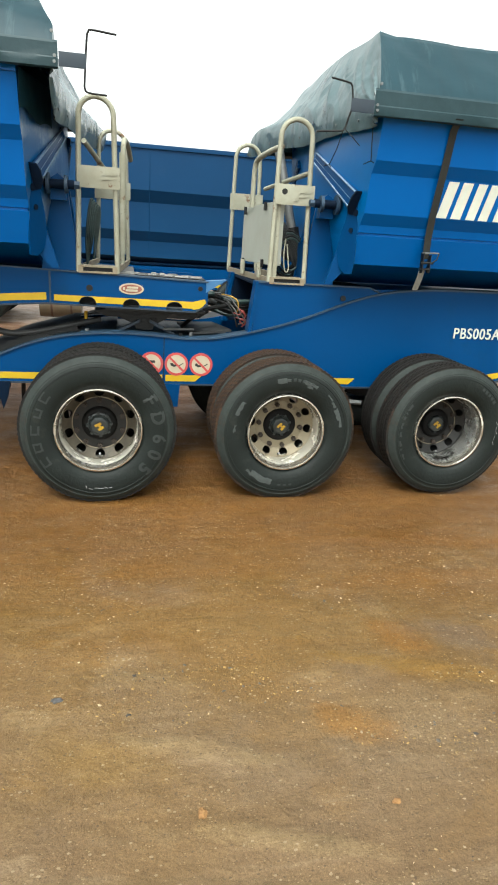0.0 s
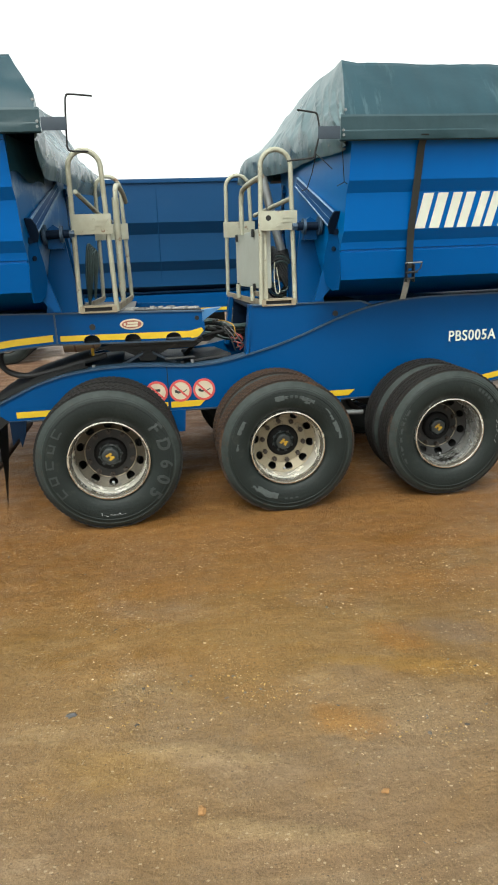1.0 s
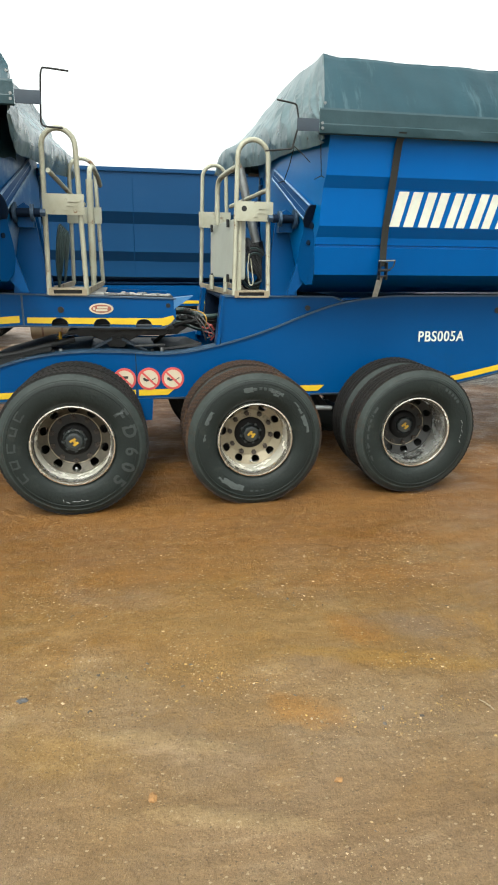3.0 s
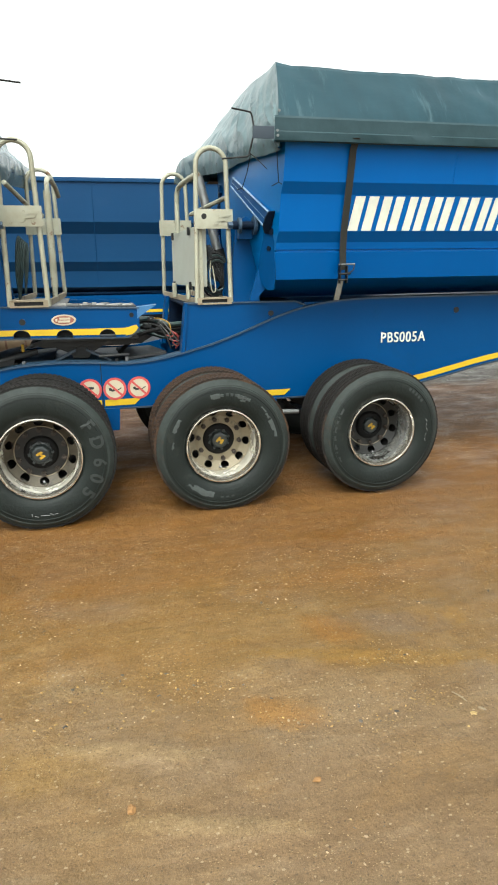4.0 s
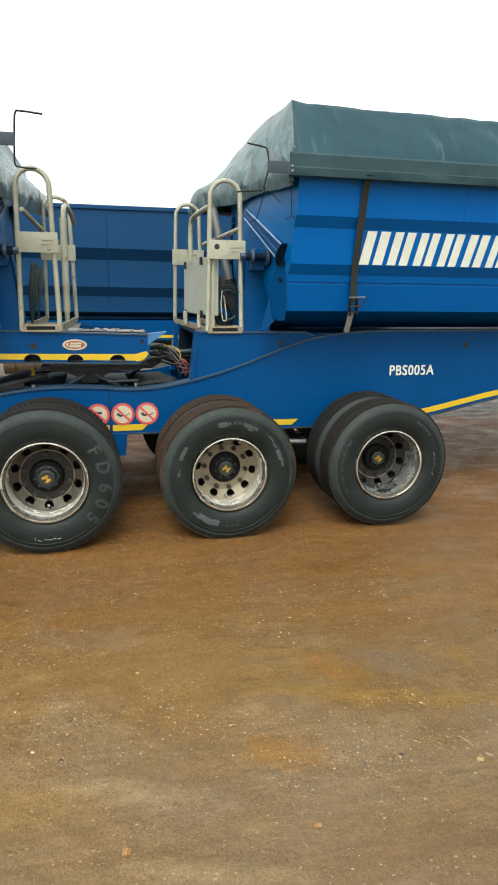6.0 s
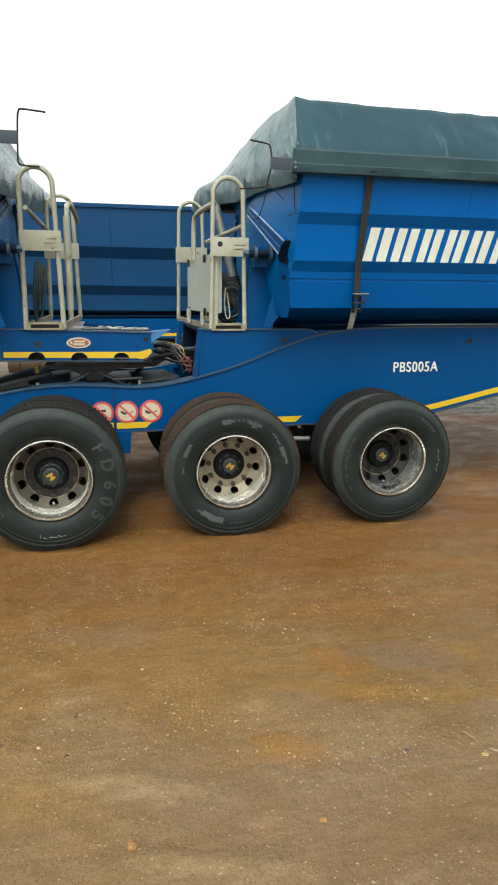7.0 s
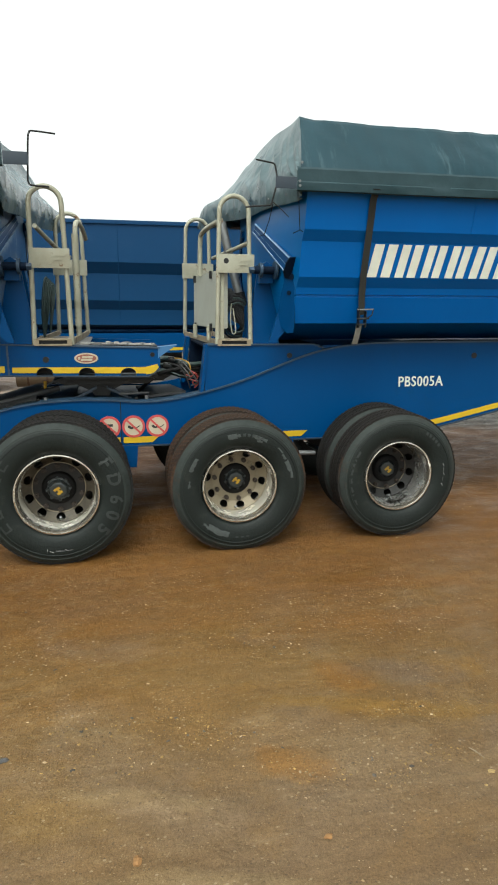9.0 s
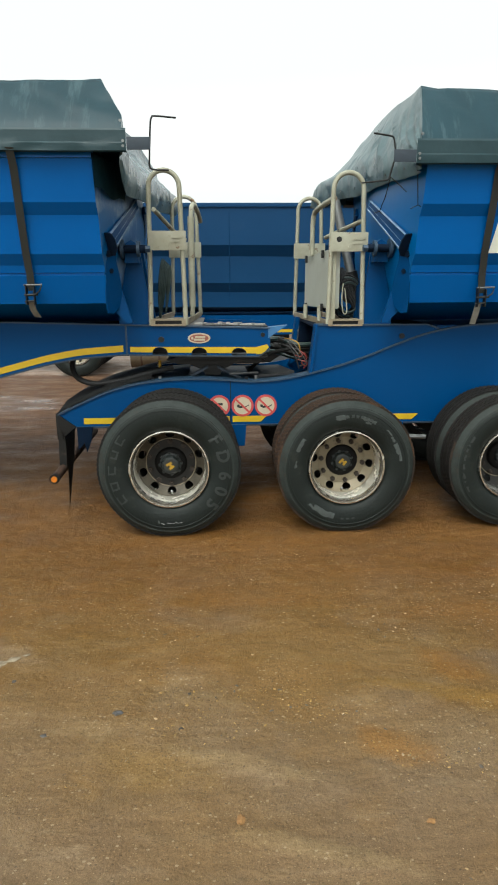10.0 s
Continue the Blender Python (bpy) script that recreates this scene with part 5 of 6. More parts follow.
part("cheek_post", solid([(1.135, PLATE_Y - 0.004, 1.125), (1.165, PLATE_Y - 0.004, 1.13), (1.165, PLATE_Y + 0.12, 1.13), (1.135, PLATE_Y + 0.12, 1.125)],
                         [(1.185, PLATE_Y - 0.004, 1.535), (1.205, PLATE_Y - 0.004, 1.535), (1.205, PLATE_Y + 0.12, 1.535), (1.185, PLATE_Y + 0.12, 1.535)]), BLUE_BEAM, cheek, smooth=False)
fy = 2 * MID - PLATE_Y
far_post = solid([(1.085, fy - 0.12, 1.09), (1.125, fy - 0.12, 1.09), (1.125, fy + 0.004, 1.09), (1.085, fy + 0.004, 1.09)],
                 [(1.150, fy - 0.12, 1.535), (1.185, fy - 0.12, 1.535), (1.185, fy + 0.004, 1.535), (1.150, fy + 0.004, 1.535)])
part("far_post", far_post, BLUE_BEAM, lead, smooth=False)
# hollow of the nose: near-black plates paint the shade inside it
part("recess_shade_back", box(1.62, 1.65, 0.71, 1.79, 1.08, 1.50), NAVY, lead)
part("recess_shade_wall", slab([(1.14, 1.10), (1.62, 1.10), (1.62, 1.50), (1.19, 1.50)], fy - 0.135, fy - 0.122), NAVY, lead, smooth=False)
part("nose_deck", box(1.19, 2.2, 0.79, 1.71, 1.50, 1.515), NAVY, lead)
part("main_deck", box(2.2, 8.6, 0.70, 1.80, 1.49, 1.515), BLUE_BEAM, lead)
part("cheek_bolt", disc_y(1.90, PLATE_Y - 0.004, 1.375 + 0.06, 0.022, 0.014, seg=16), GREASE, cheek)
part("beam_bolt", disc_y(3.627, PLATE_Y - 0.006, 1.412, 0.026, 0.010, seg=16), GREASE, beam)
part("plate_joint", box(0.482, 0.488, PLATE_Y - 0.003, PLATE_Y + 0.002, 0.72, 1.078), BLACK, beam)
for x in (0.10, 0.70, 2.05, 3.4, 5.0, 6.6):
    part("cross_member", box(x, x + 0.08, 0.69, 1.81, 0.80, 0.98), BLACK, lead)

# yellow tape along the foot of the beam
for a, b in ((-0.735, -0.40), (0.36, 0.475), (0.50, 0.735), (1.72, 2.020)):
    tape_run(beam, [(a, 0.735), (b, 0.735)], 0.05, PLATE_Y)
for a in ((0.735, 0.79), (2.020, 2.075)):
    part("reflective_tape", slab([(a[0], 0.735), (a[1], 0.785), (a[0], 0.785)], PLATE_Y - 0.003, PLATE_Y + 0.001), YELLOW, beam, smooth=False)
run = [(x, z + 0.022) for x, z in BOTTOM if x > 2.9 and x < 5.0]
tape_run(beam, run + [(8.5, 1.022)], 0.05, PLATE_Y)

# round warning stickers
for k, x in enumerate((0.389, 0.584, 0.778)):
    s = part("warning_sticker", disc_y(x, PLATE_Y - 0.003, 0.872, 0.090, 0.003, seg=48), SIGN_WHITE, beam, "round white sticker with red ring and slash")
    part("red_ring", ring_y(x, PLATE_Y - 0.005, 0.872, 0.073, 0.092, 0.004, 48), SIGN_RED, s)
    a = 0.785
    w = 0.008
    d, n = Vector((math.cos(a), 0, -math.sin(a))), Vector((math.sin(a), 0, math.cos(a)))
    c = Vector((x, PLATE_Y - 0.0055, 0.872))
    bar = [c + d * 0.078 + n * w, c - d * 0.078 + n * w, c - d * 0.078 - n * w, c + d * 0.078 - n * w]
    part("red_slash", solid(bar, [p + Vector((0, 0.003, 0)) for p in bar]), SIGN_RED, s, smooth=False)
    pic = bmesh.new()
    if k == 0:
        for x0, z0, x1, z1 in ((-0.03, 0.01, 0.03, 0.03), (-0.03, -0.03, -0.018, 0.02), (0.0, -0.045, 0.05, -0.03)):
            slab([(x + x0, 0.868 + z0), (x + x1, 0.868 + z0), (x + x1, 0.868 + z1), (x + x0, 0.868 + z1)], PLATE_Y - 0.0045, PLATE_Y - 0.002, pic)
    else:
        slab([(x - 0.045, 0.862), (x - 0.02, 0.85), (x + 0.005, 0.858), (x - 0.004, 0.872), (x - 0.02, 0.868), (x - 0.03, 0.882), (x - 0.048, 0.88)], PLATE_Y - 0.0045, PLATE_Y - 0.002, pic)
        slab([(x + 0.012, 0.852), (x + 0.055, 0.876), (x + 0.052, 0.882), (x + 0.009, 0.858)], PLATE_Y - 0.0045, PLATE_Y - 0.002, pic)
    part("pictogram", pic, SIGN_BLACK, s, smooth=False)

# fleet marking in white characters
me = lettering("PBS005A", "marking", 0.006)
me.materials.append(WHITE)
xs_ = [v.co.x for v in me.vertices]
zs_ = [v.co.y for v in me.vertices]
sx, sz = 0.428 / (max(xs_) - min(xs_)), 0.089 / (max(zs_) - min(zs_))
for v in me.vertices:
    v.co = Vector((2.906 + (v.co.x - min(xs_)) * sx, PLATE_Y - 0.0035 - v.co.z * 0.5, 1.147 + (v.co.y - min(zs_)) * sz))
place("marking", me, beam, "white painted characters")

# wheels: three dual axles, near and far
W1 = wheel(lead, 0.010, 0.0, 0.522, DISC_MIXED_ME, TYRE_DARK, TYRE_DARK, 0.31)
W2 = wheel(lead, 1.346, 0.0, 0.510, DISC_PALE_ME, TYRE_MUD, TYRE_MUD, 0.12, sunk=0.055, deep=0.02, hub_wide=1.08)
W3 = wheel(lead, 2.645, 0.0, 0.540, DISC_DARK_ME, TYRE_BROWN, TYRE_DARK, 0.20, RIM_DIRTY_ME, sunk=0.092, deep=0.06)
W3.scale = (0.948, 1.0, 0.948)
W3.location.z = 0.520
W2.scale = (0.962, 1.0, 0.962)
for w, q in ((W1, (1.0, 0.972)), (W2, (1.018, 1.006))):
    for ob, k in zip([ob for ob in w.children if ob.name.startswith("tyre")], q):
        ob.scale = (k, 1.0, k)
for x, z in ((0.0, 0.53), (1.336, 0.53), (2.645, 0.53)):
    wheel(lead, x, 2 * MID, z, DISC_DARK_ME, TYRE_DARK, TYRE_DARK, flip=True)
    ax = tube([(x, 0.55, z), (x, 1.95, z)], 0.065, seg=14)
    part("axle", ax, BLACK, lead)
    for y in (0.78, 1.72):
        part("spring_hanger", slab([(x - 0.34, 0.60), (x - 0.26, 0.58), (x - 0.20, 0.72), (x - 0.40, 0.72)], y - 0.05, y + 0.05), BLACK, lead, smooth=False)
        part("leaf_spring", ribbon(smooth_line([(x - 0.36, y, 0.62), (x - 0.18, y, 0.655), (x, y, 0.67), (x + 0.18, y, 0.655), (x + 0.36, y, 0.62)], 4), (0, 0.09, 0), (0, 0, 0.05)), BLACK, lead)
for x in (0.57, 1.90):
    part("hanger_bracket", slab([(x - 0.09, 0.715), (x + 0.045, 0.715), (x + 0.030, 0.53), (x - 0.05, 0.53)], PLATE_Y - 0.02, PLATE_Y + 0.10), BLUE_BEAM, lead, smooth=False)
gd = bmesh.new()
arcs = [[gd.verts.new((1.336 + r * math.sin(a), y, 0.53 + r * math.cos(a))) for y, r in ((1.86, 0.588), (2.52, 0.588), (2.52, 0.600), (1.86, 0.600))] for a in [radians(-75 + 10 * k) for k in range(16)]]
for u, v in zip(arcs, arcs[1:]):
    for k in range(4):
        gd.faces.new((u[k], u[(k + 1) % 4], v[(k + 1) % 4], v[k]))
gd.faces.new(arcs[0])
gd.faces.new(arcs[-1])
part("far_mudguard", gd, DUST_DARK, lead, "dusty black mudguard")
part("brake_pipe", tube([(1.80, 0.66, 0.60), (2.14, 0.64, 0.585)], 0.02), STEEL, lead)

# moulded and chalked marks on the tyres
def mark_block(a, d, r0, r1, t, seed):
    """A raised, worn outline of one moulded block on a sidewall."""
    bm = bmesh.new()
    dt = math.degrees(t / ((r0 + r1) / 2))
    bars = [(a - d, a + d, r1 - t, r1), (a - d, a + d, r0, r0 + t), (a - d, a - d + dt, r0 + t, r1 - t), (a + d - dt, a + d, r0 + t, r1 - t)]
    for a0, a1, q0, q1 in bars[seed % 3:] if seed % 2 else bars[:3]:
        arc_patch(bm, a0, a1, q0, q1, 0.0014, 0.0015, seed)
    return bm


def sidewall_letter(text, a, r, size):
    """One raised character, bent on to a sidewall with its head outwards."""
    me = lettering(text, "moulded_letter", 0.020 if text == "6" else 0.032)
    mid_x = (min(v.co.x for v in me.vertices) + max(v.co.x for v in me.vertices)) / 2
    ca, sa = math.cos(radians(a)), math.sin(radians(a))
    for v in me.vertices:
        across, up, proud = (v.co.x - mid_x) * size, r + (v.co.y - 0.35) * size, 0.0030 if v.co.z < 0 else 0.0048
        x, z = up * sa + across * ca, up * ca - across * sa
        v.co = (x, sidewall(math.hypot(x, z)) - proud, z)
    me.materials.clear()
    me.materials.append(MARK)
    return me


for text, a in (("F", 57), ("D", 76), ("6", 97), ("0", 114), ("5", 131)):
    place("moulded_letter", sidewall_letter(text, a, 0.420, 0.130), W1)
for k, a in enumerate((-56, -72, -89, -106, -122)):
    part("moulded_mark", mark_block(a, 4.6, 0.388, 0.452, 0.014, k + 60), MARK, W1)
for a, r, da, dr in ((190, 0.42, -5, 0.012), (184, 0.415, -8, 0.004), (178, 0.425, -3, -0.02), (175, 0.408, -3, 0.015), (171, 0.42, -3, 0), (192, 0.425, 1, -0.02), (188, 0.49, -3, 0.004), (180, 0.492, -3, 0.0)):
    part("chalk_mark", stroke(bmesh.new(), a, r, da, dr), CHALK, W1)
for k, (a0, a1, r0, r1) in enumerate(((-14, -4, 0.395, 0.44), (-6, 0, 0.405, 0.425), (14, 30, 0.405, 0.432), (20, 26, 0.385, 0.405), (44, 52, 0.425, 0.445), (62, 74, 0.395, 0.445), (74, 82, 0.415, 0.445), (54, 60, 0.41, 0.43), (-70, -54, 0.405, 0.445), (-88, -80, 0.40, 0.415), (194, 220, 0.378, 0.425), (218, 226, 0.40, 0.42), (118, 124, 0.44, 0.455))):
    part("scuff", arc_patch(bmesh.new(), a0, a1, r0, r1, 0.0015, 0.006, k), SCUFF, W2)
for a in (4, 9, 14, 19, 24, 172, 178, 184):
    part("moulded_mark", arc_patch(bmesh.new(), a - 1.6, a + 1.6, 0.408, 0.432, 0.0015, 0.0015, a), MARK, W2)
for a, d in ((-118, 3.0), (-109, 1.2), (-102, 3.2), (-92, 3.2), (-82, 2.6), (-74, 2.4), (-68, 1.2), (-61, 3.4)):
    part("moulded_mark", arc_patch(bmesh.new(), a - d, a + d, 0.425, 0.468, 0.0010, 0.005, a + 300), MARK, W3)
for k in range(5):
    a = 32 + 5 * k
    part("moulded_mark", arc_patch(bmesh.new(), a - 1.6, a + 1.6, 0.412, 0.438, 0.0015, 0.0015, k + 20), MARK, W3)
for a, r, da, dr in ((76, 0.40, 4, 0.01), (82, 0.405, 4, -0.008), (88, 0.40, 3, 0.012), (94, 0.402, 4, -0.006), (101, 0.395, 3, 0.016)):
    part("chalk_mark", stroke(bmesh.new(), a, r, da, dr), CHALK, W3)

# tail: mudguard, flap, underrun bar with an orange lamp
part("tail_plate", solid([(-0.94, PLATE_Y - 0.01, 0.82), (-0.80, PLATE_Y - 0.01, 0.715), (-0.86, PLATE_Y - 0.01, 0.60), (-0.95, PLATE_Y - 0.01, 0.72)],
                         [(-0.94, PLATE_Y + 0.02, 0.82), (-0.80, PLATE_Y + 0.02, 0.715), (-0.86, PLATE_Y + 0.02, 0.60), (-0.95, PLATE_Y + 0.02, 0.72)]), BLACK, lead, smooth=False)
part("tail_member", box(-0.97, -0.92, PLATE_Y + 0.02, 2 * MID - PLATE_Y - 0.02, 0.60, 0.82, bevel=0.006), GREASE, lead)
mg = bmesh.new()
rows = []
for x, z in top_pts:
    if x < -0.12:
        rows.append([mg.verts.new((x, y, z + 0.02 + dz + 0.02 * noise.noise(Vector((x * 4, y * 5, 1))))) for y, dz in ((0.72, 0.0), (0.80, 0.025), (1.0, 0.04), (1.25, 0.045), (1.5, 0.04), (1.78, 0.0))])
for u, v in zip(rows, rows[1:]):
    for k in range(5):
        mg.faces.new((u[k], u[k + 1], v[k + 1], v[k]))
part("rubber_mudguard", mg, HOSE, lead)
for s in (0, 1):
    fy = (lambda y: 2 * MID - y) if s else (lambda y: y)
    fl = bmesh.new()
    rows = []
    for j in range(9):
        t = j / 8
        rows.append([fl.verts.new((-0.80 - 0.012 * t + 0.012 * math.sin(t * 3 + q), fy(0.27 + 0.30 * q * (1 - 0.55 * t)), 0.73 - (0.62 - 0.10 * q) * t)) for q in (0, 0.25, 0.5, 0.75, 1)])
    for u, v in zip(rows, rows[1:]):
        for k in range(4):
            fl.faces.new((u[k], u[k + 1], v[k + 1], v[k]))
    bmesh.ops.solidify(fl, geom=fl.faces[:], thickness=0.012)
    part("mud_flap", fl, BLACK, lead, "ragged black rubber mud flap")
    part("flap_bracket", slab([(-0.79, 0.715), (-0.66, 0.715), (-0.68, 0.60), (-0.72, 0.50), (-0.735, 0.58), (-0.79, 0.52)], fy(0.66), fy(0.64)), NAVY, lead, smooth=False)
part("tail_hose", tube(smooth_line([(-0.70, 0.92, 0.96), (-0.73, 0.90, 0.915), (-0.77, 0.90, 0.83), (-0.76, 0.95, 0.76)], 5), 0.012, seg=8), WIRE_RED, lead, "faded red air hose")
bar = part("underrun_bar", tube([(-0.945, 0.42, 0.345), (-0.945, 2.08, 0.345)], 0.037, seg=18), RUST, lead)
part("lamp_ring", tube([(-0.945, 0.405, 0.345), (-0.945, 0.43, 0.345)], 0.041, seg=20), GREASE, bar)
part("side_lamp", tube([(-0.945, 0.392, 0.345), (-0.945, 0.41, 0.345)], 0.024, seg=20), ORANGE, bar, "round orange marker lamp")
for y in (0.72, 1.78):
    part("bar_arm", slab([(-0.96, 0.66), (-0.90, 0.66), (-0.915, 0.33), (-0.975, 0.33)], y - 0.02, y + 0.02), GREASE, lead, smooth=False)

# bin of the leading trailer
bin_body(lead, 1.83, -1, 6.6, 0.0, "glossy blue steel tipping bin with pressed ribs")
pivot_stand(lead, 1.83, -1, 1.515, 0.0)

# white company lettering stands as plain slanted bars
SLANT = 0.055
for a, b in ((2.370, 2.580), (2.598, 2.790), (2.815, 2.995), (3.022, 3.205), (3.232, 3.425), (3.448, 3.625), (3.640, 3.83)):
    w = (b - a - 0.022) * 0.41
    for x in (a, b - 0.022 - w):
        z0, z1 = 2.066, 2.305
        y0, y1 = 0.2205, 0.167
        p = [(x, y0 - 0.004, z0), (x + w, y0 - 0.004, z0), (x + w + SLANT * 0.7, y1 - 0.004, z1), (x + SLANT * 0.7, y1 - 0.004, z1)]
        part("white_bar", solid(p, [(q[0], q[1] + 0.003, q[2]) for q in p]), WHITE, lead, "white vinyl bar", smooth=False)

# access frame over the coupling, with its box, rails, ram and hoses
fr = access_frame(lead, 1.285, 1.565, 1.17, 1.44, 1.525, 2.685, 1, "cream tubular access frame with chipped paint")
part("handrail", tube(smooth_line([(1.32, 0.70, 2.50), (1.28, 0.95, 2.485), (1.245, 1.18, 2.455), (1.232, 1.24, 2.40), (1.228, 1.25, 2.25), (1.228, 1.25, 2.09)], 5), 0.021, seg=12), CREAM, fr)
part("brace", tube([(1.548, 0.70, 2.335), (1.47, 1.15, 2.30), (1.40, 1.60, 2.265)], 0.018), CREAM, fr)
bx = solid([(1.300, 0.735, 1.655), (1.300, 0.735, 2.115), (1.305, 0.80, 2.125), (1.215, 1.45, 2.095), (1.195, 1.47, 2.05), (1.195, 1.47, 1.655)],
           [(1.385, 0.745, 1.655), (1.385, 0.745, 2.115), (1.385, 0.80, 2.125), (1.30, 1.45, 2.095), (1.29, 1.47, 2.05), (1.29, 1.47, 1.655)])
bmesh.ops.bevel(bx, geom=bx.edges[:], offset=0.006, segments=2, affect="EDGES")
pb = part("control_box", bx, PANEL, fr, "cream sheet-metal control box with latches")
for y, z in ((0.90, 2.11), (1.38, 2.085), (0.90, 1.68), (1.38, 1.67)):
    xx = 1.300 - (y - 0.735) * 0.143
    part("latch", box(xx - 0.022, xx - 0.002, y - 0.018, y + 0.018, z - 0.05, z + 0.012, bevel=0.003), GREASE, pb)
part("corner_post", box(1.305, 1.345, 0.70, 0.735, 1.56, 2.16, bevel=0.003), CREAM, fr)
for y in (0.93, 1.36):
    part("box_leg", tube([(1.28 - (y - 0.735) * 0.14, y, 1.55), (1.28 - (y - 0.735) * 0.14, y, 1.67)], 0.02), CREAM, fr)
part("patch_hole", disc_y(1.355, 0.654, 2.192, 0.022, 0.006, seg=9), GREASE, fr)
ram = part("hydraulic_ram", tube([(1.42, 1.25, 2.55), (1.56, 1.15, 1.92)], 0.038, seg=18), STEEL, lead, "grey hydraulic ram")
part("ram_sleeve", tube([(1.555, 1.15, 1.95), (1.585, 1.14, 1.80)], 0.055, seg=18), GREASE, ram)
part("ram_foot", tube([(1.57, 1.02, 1.74), (1.57, 1.28, 1.74)], 0.06, seg=16), BLACK, ram)
for k in range(6):
    o = 0.028 * k
    part("hydraulic_hose", tube(smooth_line([(1.42 + o * 0.4, 0.98 + o, 1.98), (1.46 + o, 0.95, 1.82 - o * 0.5), (1.53 + o * 0.8, 0.93, 1.68), (1.57 + o * 0.3, 0.98, 1.58 + o), (1.50, 1.05 + o, 1.54)], 5), 0.013, seg=8), HOSE, lead)

for k in range(4):
    r0 = 0.10 + 0.016 * k
    lp = [(1.50 + 0.9 * r0 * math.cos(a), 0.92 + 0.03 * k, 1.74 + 1.25 * r0 * math.sin(a)) for a in [2 * math.pi * q / 18 for q in range(17)]]
    part("hose_coil", tube(lp, 0.009, seg=8), HOSE_TEAL if k in (0, 2) else HOSE, lead)
part("hook_loop", tube(smooth_line([(1.425, 0.80, 1.86), (1.415, 0.79, 1.74), (1.425, 0.78, 1.63), (1.445, 0.78, 1.61), (1.46, 0.79, 1.64), (1.45, 0.80, 1.74), (1.44, 0.81, 1.82)], 5), 0.0052, seg=8), CREAM, lead)
# fifth wheel and the greasy coupling deck
fw = part("fifth_wheel", slab([(0.05, 1.20), (0.72, 1.20), (0.78, 1.235), (0.70, 1.262), (0.05, 1.262), (-0.05, 1.235)], 0.86, 1.64), GREASE, lead)
part("fifth_wheel_leg", slab([(0.28, 1.10), (0.40, 1.10), (0.42, 1.14), (0.53, 1.20), (0.13, 1.20), (0.26, 1.14)], 0.90, 1.60), GREASE, fw, smooth=False)
for x0, x1 in ((0.30, 0.10), (0.38, 0.58)):
    part("brace", ribbon([(x0, 0.86, 1.165), (x1, 0.86, 1.065)], (0, 0.05, 0), (0, 0, 0.022)), EDGE_DARK, fw, smooth=False)
part("spring_pin", tube([(-0.115, 0.95, 1.15), (-0.115, 0.95, 1.225)], 0.013, seg=10), LOGO_YELLOW, lead, "worn yellow spring pin")
for k, x in enumerate((-0.16, -0.10, 0.62, 0.70)):
    part("grease_bolt", tube([(x, 0.76, 1.075), (x, 0.76, 1.105 + 0.01 * (k % 2))], 0.014, seg=8), STEEL if k % 2 else GREASE, lead)
part("coupling_deck", box(-0.40, 0.72, 0.72, 1.78, 1.04, 1.062), GREASE, lead)
part("coupling_deck", box(0.72, 1.04, 0.72, 1.20, 1.04, 1.061), GREASE, lead)
part("guide_ramp", solid([(0.70, 0.80, 1.085), (1.03, 0.80, 1.12), (1.03, 0.80, 1.14), (0.70, 0.80, 1.105)], [(0.64, 1.42, 1.085), (0.95, 1.42, 1.095), (0.95, 1.42, 1.115), (0.64, 1.42, 1.105)]), DUST_DARK, lead, "dusty black guide plate", smooth=False)
part("guide_ramp", solid([(-0.30, 0.80, 1.062), (0.12, 0.80, 1.09), (0.12, 0.80, 1.105), (-0.30, 0.80, 1.075)], [(-0.30, 1.62, 1.062), (0.12, 1.62, 1.09), (0.12, 1.62, 1.105), (-0.30, 1.62, 1.075)]), BLACK, lead, smooth=False)
part("release_bar", tube([(0.48, 0.74, 1.13), (0.72, 0.76, 1.135)], 0.012), DUST_DARK, lead)
part("coupling_hose", tube(smooth_line([(0.66, 1.15, 1.10), (0.74, 1.0, 1.20), (0.86, 0.95, 1.28), (1.0, 0.95, 1.31), (1.03, 1.0, 1.34)], 6), 0.017, seg=10), BLACK, lead)
for k, (mt, pts) in enumerate(((WIRE_YELLOW, [(0.95, 0.95, 1.40), (1.0, 0.80, 1.405), (1.05, 0.74, 1.38), (1.065, 0.73, 1.33), (1.06, 0.74, 1.29)]),
                               (WIRE_GREY, [(0.92, 0.90, 1.40), (1.0, 0.78, 1.385), (1.05, 0.72, 1.33), (1.09, 0.71, 1.27), (1.12, 0.72, 1.22), (1.07, 0.73, 1.19)]),
                               (WIRE_RED, [(1.06, 0.74, 1.32), (1.10, 0.71, 1.29), (1.12, 0.72, 1.25), (1.08, 0.72, 1.22), (1.11, 0.73, 1.19)]),
                               (WIRE_RED, [(1.03, 0.74, 1.28), (1.07, 0.71, 1.27), (1.10, 0.72, 1.30), (1.13, 0.74, 1.26)]),
                               (WIRE_GREY, [(0.98, 0.80, 1.37), (1.04, 0.72, 1.30), (1.07, 0.71, 1.24), (1.13, 0.72, 1.23)]),
                               (HOSE, [(0.90, 0.90, 1.36), (0.98, 0.76, 1.34), (1.03, 0.72, 1.26), (1.06, 0.73, 1.17)]),
                               (WIRE_RED, [(1.05, 0.73, 1.245), (1.09, 0.71, 1.235), (1.13, 0.73, 1.21), (1.10, 0.74, 1.17)]))):
    part("electric_wire", tube(smooth_line(pts, 6), 0.0052, seg=7), mt, lead)
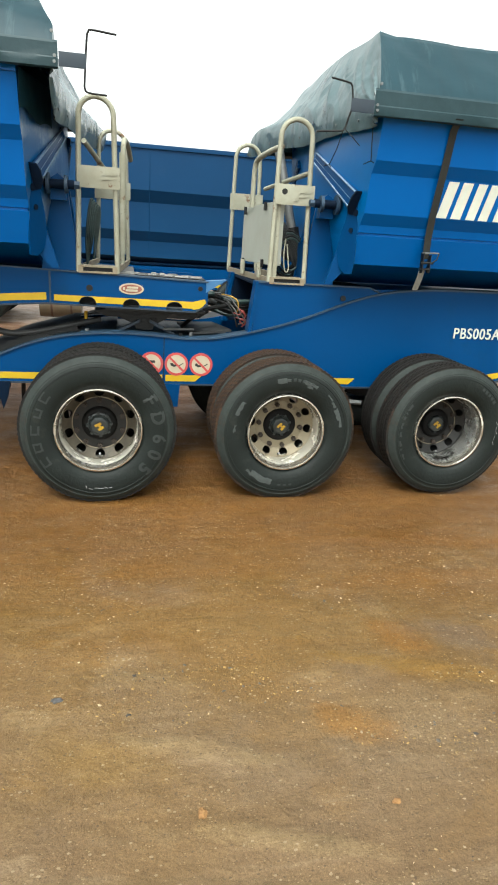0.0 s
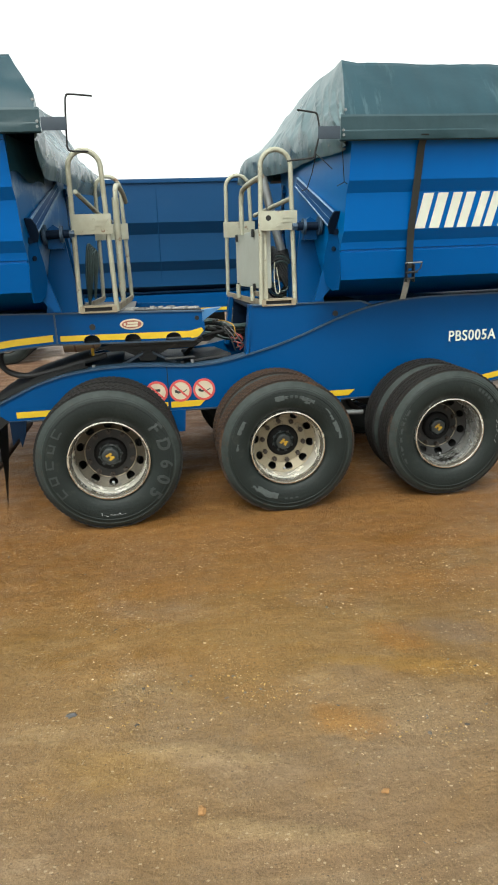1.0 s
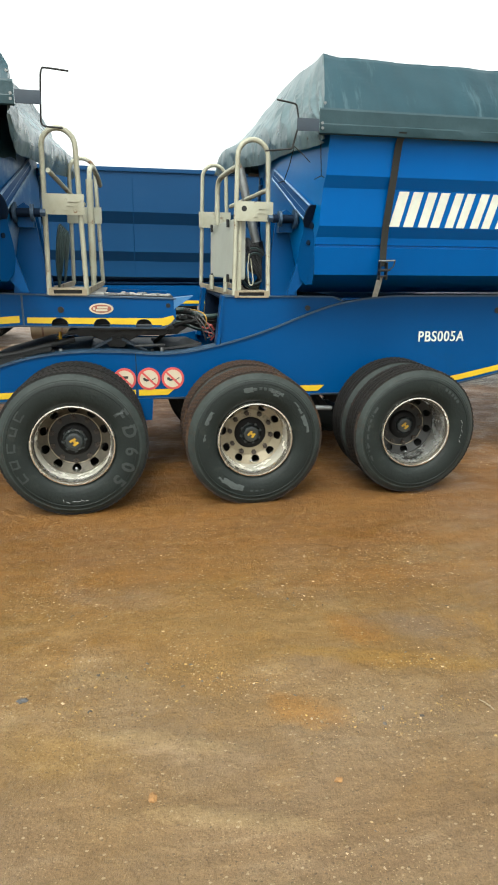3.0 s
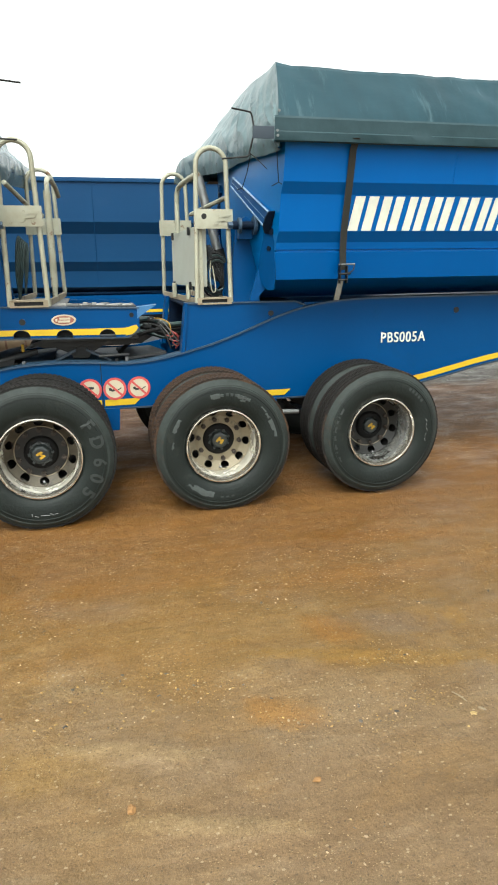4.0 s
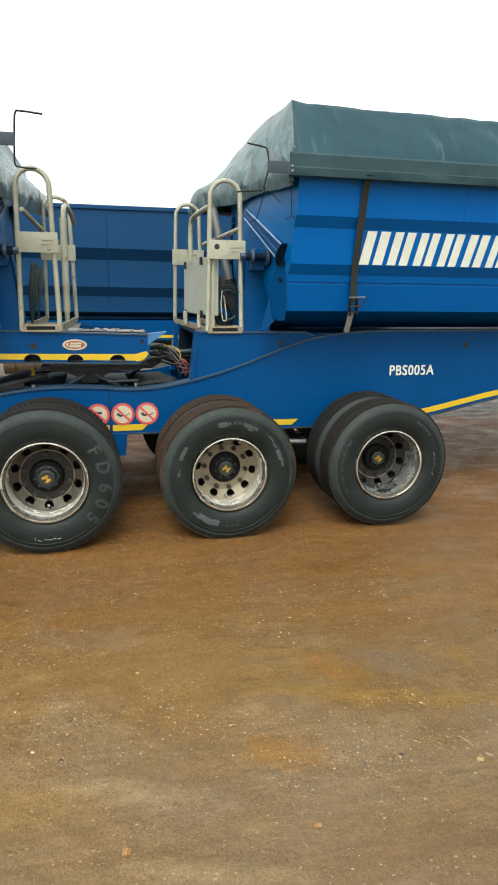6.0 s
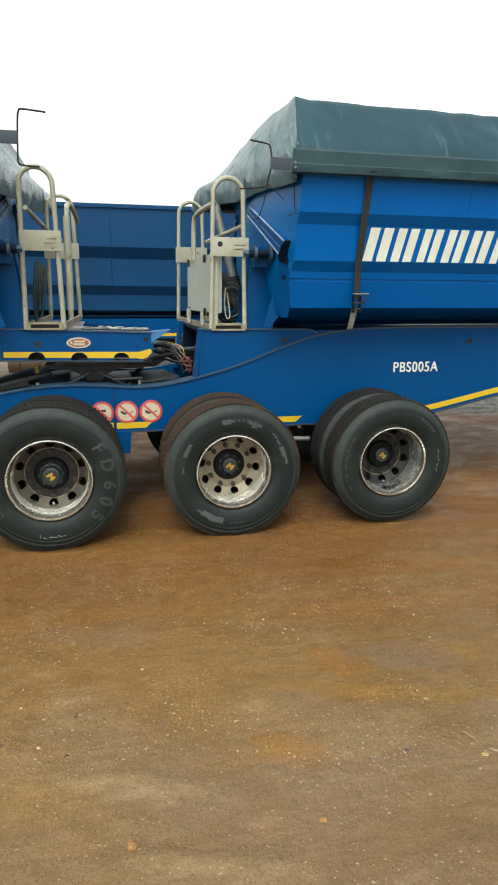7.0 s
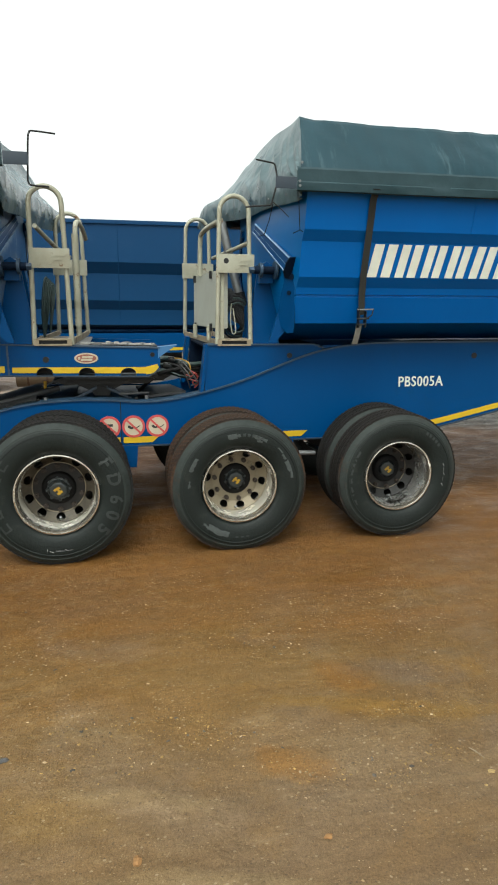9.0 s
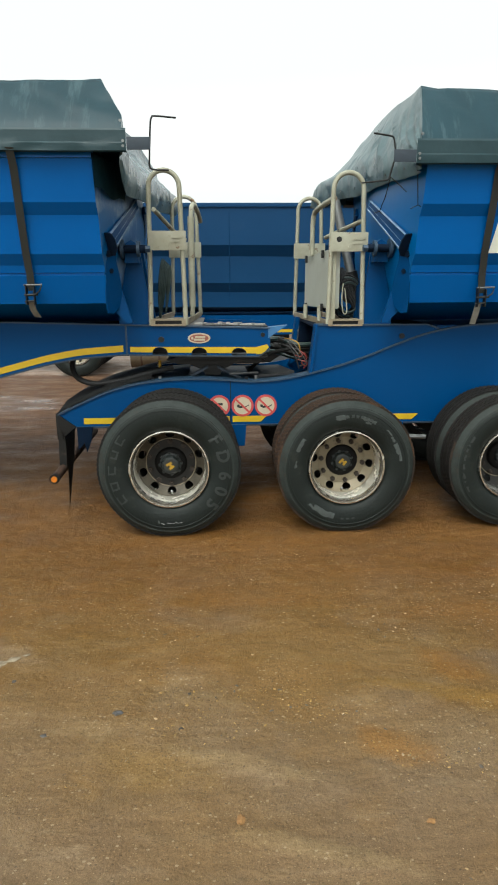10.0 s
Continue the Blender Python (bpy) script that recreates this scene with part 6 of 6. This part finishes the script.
for k in range(7):
    z, y = 1.40 - 0.026 * k, 1.0 + 0.07 * k
    run_ = [(0.74, y, z - 0.05), (0.86, y - 0.04, z + 0.012 * (k % 3)), (0.98, y + 0.03, z - 0.03 + 0.01 * (k % 2)), (1.10, y, z - 0.06), (1.30, y + 0.05, z - 0.05)]
    part("air_hose", tube(smooth_line(run_, 5), 0.015 if k % 2 else 0.020, seg=8), HOSE if k % 3 else HOSE_TEAL, lead)
for x, y, z in ((0.93, 0.98, 1.395), (1.02, 1.02, 1.365), (0.90, 1.02, 1.34)):
    part("hose_fitting", tube([(x - 0.03, y, z), (x + 0.03, y + 0.02, z - 0.01)], 0.021, seg=10), STEEL, lead, "grey steel hose fitting")
part("cable_plug", box(0.90, 0.95, 0.90, 0.94, 1.385, 1.415, bevel=0.006), GREASE, lead)

# ---- following trailer ----
LY = 0.69
rear = thing("side_tipper_trailer", (-3.5, MID, 0.0), "blue side-tipping trailer whose deck rests on the fifth wheel", "trailer", "coupled tipper trailers")
L_TOP = lambda x: 1.527 - 0.030 * x
L_BOT = [(-7.4, 0.93), (-2.6, 0.95)] + [(p.x, p.z) for p in smooth_line([(x, 0, z) for x, z in ((-2.1, 0.985), (-1.75, 1.05), (-1.39, 1.135), (-1.10, 1.21), (-0.93, 1.248), (-0.70, 1.285), (-0.38, 1.308))], 4)] + [(0.72, 1.285), (0.815, 1.345)]
NOTCH = (-0.085, 0.235, 0.56)
xs = sorted({round(x, 3) for x, _ in L_BOT} | {round(c + 0.062 * math.cos(math.pi * k / 10), 4) for c in NOTCH for k in range(11)} | {-5.0, -0.6})


def l_bottom(x):
    z = curve_z(L_BOT, x)
    for c in NOTCH:
        if abs(x - c) < 0.0619:
            z = max(z, curve_z(L_BOT, c) + 0.012 + math.sqrt(0.062 ** 2 - (x - c) ** 2) * 0.75)
    return z


lcols = [(x, l_bottom(x), L_TOP(x)) for x in xs]
lbeam = part("deck_beam", plate(lcols, LY, LY + 0.016), BLUE_BEAM, rear, sharp=30)
part("deck_beam", plate(lcols, 2 * MID - LY - 0.016, 2 * MID - LY), BLUE_BEAM, rear, sharp=30)
part("top_flange", ribbon([(x, LY + 0.045, L_TOP(x)) for x in (-7.4, -0.355, 0.815)], (0, 0.11, 0), (0, 0, 0.010)), EDGE, lbeam, "worn pale flange edge")
part("bottom_flange", ribbon([(x, LY + 0.05, z - 0.012) for x, z in L_BOT], (0, 0.12, 0), (0, 0, 0.012)), EDGE_DARK, lbeam, "grimy flange edge", sharp=60)
part("plate_joint", box(-0.358, -0.345, LY - 0.004, LY + 0.002, 1.31, 1.535), EDGE, lbeam)
part("deck_plate", solid([(-0.35, LY + 0.06, 1.545), (0.26, LY + 0.06, 1.527), (0.26, LY + 0.06, 1.535), (-0.35, LY + 0.06, 1.553)],
                         [(-0.35, 1.79, 1.545), (0.26, 1.79, 1.527), (0.26, 1.79, 1.535), (-0.35, 1.79, 1.553)]), DUST, rear, "dusty steel deck", smooth=False)
part("deck_plate", solid([(0.26, LY + 0.06, 1.527), (0.80, LY + 0.06, 1.512), (0.80, LY + 0.06, 1.520), (0.26, LY + 0.06, 1.535)],
                         [(0.26, LY + 0.34, 1.527), (0.80, LY + 0.34, 1.512), (0.80, LY + 0.34, 1.520), (0.26, LY + 0.34, 1.535)]), BLACK, rear, "grimy steel deck", smooth=False)
part("kingpin_plate", box(0.05, 0.80, LY + 0.02, 1.79, 1.264, 1.282), GREASE, rear)
part("inner_web", box(-0.32, 0.79, LY + 0.10, LY + 0.115, 1.30, 1.50), BLACK, rear)
part("rear_deck", box(-7.4, -0.35, LY + 0.02, 1.79, 1.50, 1.535), BLUE_BEAM, rear)
crust = random.Random(12)
for k in range(15):
    x = 0.19 + 0.042 * k + crust.uniform(-0.01, 0.01)
    y = LY + 0.07 + crust.uniform(0.0, 0.22)
    w, d, h = crust.uniform(0.022, 0.05), crust.uniform(0.03, 0.09), crust.uniform(0.004, 0.016)
    z = 1.5365 - 0.0278 * (x - 0.26)
    lo = [(x - w, y), (x + 0.6 * w, y - 0.3 * d), (x + w, y + 0.4 * d), (x + 0.2 * w, y + d), (x - 0.8 * w, y + 0.7 * d)]
    part("mud_crust", solid([(p, q, z - 0.006 - 0.0278 * (p - x)) for p, q in lo], [(x + (p - x) * 0.8, y + (q - y) * 0.8 + 0.006, z + h) for p, q in lo]), DUST_PALE if k % 3 else DUST, rear, "dried pale mud crust", smooth=False)
flap_tip = solid([(0.80, LY - 0.004, 1.515), (0.955, LY - 0.004, 1.530), (0.84, LY - 0.004, 1.455), (0.80, LY - 0.004, 1.425)], [(0.80, LY + 0.08, 1.515), (0.955, LY + 0.08, 1.530), (0.84, LY + 0.08, 1.455), (0.80, LY + 0.08, 1.425)])
part("nose_lip", flap_tip, PALE_BLUE, rear, "blue lip with sunlight put into its pale colour", smooth=False)
part("beam_bolt", disc_y(-0.07, LY - 0.005, 1.425, 0.024, 0.010, seg=16), GREASE, lbeam)
part("beam_bolt", disc_y(0.755, LY - 0.004, 1.455, 0.018, 0.010, seg=16), BLACK, lbeam)
# tape with the three notches
tz = 1.312
tx = sorted({round(c + 0.062 * math.cos(math.pi * k / 10), 4) for c in NOTCH for k in range(11)} | {-0.325, 0.70})
tcols = []
for x in tx:
    z = max(l_bottom(x) + (0.004 if any(abs(x - c) < 0.0619 for c in NOTCH) else 0.018), tz - 0.02 - 0.012 * x)
    tcols.append((x, z, tz + 0.052 - 0.012 * x))
part("reflective_tape", plate(tcols, LY - 0.003, LY + 0.001), YELLOW, lbeam, smooth=False)
part("reflective_tape", slab([(0.70, 1.295), (0.76, 1.305), (0.805, 1.352), (0.79, 1.378), (0.70, 1.356)], LY - 0.003, LY + 0.001), YELLOW, lbeam, smooth=False)
tape_run(lbeam, [(x, z + 0.020) for x, z in L_BOT if x < -0.36], 0.052, LY)
# oval maker's plate with plain bars
ov = part("maker_plate", disc_y(0.236, LY - 0.004, 1.432, 0.092, 0.004, rz=0.042), SIGN_WHITE, lbeam, "oval white plate with a red field and pale bars")
og = disc_y(0.236, LY - 0.0065, 1.432, 0.077, 0.0025, rz=0.031)
part("red_field", og, MAKER_RED, ov, "faded red oval field")
for x0, x1, z0, z1 in ((-0.032, 0.050, 0.003, 0.018), (-0.042, 0.046, -0.019, -0.003), (-0.062, -0.047, -0.009, 0.011)):
    part("pale_bar", slab([(0.236 + x0, 1.432 + z0), (0.236 + x1, 1.432 + z0), (0.236 + x1, 1.432 + z1), (0.236 + x0, 1.432 + z1)], LY - 0.009, LY - 0.006), SIGN_WHITE, ov, smooth=False)

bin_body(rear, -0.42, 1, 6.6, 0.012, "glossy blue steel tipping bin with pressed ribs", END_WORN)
pivot_stand(rear, -0.42, 1, 1.545, 0.0)
fr2 = access_frame(rear, -0.145, 0.135, -0.06, 0.215, 1.54, 2.70, -1, "cream tubular access frame with chipped paint")
part("handrail", tube(smooth_line([(0.235, 1.95, 2.44), (0.22, 1.75, 2.50), (0.195, 1.45, 2.53), (0.180, 1.28, 2.50), (0.175, 1.25, 2.40), (0.172, 1.25, 2.2)], 5), 0.021, seg=12), CREAM, fr2)
part("stanchion", tube([(0.172, 1.25, 2.42), (0.165, 1.25, 1.66)], 0.029, seg=12), CREAM, fr2)
part("stanchion_foot", tube([(0.165, 1.25, 1.67), (0.163, 1.25, 1.56)], 0.022, seg=12), CREAM, fr2)
part("brace", tube([(-0.09, 0.70, 2.42), (0.02, 1.15, 2.30), (0.10, 1.60, 2.25)], 0.018), CREAM, fr2)
for k in range(5):
    o = 0.012 * k
    part("hydraulic_hose", tube(smooth_line([(-0.10, 1.0 + o, 1.58), (-0.10 + o, 0.95, 1.78), (-0.075 + o, 0.95, 2.00 - o), (-0.05 + o, 0.98, 2.05 - o), (-0.03 + o * 0.6, 0.98, 1.90), (-0.05, 1.0, 1.62)], 5), 0.008, seg=8), HOSE_TEAL, rear)
part("air_hose", tube(smooth_line([(-0.85, 1.0, 1.27), (-0.86, 0.95, 1.16), (-0.80, 0.90, 1.08), (-0.66, 0.86, 1.045), (-0.45, 0.85, 1.07), (-0.2, 0.85, 1.13), (0.0, 0.9, 1.17)], 6), 0.024, seg=10), HOSE, rear)

# ---- covers ----
cov1 = tarpaulin(1.83, -1, 6.6, 2.625, 2.775, 3.165, 0.0, 0.10, 0.06, 0.455, 2.575, "dark grey-green PVC tarpaulin over the front bin", 2.0, 1.0, 0.010)
crank_rod(cov1, [(1.44, -0.01, 2.815), (1.545, -0.01, 2.80), (1.57, -0.01, 2.79), (1.58, -0.01, 2.76), (1.59, -0.02, 2.68)])
crank_rod(cov1, [(1.37, -0.01, 2.51), (1.52, -0.01, 2.525), (1.55, -0.01, 2.535), (1.562, -0.01, 2.57), (1.585, -0.02, 2.66)])
for pts in ([(1.778, 0.10, 2.63), (1.79, 0.115, 2.50), (1.803, 0.13, 2.387)], [(1.752, 0.13, 2.362), (1.803, 0.13, 2.387), (1.825, 0.13, 2.375)],
            [(1.632, 0.25, 2.586), (1.625, 0.34, 2.47), (1.614, 0.45, 2.378)], [(1.574, 0.45, 2.365), (1.614, 0.45, 2.378), (1.63, 0.45, 2.36)],
            [(1.632, 0.25, 2.586), (1.69, 0.22, 2.53), (1.737, 0.20, 2.48)]):
    part("tie_cord", tube(pts, 0.0035, seg=6), BLACK, cov1)
cov2 = tarpaulin(-0.42, 1, 6.6, 2.695, 2.83, 3.195, 0.05, 0.24, 0.20, 0.43, 2.47, "dark grey-green PVC tarpaulin over the rear bin", 7.0, 1.3, 0.0, FLAP_PALE, 1.35, 1.8, 0.20)
tk = bmesh.new()
rows = []
for i in range(15):
    q = i / 14
    y, u = 0.045 + 0.60 * q, 0.012 + 0.115 * q
    rows.append([tk.verts.new((-0.42 + u + 0.010 * noise.noise(Vector((q * 9, k * 0.8, 3))), y - 0.012, 2.70 + (2.485 + 0.02 * math.sin(q * 9) - 0.03 * q - 2.70) * k / 5)) for k in range(6)])
for u, v in zip(rows, rows[1:]):
    for k in range(5):
        tk.faces.new((u[k], u[k + 1], v[k + 1], v[k]))
part("dark_end_strip", tk, TARP, cov2, "dark strip against the bin's end")
crank_rod(cov2, [(0.145, 0.01, 2.905), (0.01, 0.01, 2.915), (-0.012, 0.01, 2.905), (-0.022, 0.01, 2.86), (-0.036, 0.01, 2.66), (-0.036, 0.01, 2.615), (-0.015, 0.01, 2.595), (0.09, 0.01, 2.59)])


# ---- ratchet straps ----
def ratchet_strap(run, foot, label):
    """Webbing laid down a bin's side to a ratchet and a faded tail hooked on the beam."""
    st = thing("ratchet_strap", foot, label, "strap", "load straps")
    run = [Vector(p) for p in run]
    mid, foot = run[-1], Vector(foot)
    part("webbing", ribbon(run, (0.052, 0, 0), (0, -0.004, 0)), WEB, st)
    part("tail_webbing", ribbon([mid + Vector((-0.012, 0.0, -0.07)), mid.lerp(foot, 0.55) + Vector((-0.012, -0.02, -0.03)), foot], (0.046, 0, 0), (0, -0.004, 0)), WEB_END, st, "faded grey strap end")
    rb = part("ratchet", box(mid.x - 0.036, mid.x - 0.029, mid.y - 0.045, mid.y + 0.005, mid.z - 0.10, mid.z + 0.045, bevel=0.003), GREASE, st, "rusty steel ratchet")
    part("cheek", box(mid.x + 0.020, mid.x + 0.027, mid.y - 0.045, mid.y + 0.005, mid.z - 0.10, mid.z + 0.03, bevel=0.003), GREASE, rb)
    for dz, r, dx in ((0.04, 0.006, 0.085), (-0.03, 0.009, 0.05), (-0.075, 0.007, 0.03)):
        part("pin", tube([mid + Vector((-0.045, -0.03, dz)), mid + Vector((dx, -0.035, dz + 0.004))], r, seg=8), STEEL if dz > 0 else GREASE, rb)
    part("handle", tube([mid + Vector((0.085, -0.035, 0.045)), mid + Vector((0.07, -0.045, 0.0)), mid + Vector((0.03, -0.04, -0.03))], 0.005, seg=8), GREASE, rb)
    return st


ratchet_strap([(2.315, -0.030, 2.66), (2.320, 0.040, 2.60), (2.326, 0.098, 2.40), (2.340, 0.213, 2.066), (2.365, 0.285, 1.92), (2.375, 0.300, 1.78)], (2.352, 0.36, 1.548), "worn brown ratchet strap holding down the tarpaulin")
ratchet_strap([(-0.925, -0.030, 2.72), (-0.928, 0.040, 2.61), (-0.935, 0.098, 2.41), (-0.950, 0.213, 2.076), (-0.955, 0.285, 1.93), (-0.958, 0.300, 1.82)], (-0.955, 0.40, 1.625), "worn brown ratchet strap holding down the tarpaulin")

# ---- trailer parked behind ----
BY = 8.3
back = thing("parked_trailer", (0.0, BY + 1.2, 0.0), "tall faded blue ribbed tipper trailer parked behind", "trailer")
prof = [(0.0, 3.32), (0.02, 2.56), (0.16, 2.35), (0.18, 1.84), (0.30, 1.66), (0.32, 1.36), (0.75, 1.22)]
bb = bmesh.new()
rows = []
bx_ = [-6.5 + 13.0 * k / 20 for k in range(21)]
for x in bx_:
    rows.append([bb.verts.new((x, BY + y, z - 0.006 * (x - 1) + 0.012 * noise.noise(Vector((x, z, 2))) * (1 if z > 3 else 0.3))) for y, z in prof])
for u, v in zip(rows, rows[1:]):
    for k in range(len(prof) - 1):
        bb.faces.new((u[k], u[k + 1], v[k + 1], v[k]))
bk = part("bin_side", bb, BLUE_OLD, back, sharp=12)
part("bin_far_side", box(-6.5, 6.5, BY + 2.3, BY + 2.32, 1.3, 3.2), BLUE_OLD, back)
part("bin_floor", box(-6.5, 6.5, BY + 0.5, BY + 2.3, 1.22, 1.26), BLUE_OLD, back)
part("top_rail", box(-6.5, 6.5, BY - 0.03, BY + 0.06, 3.26, 3.335, bevel=0.01), BLUE_OLD, back)
for x in (-3.1, 0.62, 4.6):
    part("weld_seam", ribbon([(x, BY + y - 0.002, z) for y, z in prof[:6]], (0.016, 0, 0), (0, 0.01, 0)), BLUE_OLD, bk)
ch = part("chassis", slab([(-3.6, 1.02), (-3.2, 0.80), (6.5, 0.80), (6.5, 1.20), (-3.6, 1.20)], BY + 0.28, BY + 0.30), BLUE_BEAM, back, smooth=False)
tape_run(ch, [(-3.0, 0.845), (6.4, 0.845)], 0.06, BY + 0.28)
part("chassis", box(-3.6, 6.5, BY + 1.6, BY + 1.64, 0.80, 1.2), BLUE_BEAM, back)
wheel(back, -2.52, BY + 0.1, 0.53, DISC_PALE_ME, TYRE_DARK, TYRE_DARK, 0.2)
wheel(back, 2.45, BY + 0.1, 0.53, DISC_PALE_ME, TYRE_DARK, TYRE_DARK, 0.5)
part("axle", tube([(2.45, BY + 0.6, 0.53), (2.45, BY + 2.0, 0.53)], 0.07), BLACK, back)
# added black block that keeps the gap behind the coupling dark
part("gap_dark_box", box(0.95, 1.90, BY + 0.75, BY + 1.3, 0.16, 0.84, bevel=0.02), BLACK, back, "black box added to darken the gap")
part("axle_hanger", box(2.35, 2.55, BY + 0.75, BY + 0.87, 0.5, 0.9), BLACK, back)
wheel(back, -2.52, BY + 2.4, 0.53, DISC_PALE_ME, TYRE_DARK, TYRE_DARK, 0.2, flip=True)
part("axle", tube([(-2.52, BY + 0.6, 0.53), (-2.52, BY + 2.0, 0.53)], 0.07), BLACK, back)
part("axle_hanger", box(-2.62, -2.42, BY + 0.75, BY + 0.87, 0.5, 0.9), BLACK, back)
part("landing_leg", tube([(4.2, BY + 0.6, 0.0), (4.2, BY + 0.6, 0.9)], 0.08), BLACK, back)
part("air_tank", tube([(-1.46, BY + 0.5, 0.37), (-1.43, BY + 0.5, 0.37), (-0.71, BY + 0.5, 0.37), (-0.68, BY + 0.5, 0.37)], 0.25, seg=28), TANK, back, "rusty brown air tank")
for x in (-1.25, -0.88):
    part("tank_strap", tube([(x, BY + 0.5, 0.37), (x + 0.04, BY + 0.5, 0.37)], 0.255, seg=28), RUST, back)
    part("tank_hanger", box(x, x + 0.04, BY + 0.45, BY + 0.55, 0.6, 0.86), BLACK, back)
